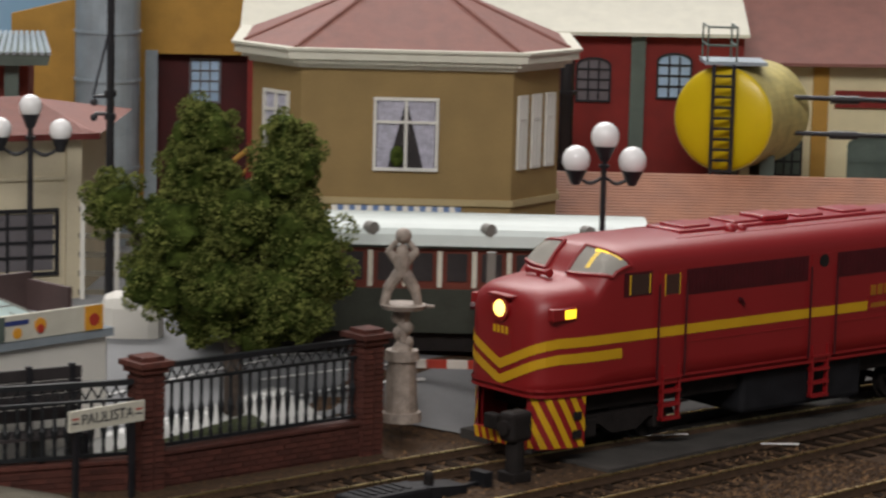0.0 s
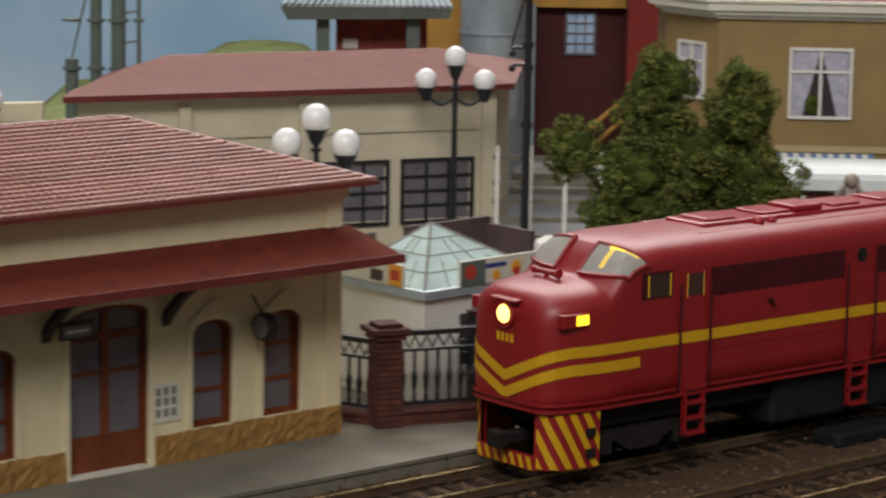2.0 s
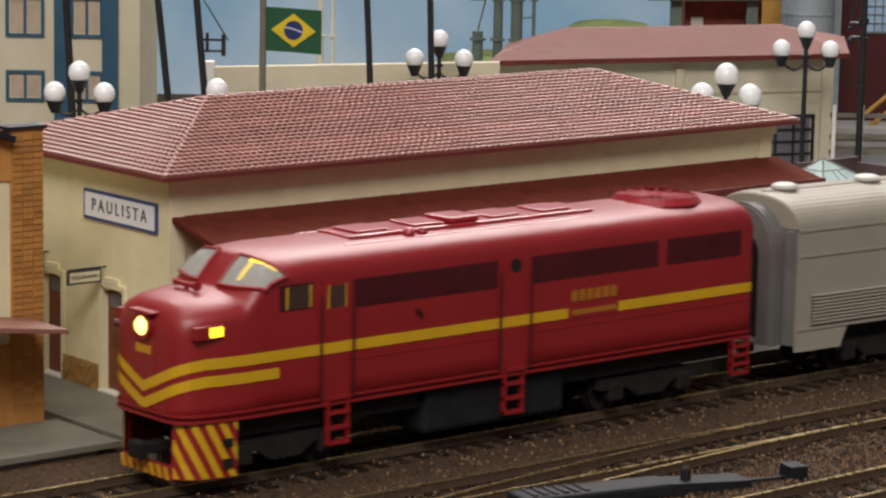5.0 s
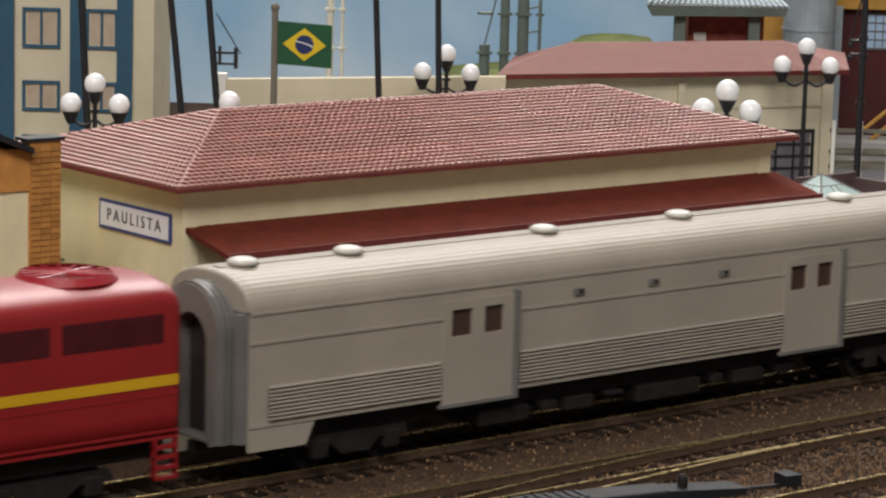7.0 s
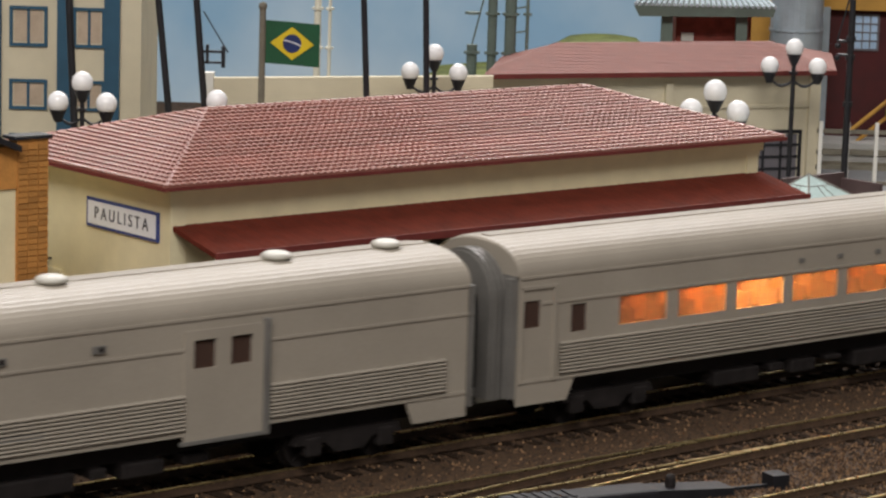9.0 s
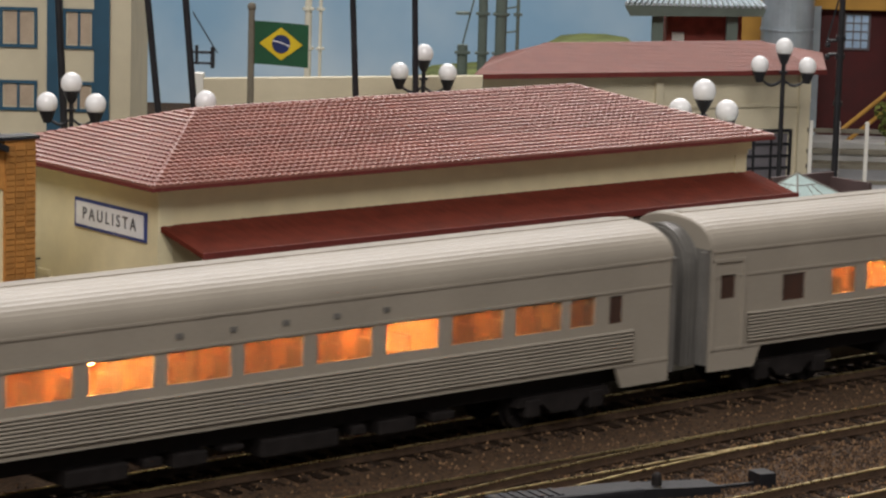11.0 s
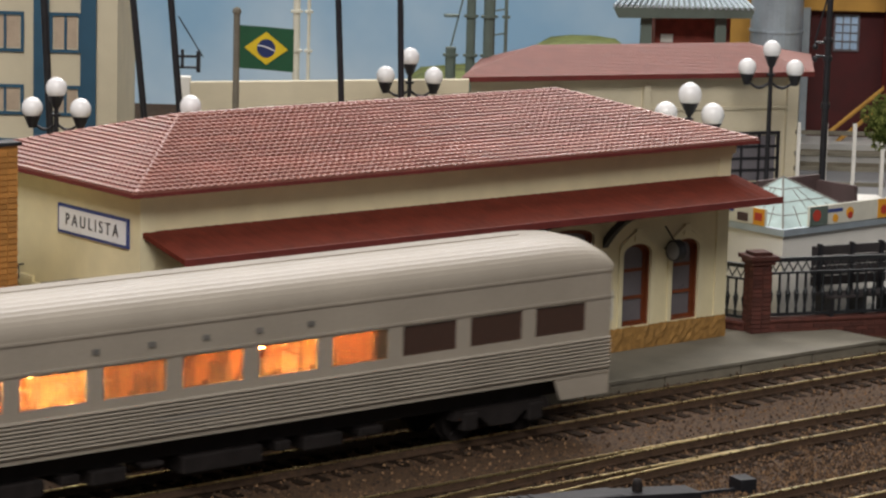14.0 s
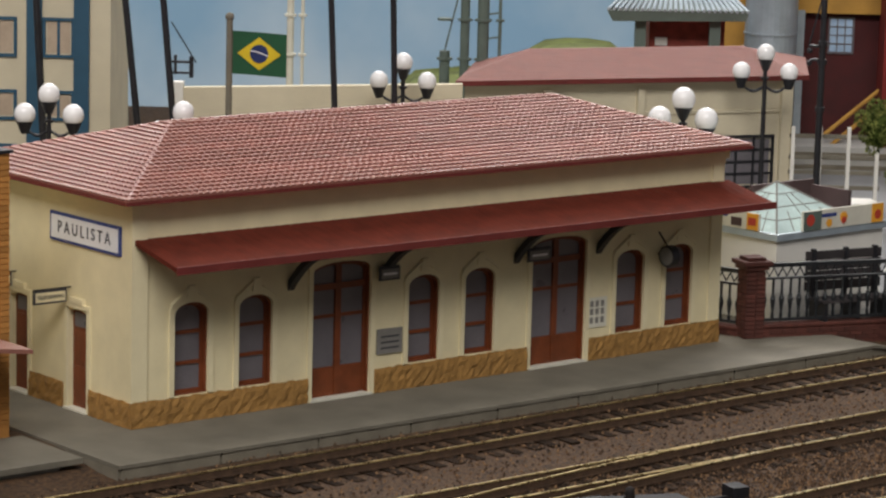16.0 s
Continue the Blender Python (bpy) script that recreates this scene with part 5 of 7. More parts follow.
def make_lamp(x, y, top, foot, r=0.27, words="black iron street lamp with three white globes"):
    la = thing("street_lamp", x, y, foot, FACING, words, "street lamp", "three-globe street lamps")
    h = top - foot
    bm = bmesh.new()
    tube(bm, (0, 0, 0), (0, 0, h - 0.75), 0.10, 0.065, 12)
    tube(bm, (0, 0, 0), (0, 0, 0.5), 0.2, 0.12, 12)
    tube(bm, (0, 0, h - 1.1), (0, 0, h - 1.02), 0.13, 0.13, 12)
    part("post", bm, IRON, la, "black iron post")
    reach = 0.74 if r < 0.3 else 0.68
    for dx, dz in ((0, 0), (-reach, -0.58), (reach, -0.58)):
        z = h + dz - r
        bm = bmesh.new()
        ball(bm, (dx, 0, z), r, 3, 1.06)
        part("globe", bm, GLOBE, la, "white opal globe", smooth=True)
        bm = bmesh.new()
        tube(bm, (dx, 0, z - r - 0.25), (dx, 0, z - r * 0.66), 0.10, r * 0.82, 14)
        part("lamp_holder", bm, IRON, la)
        if dx:
            bm = bmesh.new()
            last = None
            for i in range(9):
                f = i / 8
                c = Vector((dx * f, 0, h - 1.28 - 0.22 * math.sin(f * math.pi) + 0.05 * f))
                cur = [bm.verts.new(c + Vector((0, 0.05 * math.cos(k * math.pi / 3), 0.05 * math.sin(k * math.pi / 3)))) for k in range(6)]
                for k in range(6) if last else ():
                    bm.faces.new((last[k], last[(k + 1) % 6], cur[(k + 1) % 6], cur[k]))
                last = cur
            part("arm", bm, IRON, la, "curved iron arm")
    return la


for x, y, top, r in ((29.43, 7.45, 7.22, 0.28), (22.55, 4.18, 6.66, 0.345), (17.4, 11.27, 7.36, 0.285), (39.3, -2.57, 7.0, 0.34), (4.9, 11.61, 7.02, 0.30), (7.76, 9.14, 6.62, 0.30)):
    make_lamp(x, y, top, ground_height(x, y) - 0.6, r)


def make_kiosk():
    k = thing("kiosk", 22.1, -0.42, 0, 5, "white refreshment kiosk with pale glass pyramid roof and adverts", "kiosk")
    one("body", WHITE, k, (0.12, 4.7, 0.12, 3.0, -0.4, 2.86))
    one("cornice", STEEL, k, (0, 4.85, 0, 3.1, 2.86, 3.05))
    one("serving_ledge", WHITE, k, (4.7, 5.2, 0.6, 2.6, -0.4, 2.7), bevel=0.12)
    bm = bmesh.new()
    b = [(0.14, 0.16, 3.05), (3.9, 0.16, 3.05), (3.9, 2.9, 3.05), (0.14, 2.9, 3.05)]
    for i in range(4):
        sheet(bm, b[i], b[(i + 1) % 4], (1.5, 1.45, 4.28))
    roof = part("roof", bm, TEAL, k, "pale glass pyramid roof")
    ap = Vector((1.5, 1.45, 4.28))
    for i in range(4):
        p, q = Vector(b[i]), Vector(b[(i + 1) % 4])
        ends = [(p, ap, 0.03)] + [(p.lerp(ap, f), q.lerp(ap, f), 0.016) for f in (0.25, 0.5, 0.75)]
        ends += [(p.lerp(q, f), p.lerp(q, f).lerp(ap, 0.75 if 0.3 < f < 0.7 else 0.4), 0.016) for f in (0.2, 0.4, 0.6, 0.8)]
        for e, g, r in ends:
            bm = bmesh.new()
            tube(bm, e, g, r, r, 5)
            part("glazing_bar", bm, SIGNGREY, roof)
    # adverts: shapes only
    for x0, x1, y in ((1.05, 4.5, -0.02),):
        ad = one("advert_board", CORNICE, k, (x0, x1, y, y + 0.08, 3.06, 3.62))
        if x1 > 2:
            one("advert_panel", GREENGREY, ad, (x0, x0 + 0.75, y - 0.02, y, 3.07, 3.61))
            one("advert_panel", AD_ORANGE, ad, (x1 - 0.5, x1, y - 0.02, y, 3.07, 3.61))
            one("text_bar", SIGNBLUE, ad, (x0 + 0.7, x0 + 1.4, y - 0.012, y, 3.40, 3.50))
            bm = bmesh.new()
            for cx, cz, r in ((x0 + 1.1, 3.22, 0.12), (x0 + 1.72, 3.34, 0.16)):
                tube(bm, (cx, y - 0.014, cz), (cx, y, cz), r, r, 16)
            part("advert_shape", bm, AD_ORANGE, ad)
            bm = bmesh.new()
            for cx, cz, r in ((x0 + 0.28, 3.36, 0.17), (x1 - 0.25, 3.30, 0.14), (x0 + 1.72, 3.26, 0.1)):
                tube(bm, (cx, y - 0.03, cz), (cx, y, cz), r, r, 16)
            part("advert_shape", bm, AD_RED, ad)
    ad = one("advert_board", CORNICE, k, (-0.02, 0.06, 0.7, 3.0, 3.06, 3.55))
    one("advert_panel", AD_ORANGE, ad, (-0.035, -0.02, 0.72, 1.15, 3.07, 3.54))
    one("advert_shape", AD_RED, ad, (-0.045, -0.035, 0.80, 1.08, 3.2, 3.42))
    one("advert_shape", GRILLE_BROWN, ad, (-0.035, -0.02, 1.35, 1.75, 3.12, 3.36))
    one("text_bar", SIGNBLUE, ad, (-0.035, -0.02, 1.9, 2.8, 3.34, 3.46))
    one("parapet", GRILLE_BROWN, k, (2.2, 4.9, 3.0, 3.12, 3.0, 3.9), (4.75, 4.87, 1.5, 3.0, 3.0, 3.75), (-0.2, 1.3, 3.05, 3.15, 3.0, 3.85), label="dark brown back boards")



make_kiosk()


def brick_pillar(parent, x, y, z0, z1, w=0.62):
    """A pillar of single bricks round a core, with a stepped cap."""
    one("pillar_core", BRICK, parent, (x - w / 2 + 0.03, x + w / 2 - 0.03, y - w / 2 + 0.03, y + w / 2 - 0.03, z0, z1 - 0.3))
    p = one("pillar_cap", BRICK, parent, (x - w / 2 - 0.06, x + w / 2 + 0.06, y - w / 2 - 0.06, y + w / 2 + 0.06, z1 - 0.36, z1 - 0.22), (x - w / 2 - 0.14, x + w / 2 + 0.14, y - w / 2 - 0.14, y + w / 2 + 0.14, z1 - 0.22, z1 - 0.10), (x - w / 2 + 0.02, x + w / 2 - 0.02, y - w / 2 + 0.02, y + w / 2 - 0.02, z1 - 0.10, z1))
    hgt = 0.13
    n = int((z1 - 0.36 - z0) / hgt)
    bm = bmesh.new()
    box(bm, -w / 4 + 0.012, w / 4 - 0.012, -0.05, 0.0, 0.01, hgt - 0.012)
    first = part("brick", bm, BRICK, parent)
    first.matrix_basis = pose((x - w / 4) * CM, (y - w / 2 + 0.05) * CM, z0 * CM)
    for i in range(n):
        for s in (-1, 1):
            again(first, x + s * w / 4, y - w / 2 + 0.05, z0 + i * hgt, 0)
            again(first, x - w / 2 + 0.05, y + s * w / 4, z0 + i * hgt, -90)


def make_fence(a, b, zb, zt, ends):
    """An iron railing on a brick dwarf wall between two places."""
    a, b = Vector((a[0], a[1], 0)), Vector((b[0], b[1], 0))
    L = (b - a).length
    rz = math.degrees(math.atan2(b.y - a.y, b.x - a.x))
    f = thing("iron_fence", a.x, a.y, 0, rz, "black iron railing with turned balusters on brown brick base", "fence", "railway fence")
    one("dwarf_wall", BRICK, f, (0.3, L - 0.3, -0.18, 0.18, -0.5, zb))
    bm = bmesh.new()
    hgt = 0.13
    box(bm, -0.19, 0.19, -0.03, 0.0, 0.008, hgt - 0.012)
    first = part("brick", bm, BRICK, f)
    first.matrix_basis = pose(0.55 * CM, -0.18 * CM, -0.3 * CM)
    rows = int((zb + 0.3) / hgt)
    for r in range(rows):
        k = int((L - 0.7) / 0.40)
        for i in range(k):
            again(first, 0.55 + 0.40 * i + (0.2 if r % 2 else 0), -0.18, -0.3 + r * hgt)
    one("coping", BRICK, f, (0.3, L - 0.3, -0.24, 0.24, zb, zb + 0.07))
    one("bottom_rail", BALUSTER, f, (0.3, L - 0.3, -0.05, 0.05, zb + 0.14, zb + 0.22))
    one("top_rail", BALUSTER, f, (0.3, L - 0.3, -0.07, 0.07, zt - 0.12, zt), (0.3, L - 0.3, -0.05, 0.05, zt - 0.48, zt - 0.42))
    h = zt - 0.45 - zb - 0.18
    bm = bmesh.new()
    for z0, z1, r0, r1 in ((0, 0.16, 0.05, 0.05), (0.16, 0.5, 0.03, 0.085), (0.5, 0.62, 0.085, 0.04), (0.62, 1.0, 0.04, 0.04)):
        tube(bm, (0, 0, z0 * h), (0, 0, z1 * h), r0, r1, 8, True)
    bal = part("baluster", bm, BALUSTER, f)
    n = int((L - 0.8) / 0.27)
    for i in range(n + 1):
        x = 0.42 + (L - 0.84) * i / n
        if i == 0:
            bal.matrix_basis = pose(x * CM, 0, (zb + 0.18) * CM)
        else:
            again(bal, x, 0, zb + 0.18)
    bm = bmesh.new()
    for i in range(n * 2):
        x = 0.42 + (L - 0.84) * (i + 0.5) / (n * 2)
        s = 1 if i % 2 else -1
        tube(bm, (x - 0.07, 0, zt - 0.27 - s * 0.13), (x + 0.07, 0, zt - 0.27 + s * 0.13), 0.022, 0.022, 5)
    part("lattice", bm, BALUSTER, f)
    for x in ends:
        brick_pillar(f, x, 0, -0.5, zt + 0.22)


P1, P2, P3 = (21.3, -0.1), (26.85, -2.1), (33.15, -2.5)
make_fence(P1, P2, 0.30, 2.15, [0.0])
make_fence(P2, P3, 0.40, 2.45, [0.0, (Vector(P3) - Vector(P2)).length])
make_fence((20.3, 3.0), P1, 0.2, 1.95, [])


def make_track_sign():
    s = thing("name_sign", 25.3, -2.65, -0.36, 2, "cream station name board on two black posts by the fence", "sign")
    one("board", CORNICE, s, (-1.05, 1.05, -0.06, 0.0, 1.72, 2.18))
    one("post", IRON, s, (-0.85, -0.73, 0.0, 0.1, -0.1, 2.1))
    one("post", IRON, s, (0.73, 0.85, 0.0, 0.1, -0.1, 2.1))
    lettering("PAULISTA", 0.34, SIGNDARK, s, pose(0, -0.064 * CM, 1.95 * CM, 90, 0, 0))
    one("text_bar", AD_RED, s, (-0.98, -0.80, -0.066, -0.06, 1.98, 2.02), (0.80, 0.98, -0.066, -0.06, 1.98, 2.02))
    one("text_bar", SIGNDARK, s, (-0.98, -0.80, -0.066, -0.06, 1.88, 1.92), (0.80, 0.98, -0.066, -0.06, 1.88, 1.92))


make_track_sign()


def make_stall():
    s = thing("garden_bench", 24.7, -0.75, -0.3, -12, "dark brown slatted garden bench behind the railing", "bench")
    bm = bmesh.new()
    for i in range(4):
        box(bm, -1.35, 1.35, 0.25, 0.33, 1.45 + 0.30 * i, 1.73 + 0.30 * i, 0.02)
    part("backrest", bm, DARKIN, s)
    bm = bmesh.new()
    for i in range(4):
        box(bm, -1.25, 1.25, -0.55 + 0.2 * i, -0.4 + 0.2 * i, 1.2, 1.28)
    part("seat", bm, DARKIN, s)
    for x in (-1.15, 0.0, 1.05):
        one("leg", IRON, s, (x, x + 0.12, -0.5, 0.3, 0, 1.2), (x, x + 0.12, 0.2, 0.34, 1.2, 2.7))


make_stall()


def resized(ob, k, along=0.0, up=0.0):
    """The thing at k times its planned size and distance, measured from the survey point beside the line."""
    c = Vector((-12.43, -50.69, 15.02)) * CM
    slide = Vector((0.766 * along, -0.643 * along, up)) * CM
    ob.matrix_basis = Matrix.Translation(c + slide) @ Matrix.Scale(k, 4) @ Matrix.Translation(-c) @ ob.matrix_basis
    return ob


def facade(name, x, y, words, category):
    return thing(name, x, y, 0, FACING, words, category)


def make_tan_building():
    t = facade("corner_building", 37.6, 7.13, "ochre two-storey corner building with white cornice and curtained windows", "building")
    plan = [(-1.35, 1.7), (0.0, 0.0), (5.55, 0.0), (6.85, 1.7), (6.85, 6.5), (-1.35, 6.5)]

    def ring(bm, grow, z0, z1, mat=None):
        c = Vector((2.75, 3.2))
        pts = [c + (Vector(p) - c) * (1 + grow) for p in plan]
        a = [bm.verts.new((p.x, p.y, z0)) for p in pts]
        b = [bm.verts.new((p.x, p.y, z1)) for p in pts]
        bm.faces.new(a[::-1])
        bm.faces.new(b)
        for i in range(6):
            j = (i + 1) % 6
            bm.faces.new((a[i], a[j], b[j], b[i]))
    bm = bmesh.new()
    ring(bm, 0, -0.6, 7.6)
    part("wall", bm, TAN, t, "plain ochre wall")
    for g, z0, z1, m in ((0.02, 3.95, 4.12, TAN_LIGHT), (0.03, 7.52, 7.64, CORNICE), (0.075, 7.64, 7.76, CORNICE), (0.12, 7.76, 7.98, CORNICE), (0.14, 7.98, 8.05, CORNICE)):
        bm = bmesh.new()
        ring(bm, g, z0, z1)
        part("cornice" if m == CORNICE else "string_course", bm, m, t)
    dentil = one("dentil", CORNICE, t, (0, 0.07, -0.30, -0.14, 7.65, 7.75))
    dentil.matrix_basis = pose(-0.1 * CM, 0, 0)
    for i in range(1, 40):
        again(dentil, -0.1 + 5.75 * i / 39, 0, 0)
    bm = bmesh.new()
    c = Vector((2.75, 3.2))
    pts = [c + (Vector(p) - c) * 1.06 for p in plan]
    v = [bm.verts.new((p.x, p.y, 8.05)) for p in pts]
    e, f = bm.verts.new((2.2, 2.6, 9.75)), bm.verts.new((3.3, 2.6, 9.75))
    bm.faces.new((v[1], v[2], f, e))
    bm.faces.new((v[0], v[1], e))
    bm.faces.new((v[2], v[3], f))
    bm.faces.new((v[3], v[4], f))
    bm.faces.new((v[4], v[5], e, f))
    bm.faces.new((v[5], v[0], e))
    roof = part("roof", bm, TILE_FAR, t, "faded red tile roof")
    bm = bmesh.new()
    for k in (0, 1, 2, 3):
        p = Vector((pts[k].x, pts[k].y, 8.05))
        tube(bm, p, Vector((2.2 if k < 2 else 3.3, 2.6, 9.75)), 0.06, 0.06, 6)
    part("hip_ridge", bm, TILE_FAR, roof)

    def curtained(m, w, z0, z1, plant=False):
        # near-black sheet paints the unlit room behind the curtains
        bm = bmesh.new()
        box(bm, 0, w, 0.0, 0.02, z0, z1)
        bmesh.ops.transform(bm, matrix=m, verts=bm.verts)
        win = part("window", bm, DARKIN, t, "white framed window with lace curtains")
        bm = bmesh.new()
        fr = 0.08
        for q in ((-fr, w + fr, z1, z1 + fr), (-fr, w + fr, z0 - fr, z0), (-fr, 0, z0, z1), (w, w + fr, z0, z1), (w / 2 - 0.04, w / 2 + 0.04, z0, z1), (0, w, z0 + (z1 - z0) * 0.66, z0 + (z1 - z0) * 0.66 + 0.07)):
            box(bm, q[0], q[1], -0.08, 0.0, q[2], q[3])
        bmesh.ops.transform(bm, matrix=m, verts=bm.verts)
        part("frame", bm, WHITE, win)
        bm = bmesh.new()
        for a, b, c2, d in ((0.02, w * 0.49, 0.02, w * 0.20), (w * 0.51, w - 0.02, w * 0.80, w - 0.02)):
            n = 8
            top = [bm.verts.new((a + (b - a) * i / n, -0.012 - 0.02 * (i % 2), z1)) for i in range(n + 1)]
            bot = [bm.verts.new((c2 + (d - c2) * i / n, -0.012 - 0.02 * (i % 2), z0)) for i in range(n + 1)]
            for i in range(n):
                bm.faces.new((top[i], top[i + 1], bot[i + 1], bot[i]))
        bmesh.ops.transform(bm, matrix=m, verts=bm.verts)
        part("curtain", bm, CURTAIN, win, "white lace curtain")
        if plant:
            bm = bmesh.new()
            ball(bm, (w * 0.36, -0.01, z0 + 0.30), 0.2, 2, 1.45)
            bmesh.ops.transform(bm, matrix=m, verts=bm.verts)
            part("potted_plant", bm, LEAF_SHADED, win)
    curtained(Matrix.Translation((1.98, -0.01, 0)), 1.55, 4.93, 6.70, True)
    left = Matrix.Translation((-1.0, 1.26, 0)) @ pose(0, 0, 0, 0, 0, -51.5)
    curtained(left @ Matrix.Translation((0.1, -0.015, 0)), 0.95, 5.35, 6.75)
    for i in range(3):
        right = Matrix.Translation((5.55, 0, 0)) @ pose(0, 0, 0, 0, 0, 52.6) @ Matrix.Translation((0.26 + 0.64 * i, -0.015, 0))
        curtained(right, 0.24, 5.0, 6.8)
    aw = thing("striped_awning", 37.6, 7.13, 0, FACING, "blue and white striped shop awning", "awning")
    for i in range(22):
        bm = bmesh.new()
        x = 0.85 + 3.4 * i / 22
        d = 3.4 / 22
        sheet(bm, (x, -0.02, 3.92), (x + d, -0.02, 3.92), (x + d, -0.75, 3.62), (x, -0.75, 3.62))
        sheet(bm, (x, -0.75, 3.62), (x + d, -0.75, 3.62), (x + d, -0.75, 3.45), (x, -0.75, 3.45))
        part("stripe_panel", bm, STRIPE_BLUE if i % 2 else WHITE, aw)
    resized(t, 0.92, 0.2, 0.15)
    resized(aw, 0.92, 0.2, 0.15)


make_tan_building()


def arched_pane(parent, x0, x1, z0, z1, y, frame, pane, cols=3, rows=4):
    bm = bmesh.new()
    prism(bm, arched(x0, x1, z0, z1, 0.2), y - 0.03, y)
    w = part("window", bm, pane, parent, "arched gridded window")
    bm = bmesh.new()
    o, i = arched(x0 - 0.06, x1 + 0.06, z0 - 0.06, z1 + 0.06, 0.24), arched(x0, x1, z0, z1, 0.2)
    for k in range(len(o)):
        j = (k + 1) % len(o)
        prism(bm, [o[k], o[j], i[j], i[k]], y - 0.07, y - 0.03)
    part("frame", bm, frame, w)
    for c in range(1, cols):
        x = x0 + (x1 - x0) * c / cols
        one("glazing_bar", frame, w, (x - 0.03, x + 0.03, y - 0.06, y - 0.032, z0, z1 - 0.05))
    for r in range(1, rows):
        z = z0 + (z1 - z0) * r / rows
        one("glazing_bar", frame, w, (x0, x1, y - 0.058, y - 0.034, z - 0.03, z + 0.03))


def make_red_hall():
    r = facade("red_workshop", 47.7, 7.86, "dark red workshop with arched windows and cream roof", "building")
    one("wall", REDWALL, r, (-9, 5.2, 0, 6, 0.5, 8.1))
    arched_pane(r, 0.45, 1.34, 6.15, 7.32, 0, IRON, GREYPANE)
    arched_pane(r, 2.76, 3.66, 6.28, 7.5, 0, IRON, SKYPANE)
    one("downpipe", GREENGREY, r, (1.95, 2.36, -0.16, 0, 0.6, 8.05))
    bm = bmesh.new()
    sheet(bm, (-9.2, -0.4, 8.05), (5.3, -0.4, 8.15), (5.3, 3, 9.6), (-9.2, 3, 9.6))
    sheet(bm, (-9.2, -0.4, 7.95), (5.3, -0.4, 8.05), (5.3, -0.4, 8.15), (-9.2, -0.4, 8.05))
    part("roof", bm, CORNICE, r, "pale cream roof")
    p = thing("black_drainpipe", 45.0, 4.9, 0.6, FACING, "tall black pipe standing between two buildings", "pipe")
    bm = bmesh.new()
    tube(bm, (0, 0, 0), (0, 0, 7.2), 0.2, 0.2, 12)
    for z in (2.5, 4.3, 6.1):
        tube(bm, (0, 0, z), (0, 0, z + 0.12), 0.26, 0.26, 12)
    part("pipe", bm, IRON, p)
    b = facade("cream_building", 52.9, 5.9, "cream building with pink roof and green arched windows", "building")
    one("wall", CREAM, b, (0.0, 9, 0, 5, 0.5, 7.25))
    for x in (2.25, 6.0):
        one("pilaster", OCHRE, b, (x, x + 0.45, -0.12, 0, 0.5, 7.2))
    one("red_band", REDWALL, b, (2.9, 9, -0.1, 0, 5.9, 6.4))
    bm = bmesh.new()
    sheet(bm, (-0.4, -0.6, 7.2), (9.5, -0.6, 7.3), (9.5, 4, 10.2), (0.1, 4, 10.2))
    sheet(bm, (-0.4, -0.6, 7.1), (9.5, -0.6, 7.2), (9.5, -0.6, 7.3), (-0.4, -0.6, 7.2))
    part("roof", bm, TILE_FAR, b, "faded pink roof")
    arched_pane(b, 1.25, 1.95, 3.9, 5.0, 0, IRON, GREENGREY, 3, 3)
    arched_pane(b, 3.4, 4.9, 3.6, 5.0, 0, GREENGREY, GREENGREY, 2, 2)
    one("sign_plate", WHITE, b, (1.5, 2.0, -0.05, 0, 5.35, 5.75))


make_red_hall()


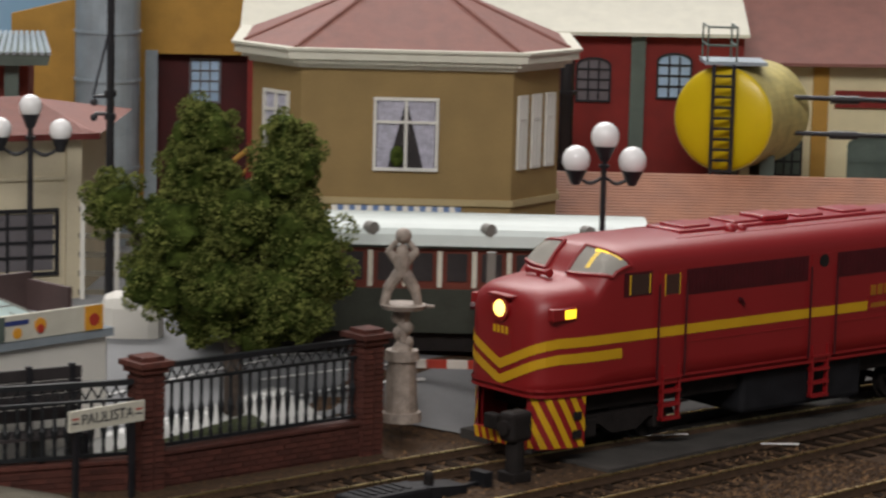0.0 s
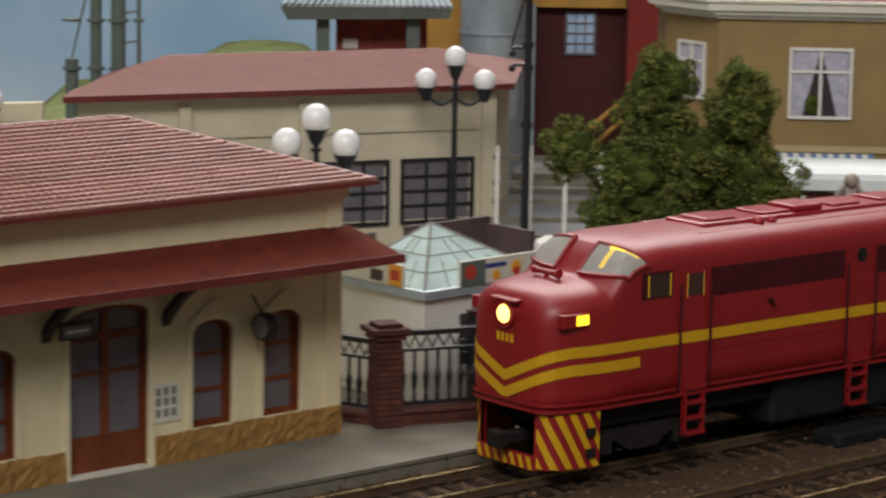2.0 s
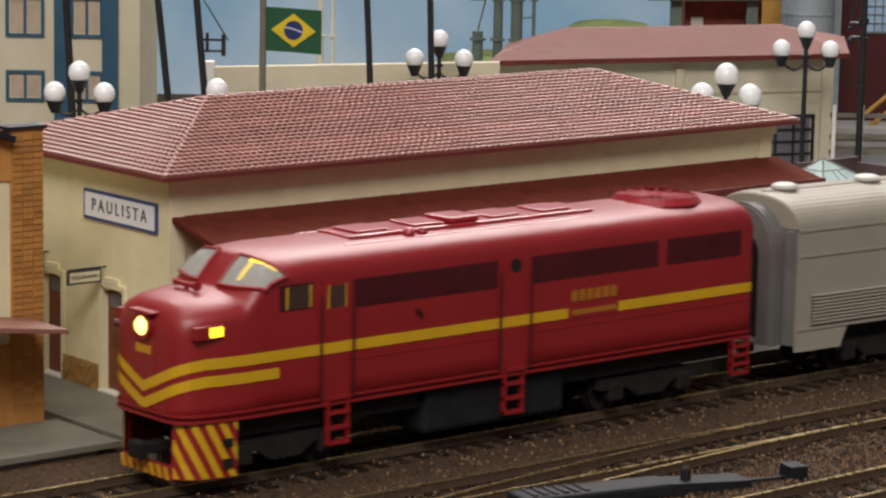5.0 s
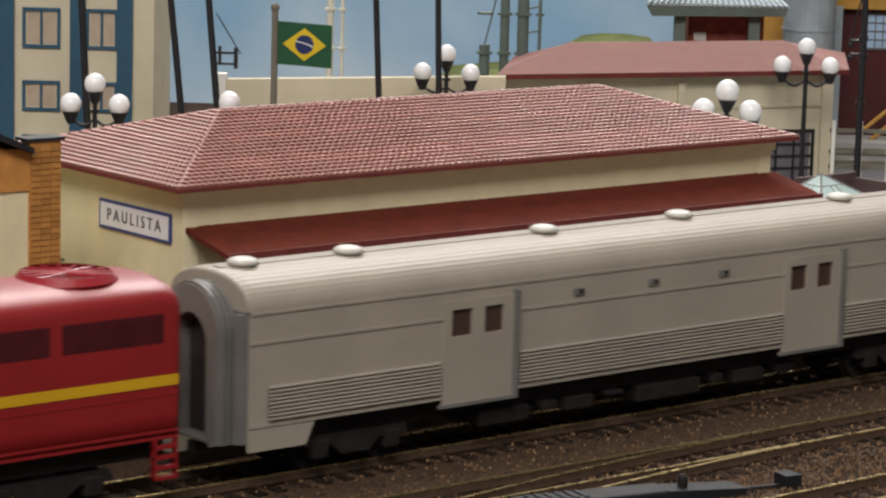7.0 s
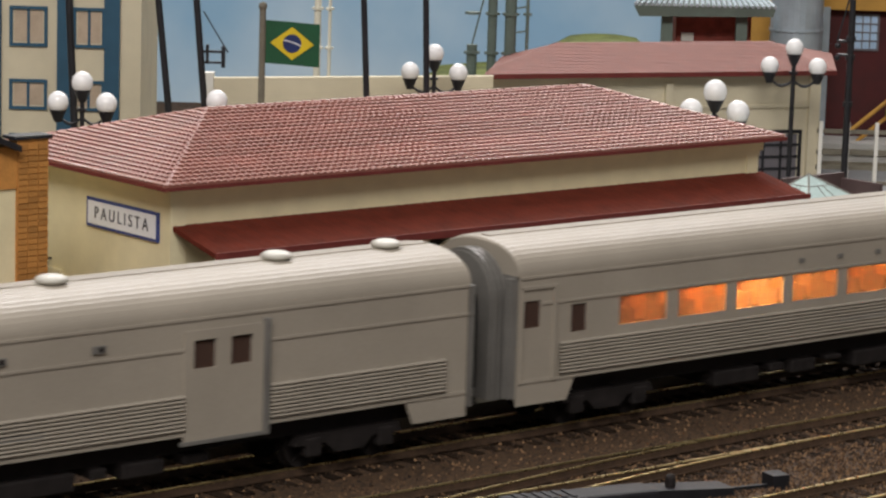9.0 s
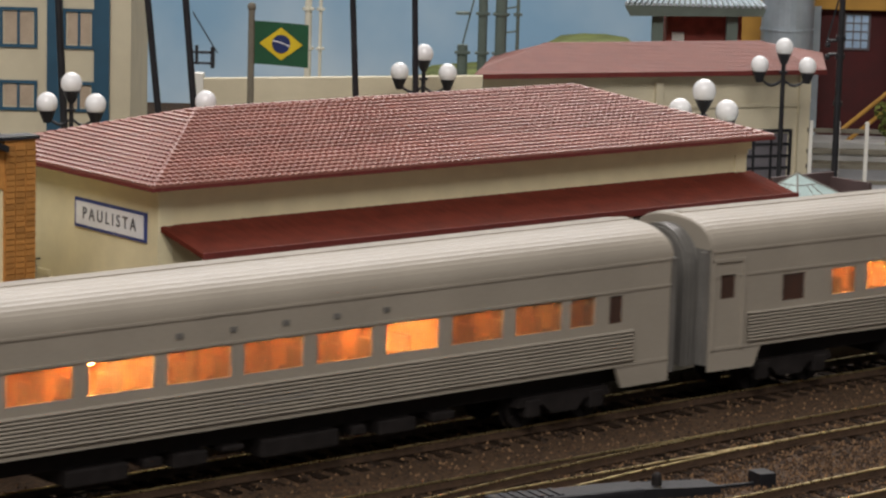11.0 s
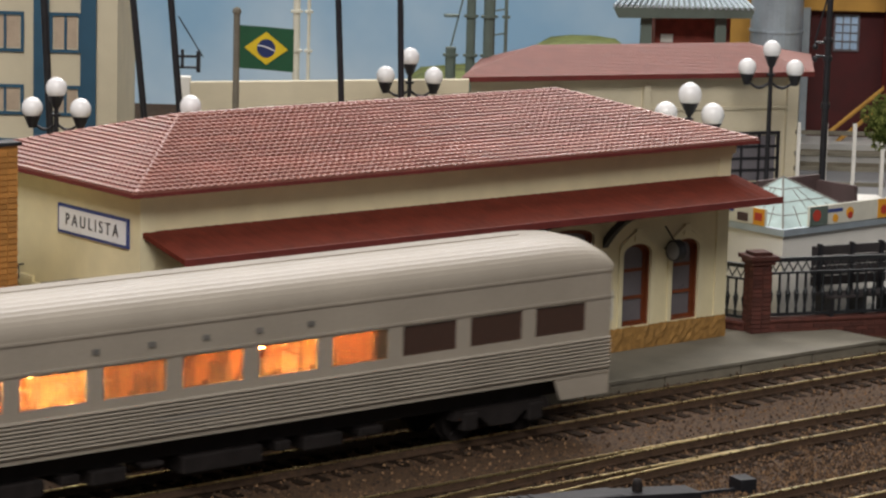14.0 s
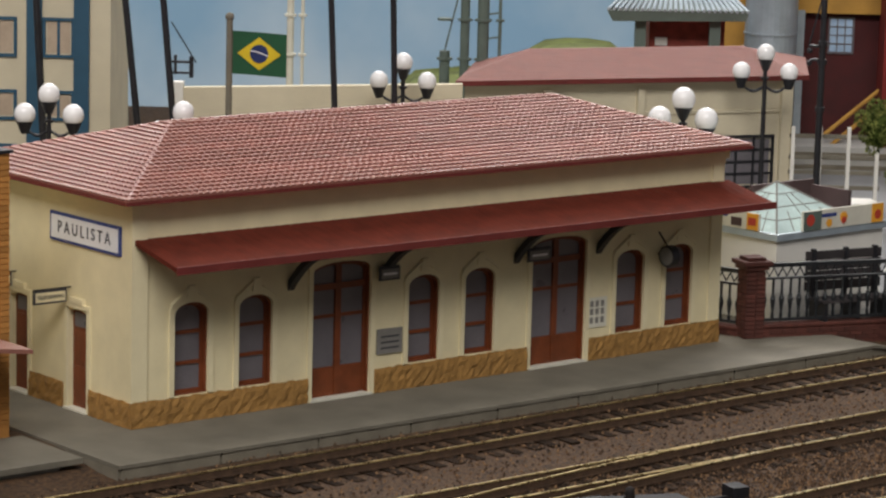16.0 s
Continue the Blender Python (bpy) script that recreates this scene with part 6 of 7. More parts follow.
def make_tank():
    t = thing("storage_tank", 48.81, 2.62, 0, FACING, "bright yellow round storage tank with black ladder", "tank")
    ax = Vector((0.55, 1.0, 0)).normalized()
    c = Vector((0, 0, 6.05))
    bm = bmesh.new()
    tube(bm, c + ax * 0.16, c + ax * 3.0, 1.46, 1.46, 48)
    part("barrel", bm, TANK_SIDE, t, "weathered cream tank barrel", smooth=False)
    bm = bmesh.new()
    bmesh.ops.create_uvsphere(bm, u_segments=40, v_segments=20, radius=1.46, matrix=Matrix.Translation(c + ax * 0.2) @ ax.to_track_quat("Z", "Y").to_matrix().to_4x4() @ Matrix.Diagonal((1, 1, 0.22, 1)))
    part("end_cap", bm, YELLOW, t, "bright yellow domed end", smooth=True)
    bm = bmesh.new()
    f = Vector((-0.15, -0.62, 0))
    for s in (-0.3, 0.25):
        box(bm, s - 0.05, s + 0.05, -0.5, -0.38, 4.2, 7.6)
    for i in range(11):
        box(bm, -0.3, 0.25, -0.48, -0.40, 4.35 + i * 0.29, 4.42 + i * 0.29)
    part("ladder", bm, IRON, t, "black iron ladder")
    bm = bmesh.new()
    box(bm, -0.5, 1.2, -0.2, 1.4, 7.56, 7.66)
    part("platform", bm, STEEL, t)
    bm = bmesh.new()
    for x, y in ((-0.45, -0.15), (0.35, -0.15), (-0.45, 1.2), (0.35, 1.2)):
        tube(bm, (x, y, 7.6), (x, y, 8.6), 0.03, 0.03, 6)
    for z in (8.1, 8.6):
        for a, b in (((-0.45, -0.15), (0.35, -0.15)), ((-0.45, -0.15), (-0.45, 1.2)), ((0.35, -0.15), (0.35, 1.2))):
            tube(bm, (*a, z), (*b, z), 0.03, 0.03, 6)
    part("railing", bm, GREENGREY, t)
    bm = bmesh.new()
    for z in (6.6, 5.6):
        tube(bm, (1.7, 1.2, z), (8, 1.4, z - 0.1), 0.07, 0.07, 8)
        tube(bm, (3.2, 1.2, z - 0.04), (4.0, 1.25, z - 0.05), 0.12, 0.12, 8)
    part("pipe", bm, IRON, t, "black filling pipes")
    bm = bmesh.new()
    for x in (0.4, 1.4):
        box(bm, x - 0.2, x + 0.2, 0.5, 2.8, 0.5, 5.0)
    part("cradle", bm, GREENGREY, t)


make_tank()


def make_low_roof():
    b = facade("depot_shed", 41.96, 2.86, "long low shed with terracotta tile roof", "shed")
    one("wall", CREAM, b, (-0.2, 9.8, -1.9, 2.0, -0.6, 3.7))
    bm = bmesh.new()
    sheet(bm, (-1.5, -2.4, 3.72), (10, -2.4, 3.78), (10, 0, 5.1), (-0.9, 0, 5.08))
    sheet(bm, (10, 2.4, 3.72), (-1.5, 2.4, 3.72), (-0.9, 0, 5.08), (10, 0, 5.1))
    sheet(bm, (-1.5, 2.4, 3.72), (-1.5, -2.4, 3.72), (-0.9, 0, 5.08))
    roof = part("roof", bm, TERRACOTTA, b, "terracotta tile roof")
    tile_rows(roof, -1.5, 10.0, -2.4, 0, 3.73, 5.09, 0.3, 22, TERRACOTTA)
    one("eave", CORNICE, b, (-1.5, 10, -2.46, -2.40, 3.62, 3.76))
    one("white_gutter_box", WHITE, b, (3.4, 6.2, -2.9, -2.5, 3.7, 3.9))
    resized(b, 1.05, -0.15, 0.0)


make_low_roof()


def make_tram():
    t = facade("tram", 35.54, 2.74, "dark red and green tram with white roof at the street", "tram")
    x0, x1 = -3.5, 7.6
    bm = bmesh.new()
    n = 12
    prev = None
    for i in range(n + 1):
        a = math.pi * i / n
        cur = [bm.verts.new((x, 1.2 - 1.35 * math.cos(a), 3.45 + 0.62 * math.sin(a) ** 0.6)) for x in (x0 - 0.2, x1 + 0.2)]
        if prev:
            bm.faces.new((prev[0], prev[1], cur[1], cur[0]))
        prev = cur
    part("roof", bm, TRAM_ROOF, t, "pale green-white tram roof")
    for x in (-2.8, -1.0, 0.85, 3.75, 6.2):
        bm = bmesh.new()
        tube(bm, (x, 0.1, 3.86), (x + 0.15, -0.12, 3.86), 0.16, 0.16, 12)
        part("roof_ventilator", bm, SIGNGREY, t)
    one("body", TRAM_RED, t, (x0, x1, 0.02, 2.4, 2.35, 3.46))
    one("skirt", TRAM_GREEN, t, (x0, x1, -0.02, 2.44, 1.25, 2.35))
    one("eave", TRAM_GREEN, t, (x0, x1, -0.1, 2.5, 3.38, 3.48))
    one("wheel_guard", BLACK, t, (x0 + 0.8, x1 - 0.8, 0.2, 2.2, 0.75, 1.25))
    for x in (x0 + 1.6, x0 + 3.2, x1 - 3.2, x1 - 1.6):
        bm = bmesh.new()
        tube(bm, (x, 0.3, 0.46), (x, 2.1, 0.46), 0.58, 0.58, 18)
        part("wheel", bm, BLACK, t, "dark tram wheel")
    x = x0 + 0.3
    while x < x1 - 0.6:
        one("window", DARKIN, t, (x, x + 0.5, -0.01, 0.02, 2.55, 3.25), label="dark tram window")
        one("pillar", CORNICE, t, (x + 0.62, x + 0.74, -0.02, 0.02, 2.4, 3.3))
        x += 0.86
    resized(t, 0.945, 0.0, 0.28)


make_tram()


def make_statue():
    bm = bmesh.new()
    for z0, z1, r0, r1 in ((0, 0.22, 0.50, 0.47), (0.2, 1.5, 0.40, 0.33), (1.45, 1.68, 0.42, 0.38), (1.6, 1.85, 0.30, 0.16), (1.8, 2.7, 0.13, 0.15)):
        tube(bm, (0, 0, z0), (0, 0, z1), r0, r1, 12)
    for k in range(7):
        a = k * 1.9
        ball(bm, (0.14 * math.cos(a), 0.12 * math.sin(a), 1.85 + 0.12 * k), 0.13, 2, 1.2)
    tube(bm, (0, 0, 2.66), (0, 0, 2.76), 0.5, 0.55, 14)
    tube(bm, (-0.5, 0, 2.72), (0.72, 0, 2.72), 0.05, 0.04, 8)
    for side in (-1, 1):
        tube(bm, (side * 0.40 - 0.05, 0, 2.74), (side * 0.30 - 0.05, 0.02, 3.15), 0.10, 0.12, 8)
        tube(bm, (side * 0.32 - 0.05, 0.02, 3.10), (side * 0.06 - 0.05, 0, 3.5), 0.13, 0.15, 8)
        tube(bm, (side * 0.10 - 0.05, 0, 3.75), (side * 0.34 - 0.05, 0, 4.02), 0.12, 0.09, 8)
        tube(bm, (side * 0.32 - 0.05, 0, 4.0), (side * 0.10 - 0.05, 0, 4.28), 0.08, 0.06, 8)
    tube(bm, (-0.05, 0, 3.42), (-0.05, 0, 3.92), 0.16, 0.22, 10)
    ball(bm, (-0.05, 0, 3.98), 0.16, 2, 1.3)
    ball(bm, (-0.03, 0, 4.36), 0.19, 3)
    s = part("statue", bm, BRONZE, at=pose(33.85 * CM, -1.75 * CM, 0.0, 0, 0, FACING))
    tagged(s, "grey stone statue on a slender round pedestal", "statue")


make_statue()


def make_tree(x, y, lobes, seed, words):
    """A sponge-foliage model tree: trunk with limbs and a crown of many small clumps."""
    g = ground_height(x, y)
    t = thing("tree", x, y, 0, FACING, words, "tree")
    rnd = random.Random(seed)
    bm = bmesh.new()
    tube(bm, (0.1, 0, g - 0.75), (0, 0, 2.4), 0.26, 0.2, 10)
    for cx, cy, cz, r in lobes:
        tube(bm, (0, 0, 2.0), (cx, cy, cz - r * 0.2), 0.14, 0.05, 7)
    part("trunk", bm, BARK, t, "brown trunk with limbs")
    clumps = []
    for cx, cy, cz, r in lobes:
        clumps.append((Vector((cx, cy, cz)), r * 0.76))
        for _ in range(int(16 * r + 6)):
            v = Vector((rnd.gauss(0, 1), rnd.gauss(0, 1), rnd.gauss(0, 1))).normalized()
            clumps.append((Vector((cx, cy, cz)) + v * r * rnd.uniform(0.66, 0.95), r * rnd.uniform(0.20, 0.38)))
    # core painted in the shade-dark green so gaps in the crown look deep
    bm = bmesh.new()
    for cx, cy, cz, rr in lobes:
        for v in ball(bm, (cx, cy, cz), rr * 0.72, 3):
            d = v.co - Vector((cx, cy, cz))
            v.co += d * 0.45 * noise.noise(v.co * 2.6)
    part("inner_crown", bm, LEAF_SHADED, t, "dense inner foliage with crown shade in its dark green")
    # shade-dark leaves are mixed at random among the lighter ones
    for mat, share in ((LEAF, 0.68), (LEAF_SHADED, 0.32)):
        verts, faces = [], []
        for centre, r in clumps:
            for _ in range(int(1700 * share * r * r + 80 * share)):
                v = Vector((rnd.gauss(0, 1), rnd.gauss(0, 1), rnd.gauss(0, 1))).normalized()
                p = centre + v * r * rnd.uniform(0.75, 1.08)
                s = rnd.uniform(0.02, 0.048)
                b = len(verts)
                ax1 = Vector((rnd.gauss(0, 1), rnd.gauss(0, 1), rnd.gauss(0, 1))).normalized()
                ax2 = ax1.orthogonal().normalized()
                ax3 = ax1.cross(ax2)
                verts += [tuple((p + ax1 * s) * CM), tuple((p - ax1 * s) * CM), tuple((p + ax2 * s) * CM), tuple((p - ax2 * s) * CM), tuple((p + ax3 * s * 0.5) * CM), tuple((p - ax3 * s * 0.5) * CM)]
                for i in (0, 1):
                    for j, m in ((2, 4), (4, 3), (3, 5), (5, 2)):
                        faces.append((b + i, b + j, b + m))
        me = bpy.data.meshes.new("crown")
        me.from_pydata(verts, [], faces)
        me.materials.append(mat)
        ob = new("crown", me)
        ob.parent = t
        ob["label"] = "clumped green foliage"
    return resized(t, 0.965, -0.38, 0.05)


make_tree(31.4, 0.7, [(-0.72, 0, 6.9, 0.85), (-0.82, 0.1, 6.0, 0.95), (1.2, 0.1, 6.85, 0.6), (1.2, 0.1, 6.0, 0.95), (-2.75, 0.2, 5.1, 0.75), (-1.2, -0.2, 4.6, 1.15), (0.2, 0.1, 4.9, 1.2), (1.5, -0.1, 4.4, 1.15), (-1.7, -0.3, 3.4, 0.85), (-0.4, -0.4, 3.3, 1.1), (1.2, -0.3, 3.0, 1.15), (2.1, 0, 3.7, 0.75), (-0.8, 0.3, 2.6, 0.8), (0.6, 0.2, 2.3, 0.8)], 3, "dense green sponge-foliage model tree by the fence")


def make_west_town():
    b = facade("ochre_hall", 39.26, 15.24, "ochre gabled hall with dark red doorway", "building")
    bm = bmesh.new()
    prism(bm, [(-4.2, 0), (0.0, 0), (0.0, 7.5), (4.0, 7.5), (4.0, 0), (7.5, 0), (7.5, 7.6), (3.0, 10.4), (-4.2, 8.6)], 0, 0.4)
    part("front_wall", bm, OCHRE, b, "ochre gable wall")
    one("side_wall", OCHRE, b, (-4.2, 7.5, 0.45, 8, 0, 7.5))
    one("doorway", DEEP_RED, b, (0.0, 4.0, 0.40, 0.44, 0.3, 7.5), label="dark red doorway")
    one("door_post", STEEL, b, (-0.25, 0.12, -0.1, 0, 0.3, 7.6))
    framed_window(b, 1.1, 1.95, 6.05, 7.3, 0.40, GREYPANE, SKYPANE, 3, 4, 0.05)
    bm = bmesh.new()
    tube(bm, (0.8, -1.5, 3.2), (3.4, -0.4, 5.2), 0.08, 0.08, 8)
    tube(bm, (0.8, -1.5, 2.6), (3.4, -0.4, 4.6), 0.08, 0.08, 8)
    part("stair_rail", bm, OCHRE, b, "ochre stair rail")
    one("loading_dock", PAVING, b, (-1.5, 6, -2.4, -0.1, 0.3, 2.9), label="pale loading dock")
    for i in range(5):
        one("dock_board", CONCRETE_SIDE, b, (-1.5, 6, -2.5 - 0.06 * i, -2.4, 2.5 - 0.45 * i, 2.7 - 0.45 * i))
    p = thing("steel_silo", 37.10, 14.68, 0, FACING, "tall galvanised steel chimney pipe with ring bands", "silo")
    bm = bmesh.new()
    tube(bm, (0, 0, 0.4), (0, 0, 11.5), 0.95, 0.94, 28)
    part("shell", bm, STEEL, p)
    for z in (2.6, 4.3, 6.85, 8.25, 10):
        bm = bmesh.new()
        tube(bm, (0, 0, z), (0, 0, z + 0.08), 0.985, 0.985, 28)
        part("band", bm, STEEL, p)
    s = facade("canopy_shed", 31.06, 14.67, "red brick shed under a corrugated canopy roof", "shed")
    one("brick_body", REDBRICK, s, (0.0, 2.6, 0, 2.4, 0, 7.8), label="red brick wall")
    one("white_notice", WHITE, s, (0.2, 0.62, -0.05, 0, 6.72, 7.0))
    for x in (-0.55, 2.0):
        one("post", GREENGREY, s, (x, x + 0.38, -0.85, -0.5, 0, 7.85))
    bm = bmesh.new()
    sheet(bm, (-1.55, -1.3, 7.98), (3.3, -1.3, 8.08), (2.9, 1.5, 8.35), (-0.8, 1.5, 8.35))
    sheet(bm, (-1.35, -1.25, 7.62), (3.2, -1.25, 7.72), (3.3, -1.3, 8.08), (-1.55, -1.3, 7.98))
    part("roof", bm, GREENGREY, s)
    bm = bmesh.new()
    for i in range(26):
        x = -1.5 + 4.75 * i / 25
        tube(bm, (x, -1.35, 8.05), (-0.8 + 3.7 * i / 25, 1.5, 8.40), 0.06, 0.06, 6)
    part("corrugation", bm, STEEL, s, "grey corrugated roof sheet")
    h = facade("painted_block", 8.47, 20.15, "cream tower block with blue columns and windows", "building")
    one("wall", PALE, h, (-6, 3.43, 0, 5, 0, 12))
    for x0, x1 in ((-1.4, -0.9), (0.84, 1.31), (2.30, 2.78)):
        one("column", BLUE, h, (x0, x1, -0.16, 0, 0, 12))
    for z0, z1 in ((8.9, 9.9), (6.92, 7.97), (4.95, 5.7), (3.0, 4.0)):
        for x0, x1 in ((-0.55, 0.43), (1.42, 2.22)):
            framed_window(h, x0, x1, z0, z1, 0, BLUE, TANPANE, 2, 1, 0.10, "blue framed window")
    w = facade("boundary_wall", 13.01, 16.56, "long low cream wall behind the station", "wall")
    bm = bmesh.new()
    prism(bm, [(-0.1, 0), (8.6, 0), (8.6, 6.30), (-0.1, 5.98)], 0, 0.4)
    part("wall_body", bm, PALE, w)
    one("gate_post", WHITE, w, (-0.42, -0.1, -0.1, 0.4, 0, 6.15))


make_west_town()


def make_flag():
    f = thing("flag", 12.53, 13.54, 0, FACING, "green flag with yellow diamond and blue disc on a pole", "flag")
    bm = bmesh.new()
    tube(bm, (-0.05, 0, 0.2), (-0.05, 0, 8.4), 0.11, 0.10, 10)
    ball(bm, (-0.05, 0, 8.45), 0.14, 2)
    part("flagpole", bm, CONCRETE, f, "grey flagpole")
    def wave(u):
        return 0.06 * math.sin(u * 2.2)
    def cloth(name, pts, y, mat, label):
        bm = bmesh.new()
        outline = [bm.verts.new((u, wave(u) + y, z)) for u, z in pts]
        bm.faces.new(outline)
        bmesh.ops.triangulate(bm, faces=bm.faces)
        part(name, bm, mat, f, label)
    bm = bmesh.new()
    n = 10
    for side in (0.0, 0.02):
        g = [[bm.verts.new((0.02 + 1.66 * i / n, wave(0.02 + 1.66 * i / n) + side, 6.74 + 1.30 * j - 0.09 * i / n)) for j in (0, 1)] for i in range(n + 1)]
        for i in range(n):
            bm.faces.new((g[i][0], g[i + 1][0], g[i + 1][1], g[i][1]))
    part("cloth", bm, FLAG_GREEN, f, "green flag cloth")
    cz, cx = 7.35, 0.85
    bm = bmesh.new()
    d = [(cx - 0.66, cz + 0.02), (cx, cz - 0.5), (cx + 0.66, cz - 0.02), (cx, cz + 0.5)]
    for a, b in zip(d, d[1:] + d[:1]):
        sheet(bm, (cx, wave(cx) - 0.02, cz), (a[0], wave(a[0]) - 0.02, a[1]), (b[0], wave(b[0]) - 0.02, b[1]))
    part("diamond", bm, FLAG_YELLOW, f, "yellow diamond")
    bm = bmesh.new()
    tube(bm, (cx, wave(cx) - 0.05, cz), (cx, wave(cx) - 0.03, cz), 0.28, 0.28, 24)
    disc = part("disc", bm, FLAG_BLUE, f, "blue disc")
    bm = bmesh.new()
    pts = [(cx - 0.26 + 0.52 * i / 8, cz + 0.09 - 0.16 * (i / 8) ** 1.6) for i in range(9)]
    for (a, za), (b, zb) in zip(pts, pts[1:]):
        tube(bm, (a, wave(cx) - 0.055, za), (b, wave(cx) - 0.055, zb), 0.018, 0.018, 5)
    part("band", bm, SIGNWHITE, disc)


make_flag()


def make_poles():
    for u0, z0, u1, z1, r in ((0.22, 0.3, -0.25, 9.6, 0.10), (1.9, 0.3, 1.60, 9.6, 0.10), (-5.4, 0.3, -6.38, 9.6, 0.11), (-4.4, 0.3, -5.24, 9.6, 0.11), (-8.5, 0.3, -8.98, 9.6, 0.12)):
        p = thing("catenary_pole", 14.08, 10.28, 0, FACING, "thin black leaning line pole", "pole", "black line poles")
        bm = bmesh.new()
        tube(bm, (u0, 0, z0), (u1, 0, z1), r, r * 0.9, 10)
        part("shaft", bm, IRON, p)
        if u0 == -4.4:
            bm = bmesh.new()
            box(bm, -5.08, -4.3, -0.05, 0.05, 7.18, 7.25)
            box(bm, -5.05, -4.3, -0.05, 0.05, 6.86, 6.92)
            box(bm, -4.40, -4.28, -0.05, 0.05, 6.75, 7.38)
            box(bm, -4.86, -4.77, -0.05, 0.05, 6.85, 7.42)
            tube(bm, (-4.95, 0, 8.4), (-4.2, 0, 7.2), 0.02, 0.02, 5)
            part("crossarm", bm, IRON, p)
    for u, z1, r in ((-0.1, 9.5, 0.16), (0.5, 9.5, 0.2), (1.05, 9.5, 0.06), (-0.75, 6.8, 0.18), (-5.85, 9.5, 0.12), (-5.45, 9.5, 0.06)):
        p = thing("far_mast", 23.25, 15.15, 0, FACING, "grey steel mast behind the station", "mast", "grey masts")
        bm = bmesh.new()
        tube(bm, (u, 0, 0.3), (u, 0, z1), r, r, 10)
        for z in (6.5, 7.8):
            tube(bm, (u, 0, z), (u, 0, z + 0.08), r + 0.08, r + 0.08, 8)
        part("shaft", bm, GREENGREY if u > -5 else CORNICE, p)
        if u == 1.05:
            bm = bmesh.new()
            for z in (7.2, 8.0):
                tube(bm, (0.5, 0, z), (1.05, 0, z + 0.1), 0.03, 0.03, 5)
            tube(bm, (-0.75, 0, 6.8), (-0.15, 0, 9.4), 0.03, 0.03, 5)
            part("strut", bm, GREENGREY, p)
    p = thing("signal_mast", 31.58, 7.04, 0, FACING, "tall black mast with small crossarms and stays", "mast")
    bm = bmesh.new()
    tube(bm, (0, 0, 0.8), (0, 0, 9.9), 0.12, 0.10, 10)
    for z in (7.35, 6.75, 5.2):
        tube(bm, (0, 0, z), (0, 0, z + 0.16), 0.16, 0.16, 10)
    part("shaft", bm, IRON, p)
    bm = bmesh.new()
    tube(bm, (-0.45, 0, 7.35), (0, 0, 7.35), 0.05, 0.05, 8)
    tube(bm, (-0.4, 0, 6.9), (0, 0, 6.9), 0.05, 0.05, 8)
    tube(bm, (-0.45, 0, 7.35), (-0.05, 0, 9.0), 0.03, 0.03, 6)
    ball(bm, (-0.42, 0, 7.2), 0.1, 2)
    ball(bm, (-0.42, 0, 6.8), 0.1, 2)
    part("crossarm", bm, IRON, p)


make_poles()


def make_white_rail():
    f = thing("white_railing", 32.2, 7.6, 0, FACING, "pale weathered timber railing beside the house", "fence")
    for x in (-0.9, 0.0, 0.95, 1.9):
        one("post", WHITE, f, (x, x + 0.12, -0.06, 0.06, 1.2, 4.6))
    for z in (2.0, 2.5, 3.0, 3.5, 4.2):
        one("rail", CONCRETE, f, (-0.95, 2.1, 0.06, 0.12, z, z + 0.14))
    v = thing("white_tank", 31.5, 5.74, 0, FACING, "white rounded tank standing by the street", "tank")
    bm = bmesh.new()
    box(bm, -0.8, 0.75, -0.5, 0.5, ground_height(31.5, 5.74) - 0.4, 2.45, 0.35)
    part("shell", bm, WHITE, v, smooth=False)


make_white_rail()


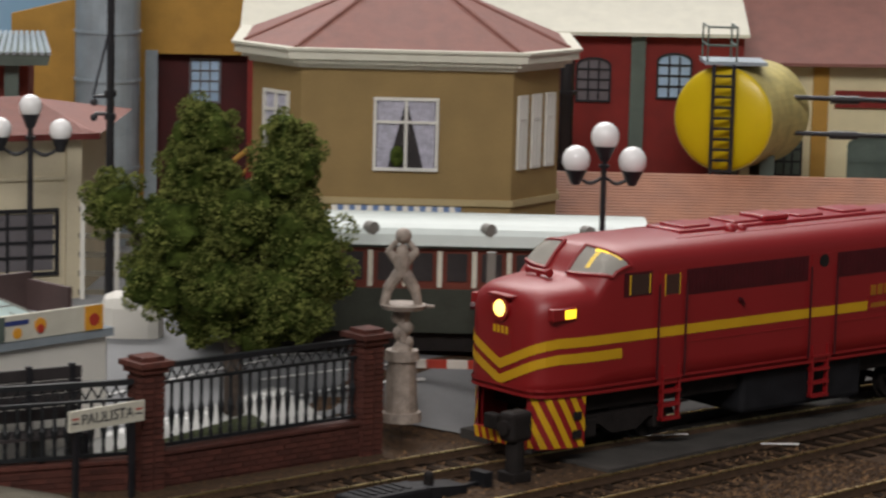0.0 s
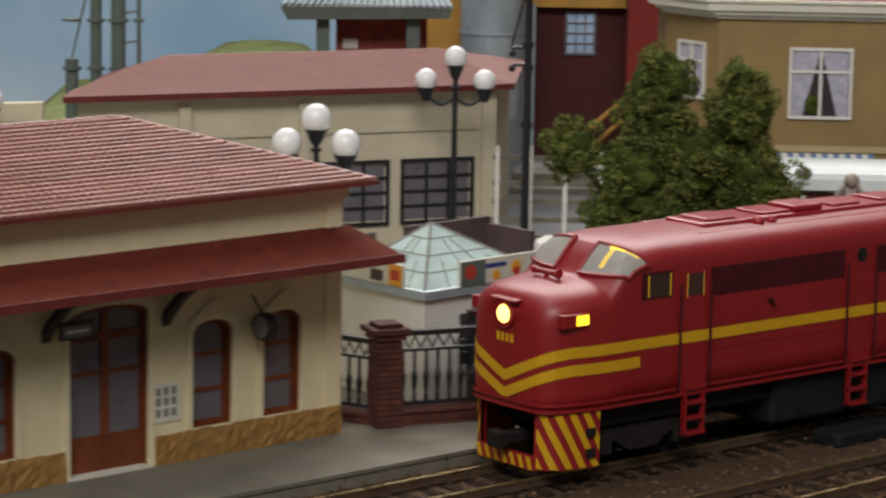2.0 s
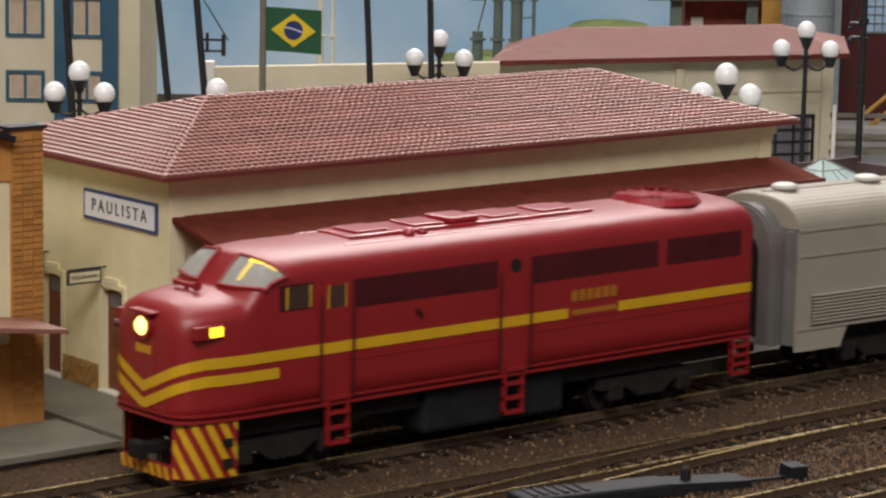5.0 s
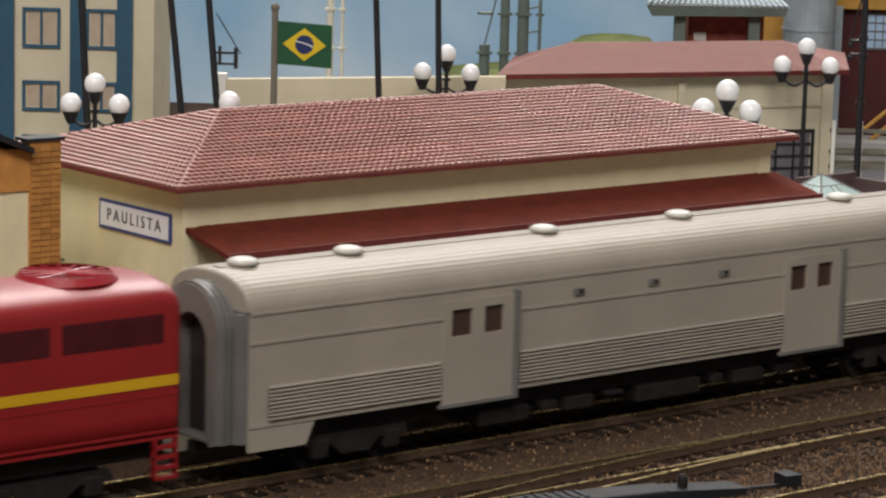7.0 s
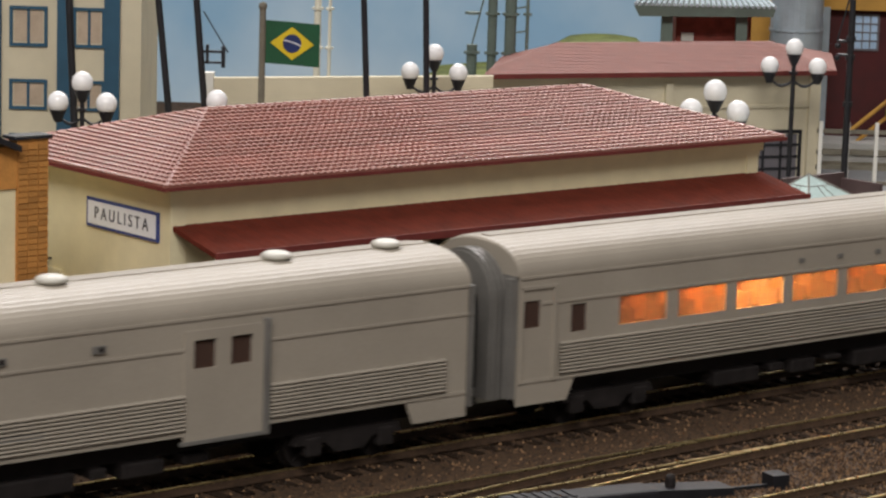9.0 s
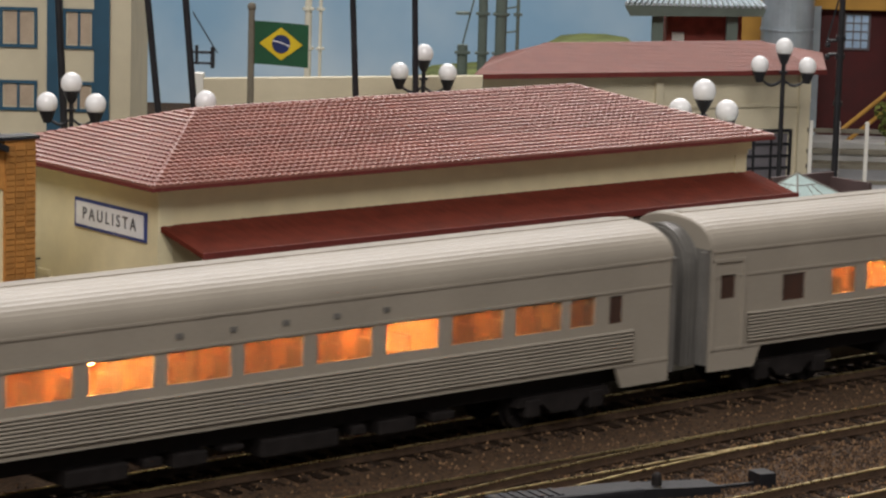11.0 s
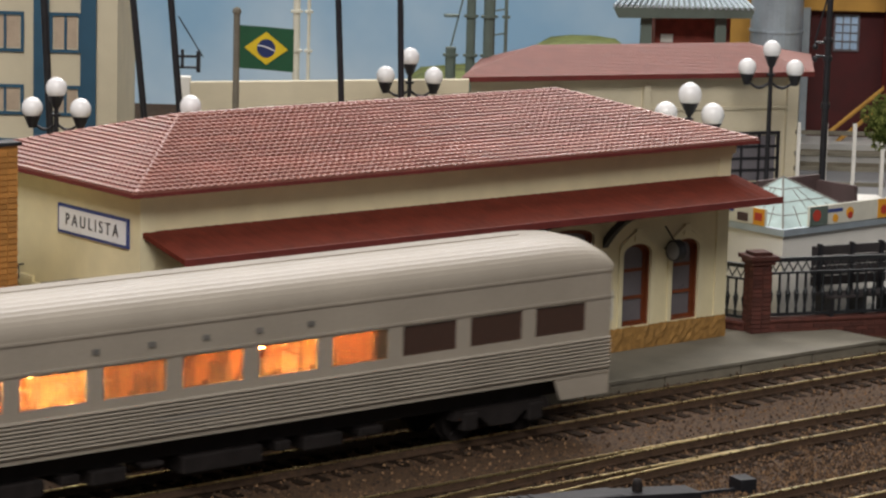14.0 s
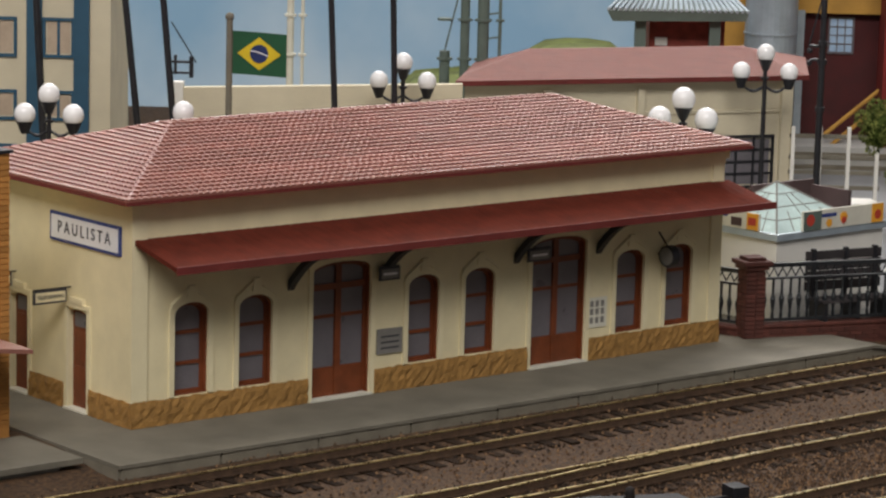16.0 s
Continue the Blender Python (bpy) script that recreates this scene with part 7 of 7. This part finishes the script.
def make_hills():
    bm = bmesh.new()
    n = 40
    g = [[None] * (n + 1) for _ in range(n + 1)]
    for i in range(n + 1):
        for j in range(n + 1):
            u, v = -14 + 34 * i / n, 0 + 16 * j / n
            h = 6.9 * math.exp(-abs((u - 4.3) / 3.0) ** 3) + 4.2 * math.exp(-abs((u + 1.2) / 2.6) ** 4)
            h = min(h, 5.40 + 0.22 * math.cos((u - 4.4) * 0.9)) * math.sin(min(1, v / 6) * math.pi / 2) + 0.12 * noise.noise((u * 0.9, v * 0.9, 3))
            g[i][j] = bm.verts.new((u, v, max(0.0, h)))
    for i in range(n):
        for j in range(n):
            bm.faces.new((g[i][j], g[i + 1][j], g[i + 1][j + 1], g[i][j + 1]))
    bmesh.ops.transform(bm, matrix=Matrix.Translation((25.1, 17.1, 0)) @ pose(0, 0, 0, 0, 0, FACING), verts=bm.verts)
    tagged(part("hillside", bm, HILL, smooth=True), "grassy yellow-green hillside behind the houses", "hill", kind="structure")
    # painted sky board behind the layout
    m = bpy.data.materials.new("painted_sky")
    m.use_nodes = True
    nt = m.node_tree
    co, nz, ramp = nt.nodes.new("ShaderNodeTexCoord"), nt.nodes.new("ShaderNodeTexNoise"), nt.nodes.new("ShaderNodeValToRGB")
    nz.inputs["Scale"].default_value, nz.inputs["Detail"].default_value = 9, 5
    ramp.color_ramp.elements[0].color, ramp.color_ramp.elements[1].color = (0.27, 0.45, 0.62, 1), (0.56, 0.68, 0.76, 1)
    ramp.color_ramp.elements[0].position, ramp.color_ramp.elements[1].position = 0.4, 0.68
    nt.links.new(co.outputs["Object"], nz.inputs["Vector"])
    nt.links.new(nz.outputs["Fac"], ramp.inputs["Fac"])
    nt.links.new(ramp.outputs["Color"], nt.nodes["Principled BSDF"].inputs["Base Color"])
    nt.nodes["Principled BSDF"].inputs["Roughness"].default_value = 0.9
    bm = bmesh.new()
    box(bm, -110, 50, 0, 1, -5, 24)
    bmesh.ops.transform(bm, matrix=Matrix.Translation((43, 39, 0)) @ pose(0, 0, 0, 0, 0, FACING), verts=bm.verts)
    tagged(part("backdrop", bm, m), "blue painted sky board with soft clouds", "backdrop", kind="structure")


make_hills()


def make_brick_house():
    b = thing("signal_house", -2.87, 0.95, 0, 0, "small house with orange brick corners and cream panels", "house")
    one("core", CREAM, b, (-7, -0.06, 0.06, 5, -0.3, 6.6))
    for x0, x1 in ((-0.85, 0.0), (-3.4, -2.6)):
        one("pier", ORANGE_BRICK, b, (x0, x1, 0, 0.4, -0.3, 6.85))
        bm = bmesh.new()
        box(bm, 0.01, 0.27, -0.03, 0.0, 0.01, 0.125)
        first = part("brick", bm, ORANGE_BRICK, b)
        first.matrix_basis = pose(x0 * CM, 0, 0.3 * CM)
        for r in range(46):
            for c in range(3):
                if r or c:
                    again(first, x0 + 0.28 * c + (0.0 if r % 2 else 0.01), 0, 0.3 + 0.14 * r)
    one("side_pier", ORANGE_BRICK, b, (-0.06, 0.02, 0.4, 1.4, -0.3, 6.8))
    for z0, z1 in ((-0.3, 1.9), (5.7, 6.7)):
        one("brick_panel", ORANGE_BRICK, b, (-2.6, -0.85, 0.01, 0.06, z0, z1))
    one("pier_cap", IRON, b, (-0.95, 0.08, -0.06, 0.5, 6.85, 6.93))
    bm = bmesh.new()
    prism(bm, [(-0.9, 6.6), (-0.9, 6.75), (-3.0, 7.6), (-5.4, 6.75), (-5.4, 6.6), (-3.0, 7.45)], -0.3, 5)
    part("roof", bm, IRON, b, "dark gable roof edge")
    bm = bmesh.new()
    prism(bm, [(-0.9, 6.4), (-3.0, 7.42), (-5.4, 6.4)], 0.02, 0.3)
    part("gable", bm, ORANGE_BRICK, b)
    p = thing("side_platform", -2.5, -1.3, -0.36, 0, "grey concrete slab platform on dark supports", "platform")
    one("slab", CONCRETE, p, (-6, -0.05, -0.5, 2.2, 0.22, 0.36))
    one("support", SIGNGREY, p, (-6, -0.6, -0.35, 2.0, 0.0, 0.22))
    r = thing("porch_roof", -3.9, -0.5, 0.35, 0, "small red tiled porch roof", "roof")
    bm = bmesh.new()
    prism(bm, [(-4, 2.62), (0.55, 2.05), (0.55, 2.15), (-4, 2.75)], -0.4, 1.3)
    part("cover", bm, TILE, r)


make_brick_house()


def make_line_side():
    # turnout motors between the tracks
    for x, y, rz, L in ((4.6, -11.35, -13, 6.2), (30.7, -6.55, -1, 3.6)):
        t = thing("turnout_motor", x, y, -0.36, rz, "dark grey plastic turnout motor beside the track", "turnout motor", "turnout motors")
        bm = bmesh.new()
        box(bm, -L / 2, L * 0.1, -0.42, 0.42, 0.0, 0.34, 0.08)
        prism(bm, [(L * 0.1, 0), (L * 0.42, 0), (L * 0.42, 0.2), (L * 0.1, 0.3)], -0.36, 0.36)
        part("housing", bm, GREYMETAL, t)
        for i in range(6):
            one("rib", GREYMETAL, t, (-L / 2 + 0.3 + 0.25 * i, -L / 2 + 0.42 + 0.25 * i, -0.3, 0.3, 0.33, 0.37))
        bm = bmesh.new()
        tube(bm, (L * 0.18, 0, 0.2), (L * 0.18, 0, 0.46), 0.12, 0.12, 12)
        ball(bm, (L * 0.18, 0, 0.46), 0.12, 2)
        part("lever", bm, BLACK, t, "round black lever knob")
        one("link_rod", GREYMETAL, t, (L * 0.42, L * 0.6, -0.05, 0.05, 0.05, 0.12), (L * 0.6, L * 0.67, -0.25, 0.25, 0, 0.35))
    s = thing("dwarf_signal", 33.9, -6.75, -0.36, 0, "small black dwarf signal between the tracks", "signal")
    bm = bmesh.new()
    tube(bm, (0, 0, 0), (0, 0, 1.1), 0.24, 0.22, 12)
    box(bm, -0.3, 0.3, -0.28, 0.28, 0, 0.25, 0.04)
    part("stand", bm, BLACK, s)
    bm = bmesh.new()
    box(bm, -0.34, 0.34, -0.24, 0.24, 0.95, 1.65, 0.1)
    tube(bm, (-0.34, 0, 1.3), (-0.44, 0, 1.3), 0.16, 0.18, 12)
    part("lamp_head", bm, BLACK, s)
    g = thing("crossing_gate", 36.6, -1.3, 0, FACING, "white and red level crossing barrier beside the road", "barrier")
    for i in range(6):
        one("arm_section", AD_RED if i % 2 else WHITE, g, (-1.6 + 0.5 * i, -1.1 + 0.5 * i, -0.05, 0.05, 1.15, 1.35))
    one("post", SIGNGREY, g, (0.3, 0.5, -0.1, 0.1, -0.2, 4.0))


make_line_side()


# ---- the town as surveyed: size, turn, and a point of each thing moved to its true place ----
for names, size, turned, was, now in [
    (['corner_building', 'striped_awning'], 1.120, -3.2, (35.09, 1.25, 7.59), (40.30, 5.10, 7.10)),
    (['statue'], 1.033, -3.2, (33.85, -1.75, 4.36), (34.60, -2.20, 4.70)),
    (['street_lamp.003'], 1.043, -3.2, (39.30, -2.57, 6.66), (40.70, -3.00, 6.80)),
    (['street_lamp'], 1.105, -3.2, (29.43, 7.45, 6.94), (33.70, 11.60, 6.60)),
    (['street_lamp.001'], 1.048, -3.2, (22.55, 4.18, 6.31), (23.70, 5.40, 6.20)),
    (['kiosk'], 1.052, -3.2, (23.47, 1.15, 4.28), (24.70, 2.30, 4.00)),
    (['depot_shed'], 1.075, -3.2, (42.94, 3.70, 3.13), (46.64, 5.10, 2.74)),
    (['tram'], 1.085, -3.2, (32.90, -0.20, 3.94), (36.10, 1.98, 3.41)),
    (['storage_tank'], 1.100, -3.2, (48.81, 2.62, 6.05), (54.45, 4.82, 5.71)),
    (['red_workshop'], 1.100, -3.2, (47.70, 7.86, 6.00), (53.55, 10.64, 5.69)),
    (['black_drainpipe'], 1.120, -3.2, (45.00, 4.90, 6.00), (51.61, 8.60, 5.48)),
    (['cream_building'], 1.100, -3.2, (52.90, 5.90, 6.00), (59.14, 8.17, 5.71)),
    (['tree'], 1.060, -3.2, (31.40, 0.70, 4.50), (33.36, 1.82, 4.26)),
    (['white_tank'], 1.060, -3.2, (31.50, 5.74, 2.00), (33.77, 7.16, 1.65)),
    (['crossing_gate'], 1.030, -3.2, (36.60, -1.30, 1.20), (37.21, -1.98, 1.17)),
    (['signal_mast', 'white_railing'], 1.065, 0.0, (31.58, 7.04, 7.00), (36.12, 11.23, 6.40)),
    (['ochre_hall', 'steel_silo', 'canopy_shed'], 1.080, 0.0, (37.10, 14.68, 7.00), (43.14, 20.44, 6.26)),
    (['goods_house'], 1.065, 0.0, (20.00, 11.86, 6.20), (23.79, 16.36, 5.55)),
    (['far_mast', 'far_mast.001', 'far_mast.002', 'far_mast.003', 'far_mast.004', 'far_mast.005'], 1.080, 0.0, (23.25, 15.15, 7.00), (28.18, 20.95, 6.26)),
    (['flag'], 0.955, 0.0, (12.53, 13.54, 7.40), (10.24, 10.35, 7.80)),
]:
    for name in names:
        ob = bpy.data.objects[name]
        ob.matrix_basis = Matrix.Translation(Vector(now) * CM) @ pose(0, 0, 0, 0, 0, turned) @ Matrix.Scale(size, 4) @ Matrix.Translation(Vector(was) * -CM) @ ob.matrix_basis


# ---- the train's run: place of the cab door along the track, time by time ----
RUN = [(0.0, 39.14), (0.5, 35.24), (1.0, 31.84), (1.5, 28.56), (2.0, 24.92), (2.5, 20.94), (3.0, 16.93), (3.2, 15.2),
       (5.5, -4.08), (6.0, -8.35), (6.5, -12.9), (7.0, -17.48), (7.5, -21.98), (8.0, -26.5), (8.5, -31.07), (9.0, -35.85),
       (11.5, -59.86), (12.0, -64.61), (12.5, -69.4), (13.0, -74.16), (13.5, -78.58), (14.0, -82.99), (14.5, -87.55), (15.0, -92.15),
       (15.5, -96.64), (16.0, -101.16)]


def smooth_run(t):
    """Place of the cab door at a time, eased through the times above."""
    k = max(i for i in range(len(RUN) - 1) if RUN[i][0] <= t + 1e-6)
    (a, xa), (b, xb) = RUN[k], RUN[k + 1]

    def pace(i):
        lo, hi = max(0, i - 1), min(len(RUN) - 1, i + 1)
        return (RUN[hi][1] - RUN[lo][1]) / (RUN[hi][0] - RUN[lo][0])
    h, u = b - a, (t - a) / (b - a)
    return (1 + 2 * u) * (1 - u) ** 2 * xa + u * (1 - u) ** 2 * h * pace(k) + u * u * (3 - 2 * u) * xb + u * u * (u - 1) * h * pace(k + 1)


def motions():
    for ob, offset, front, rear in RIDING:
        rows = []
        for i in range(161):
            t = i / 10
            x = smooth_run(t) + offset
            slope = (main_y(x + rear) - main_y(x + front)) / (rear - front)
            rows.append((t, pose(x * CM, (main_y(x + front) - slope * front) * CM, RAIL_Z * CM, 0, 0, math.degrees(math.atan(slope)))))
        walk(ob, rows)
    steps = [i / 15 for i in range(241)]
    for w, x, r in WHEELS:
        walk(w, [(t, pose(x * CM, 0, r * CM, 0, math.degrees((smooth_run(t) - 40) / r), 0)) for t in steps])


motions()
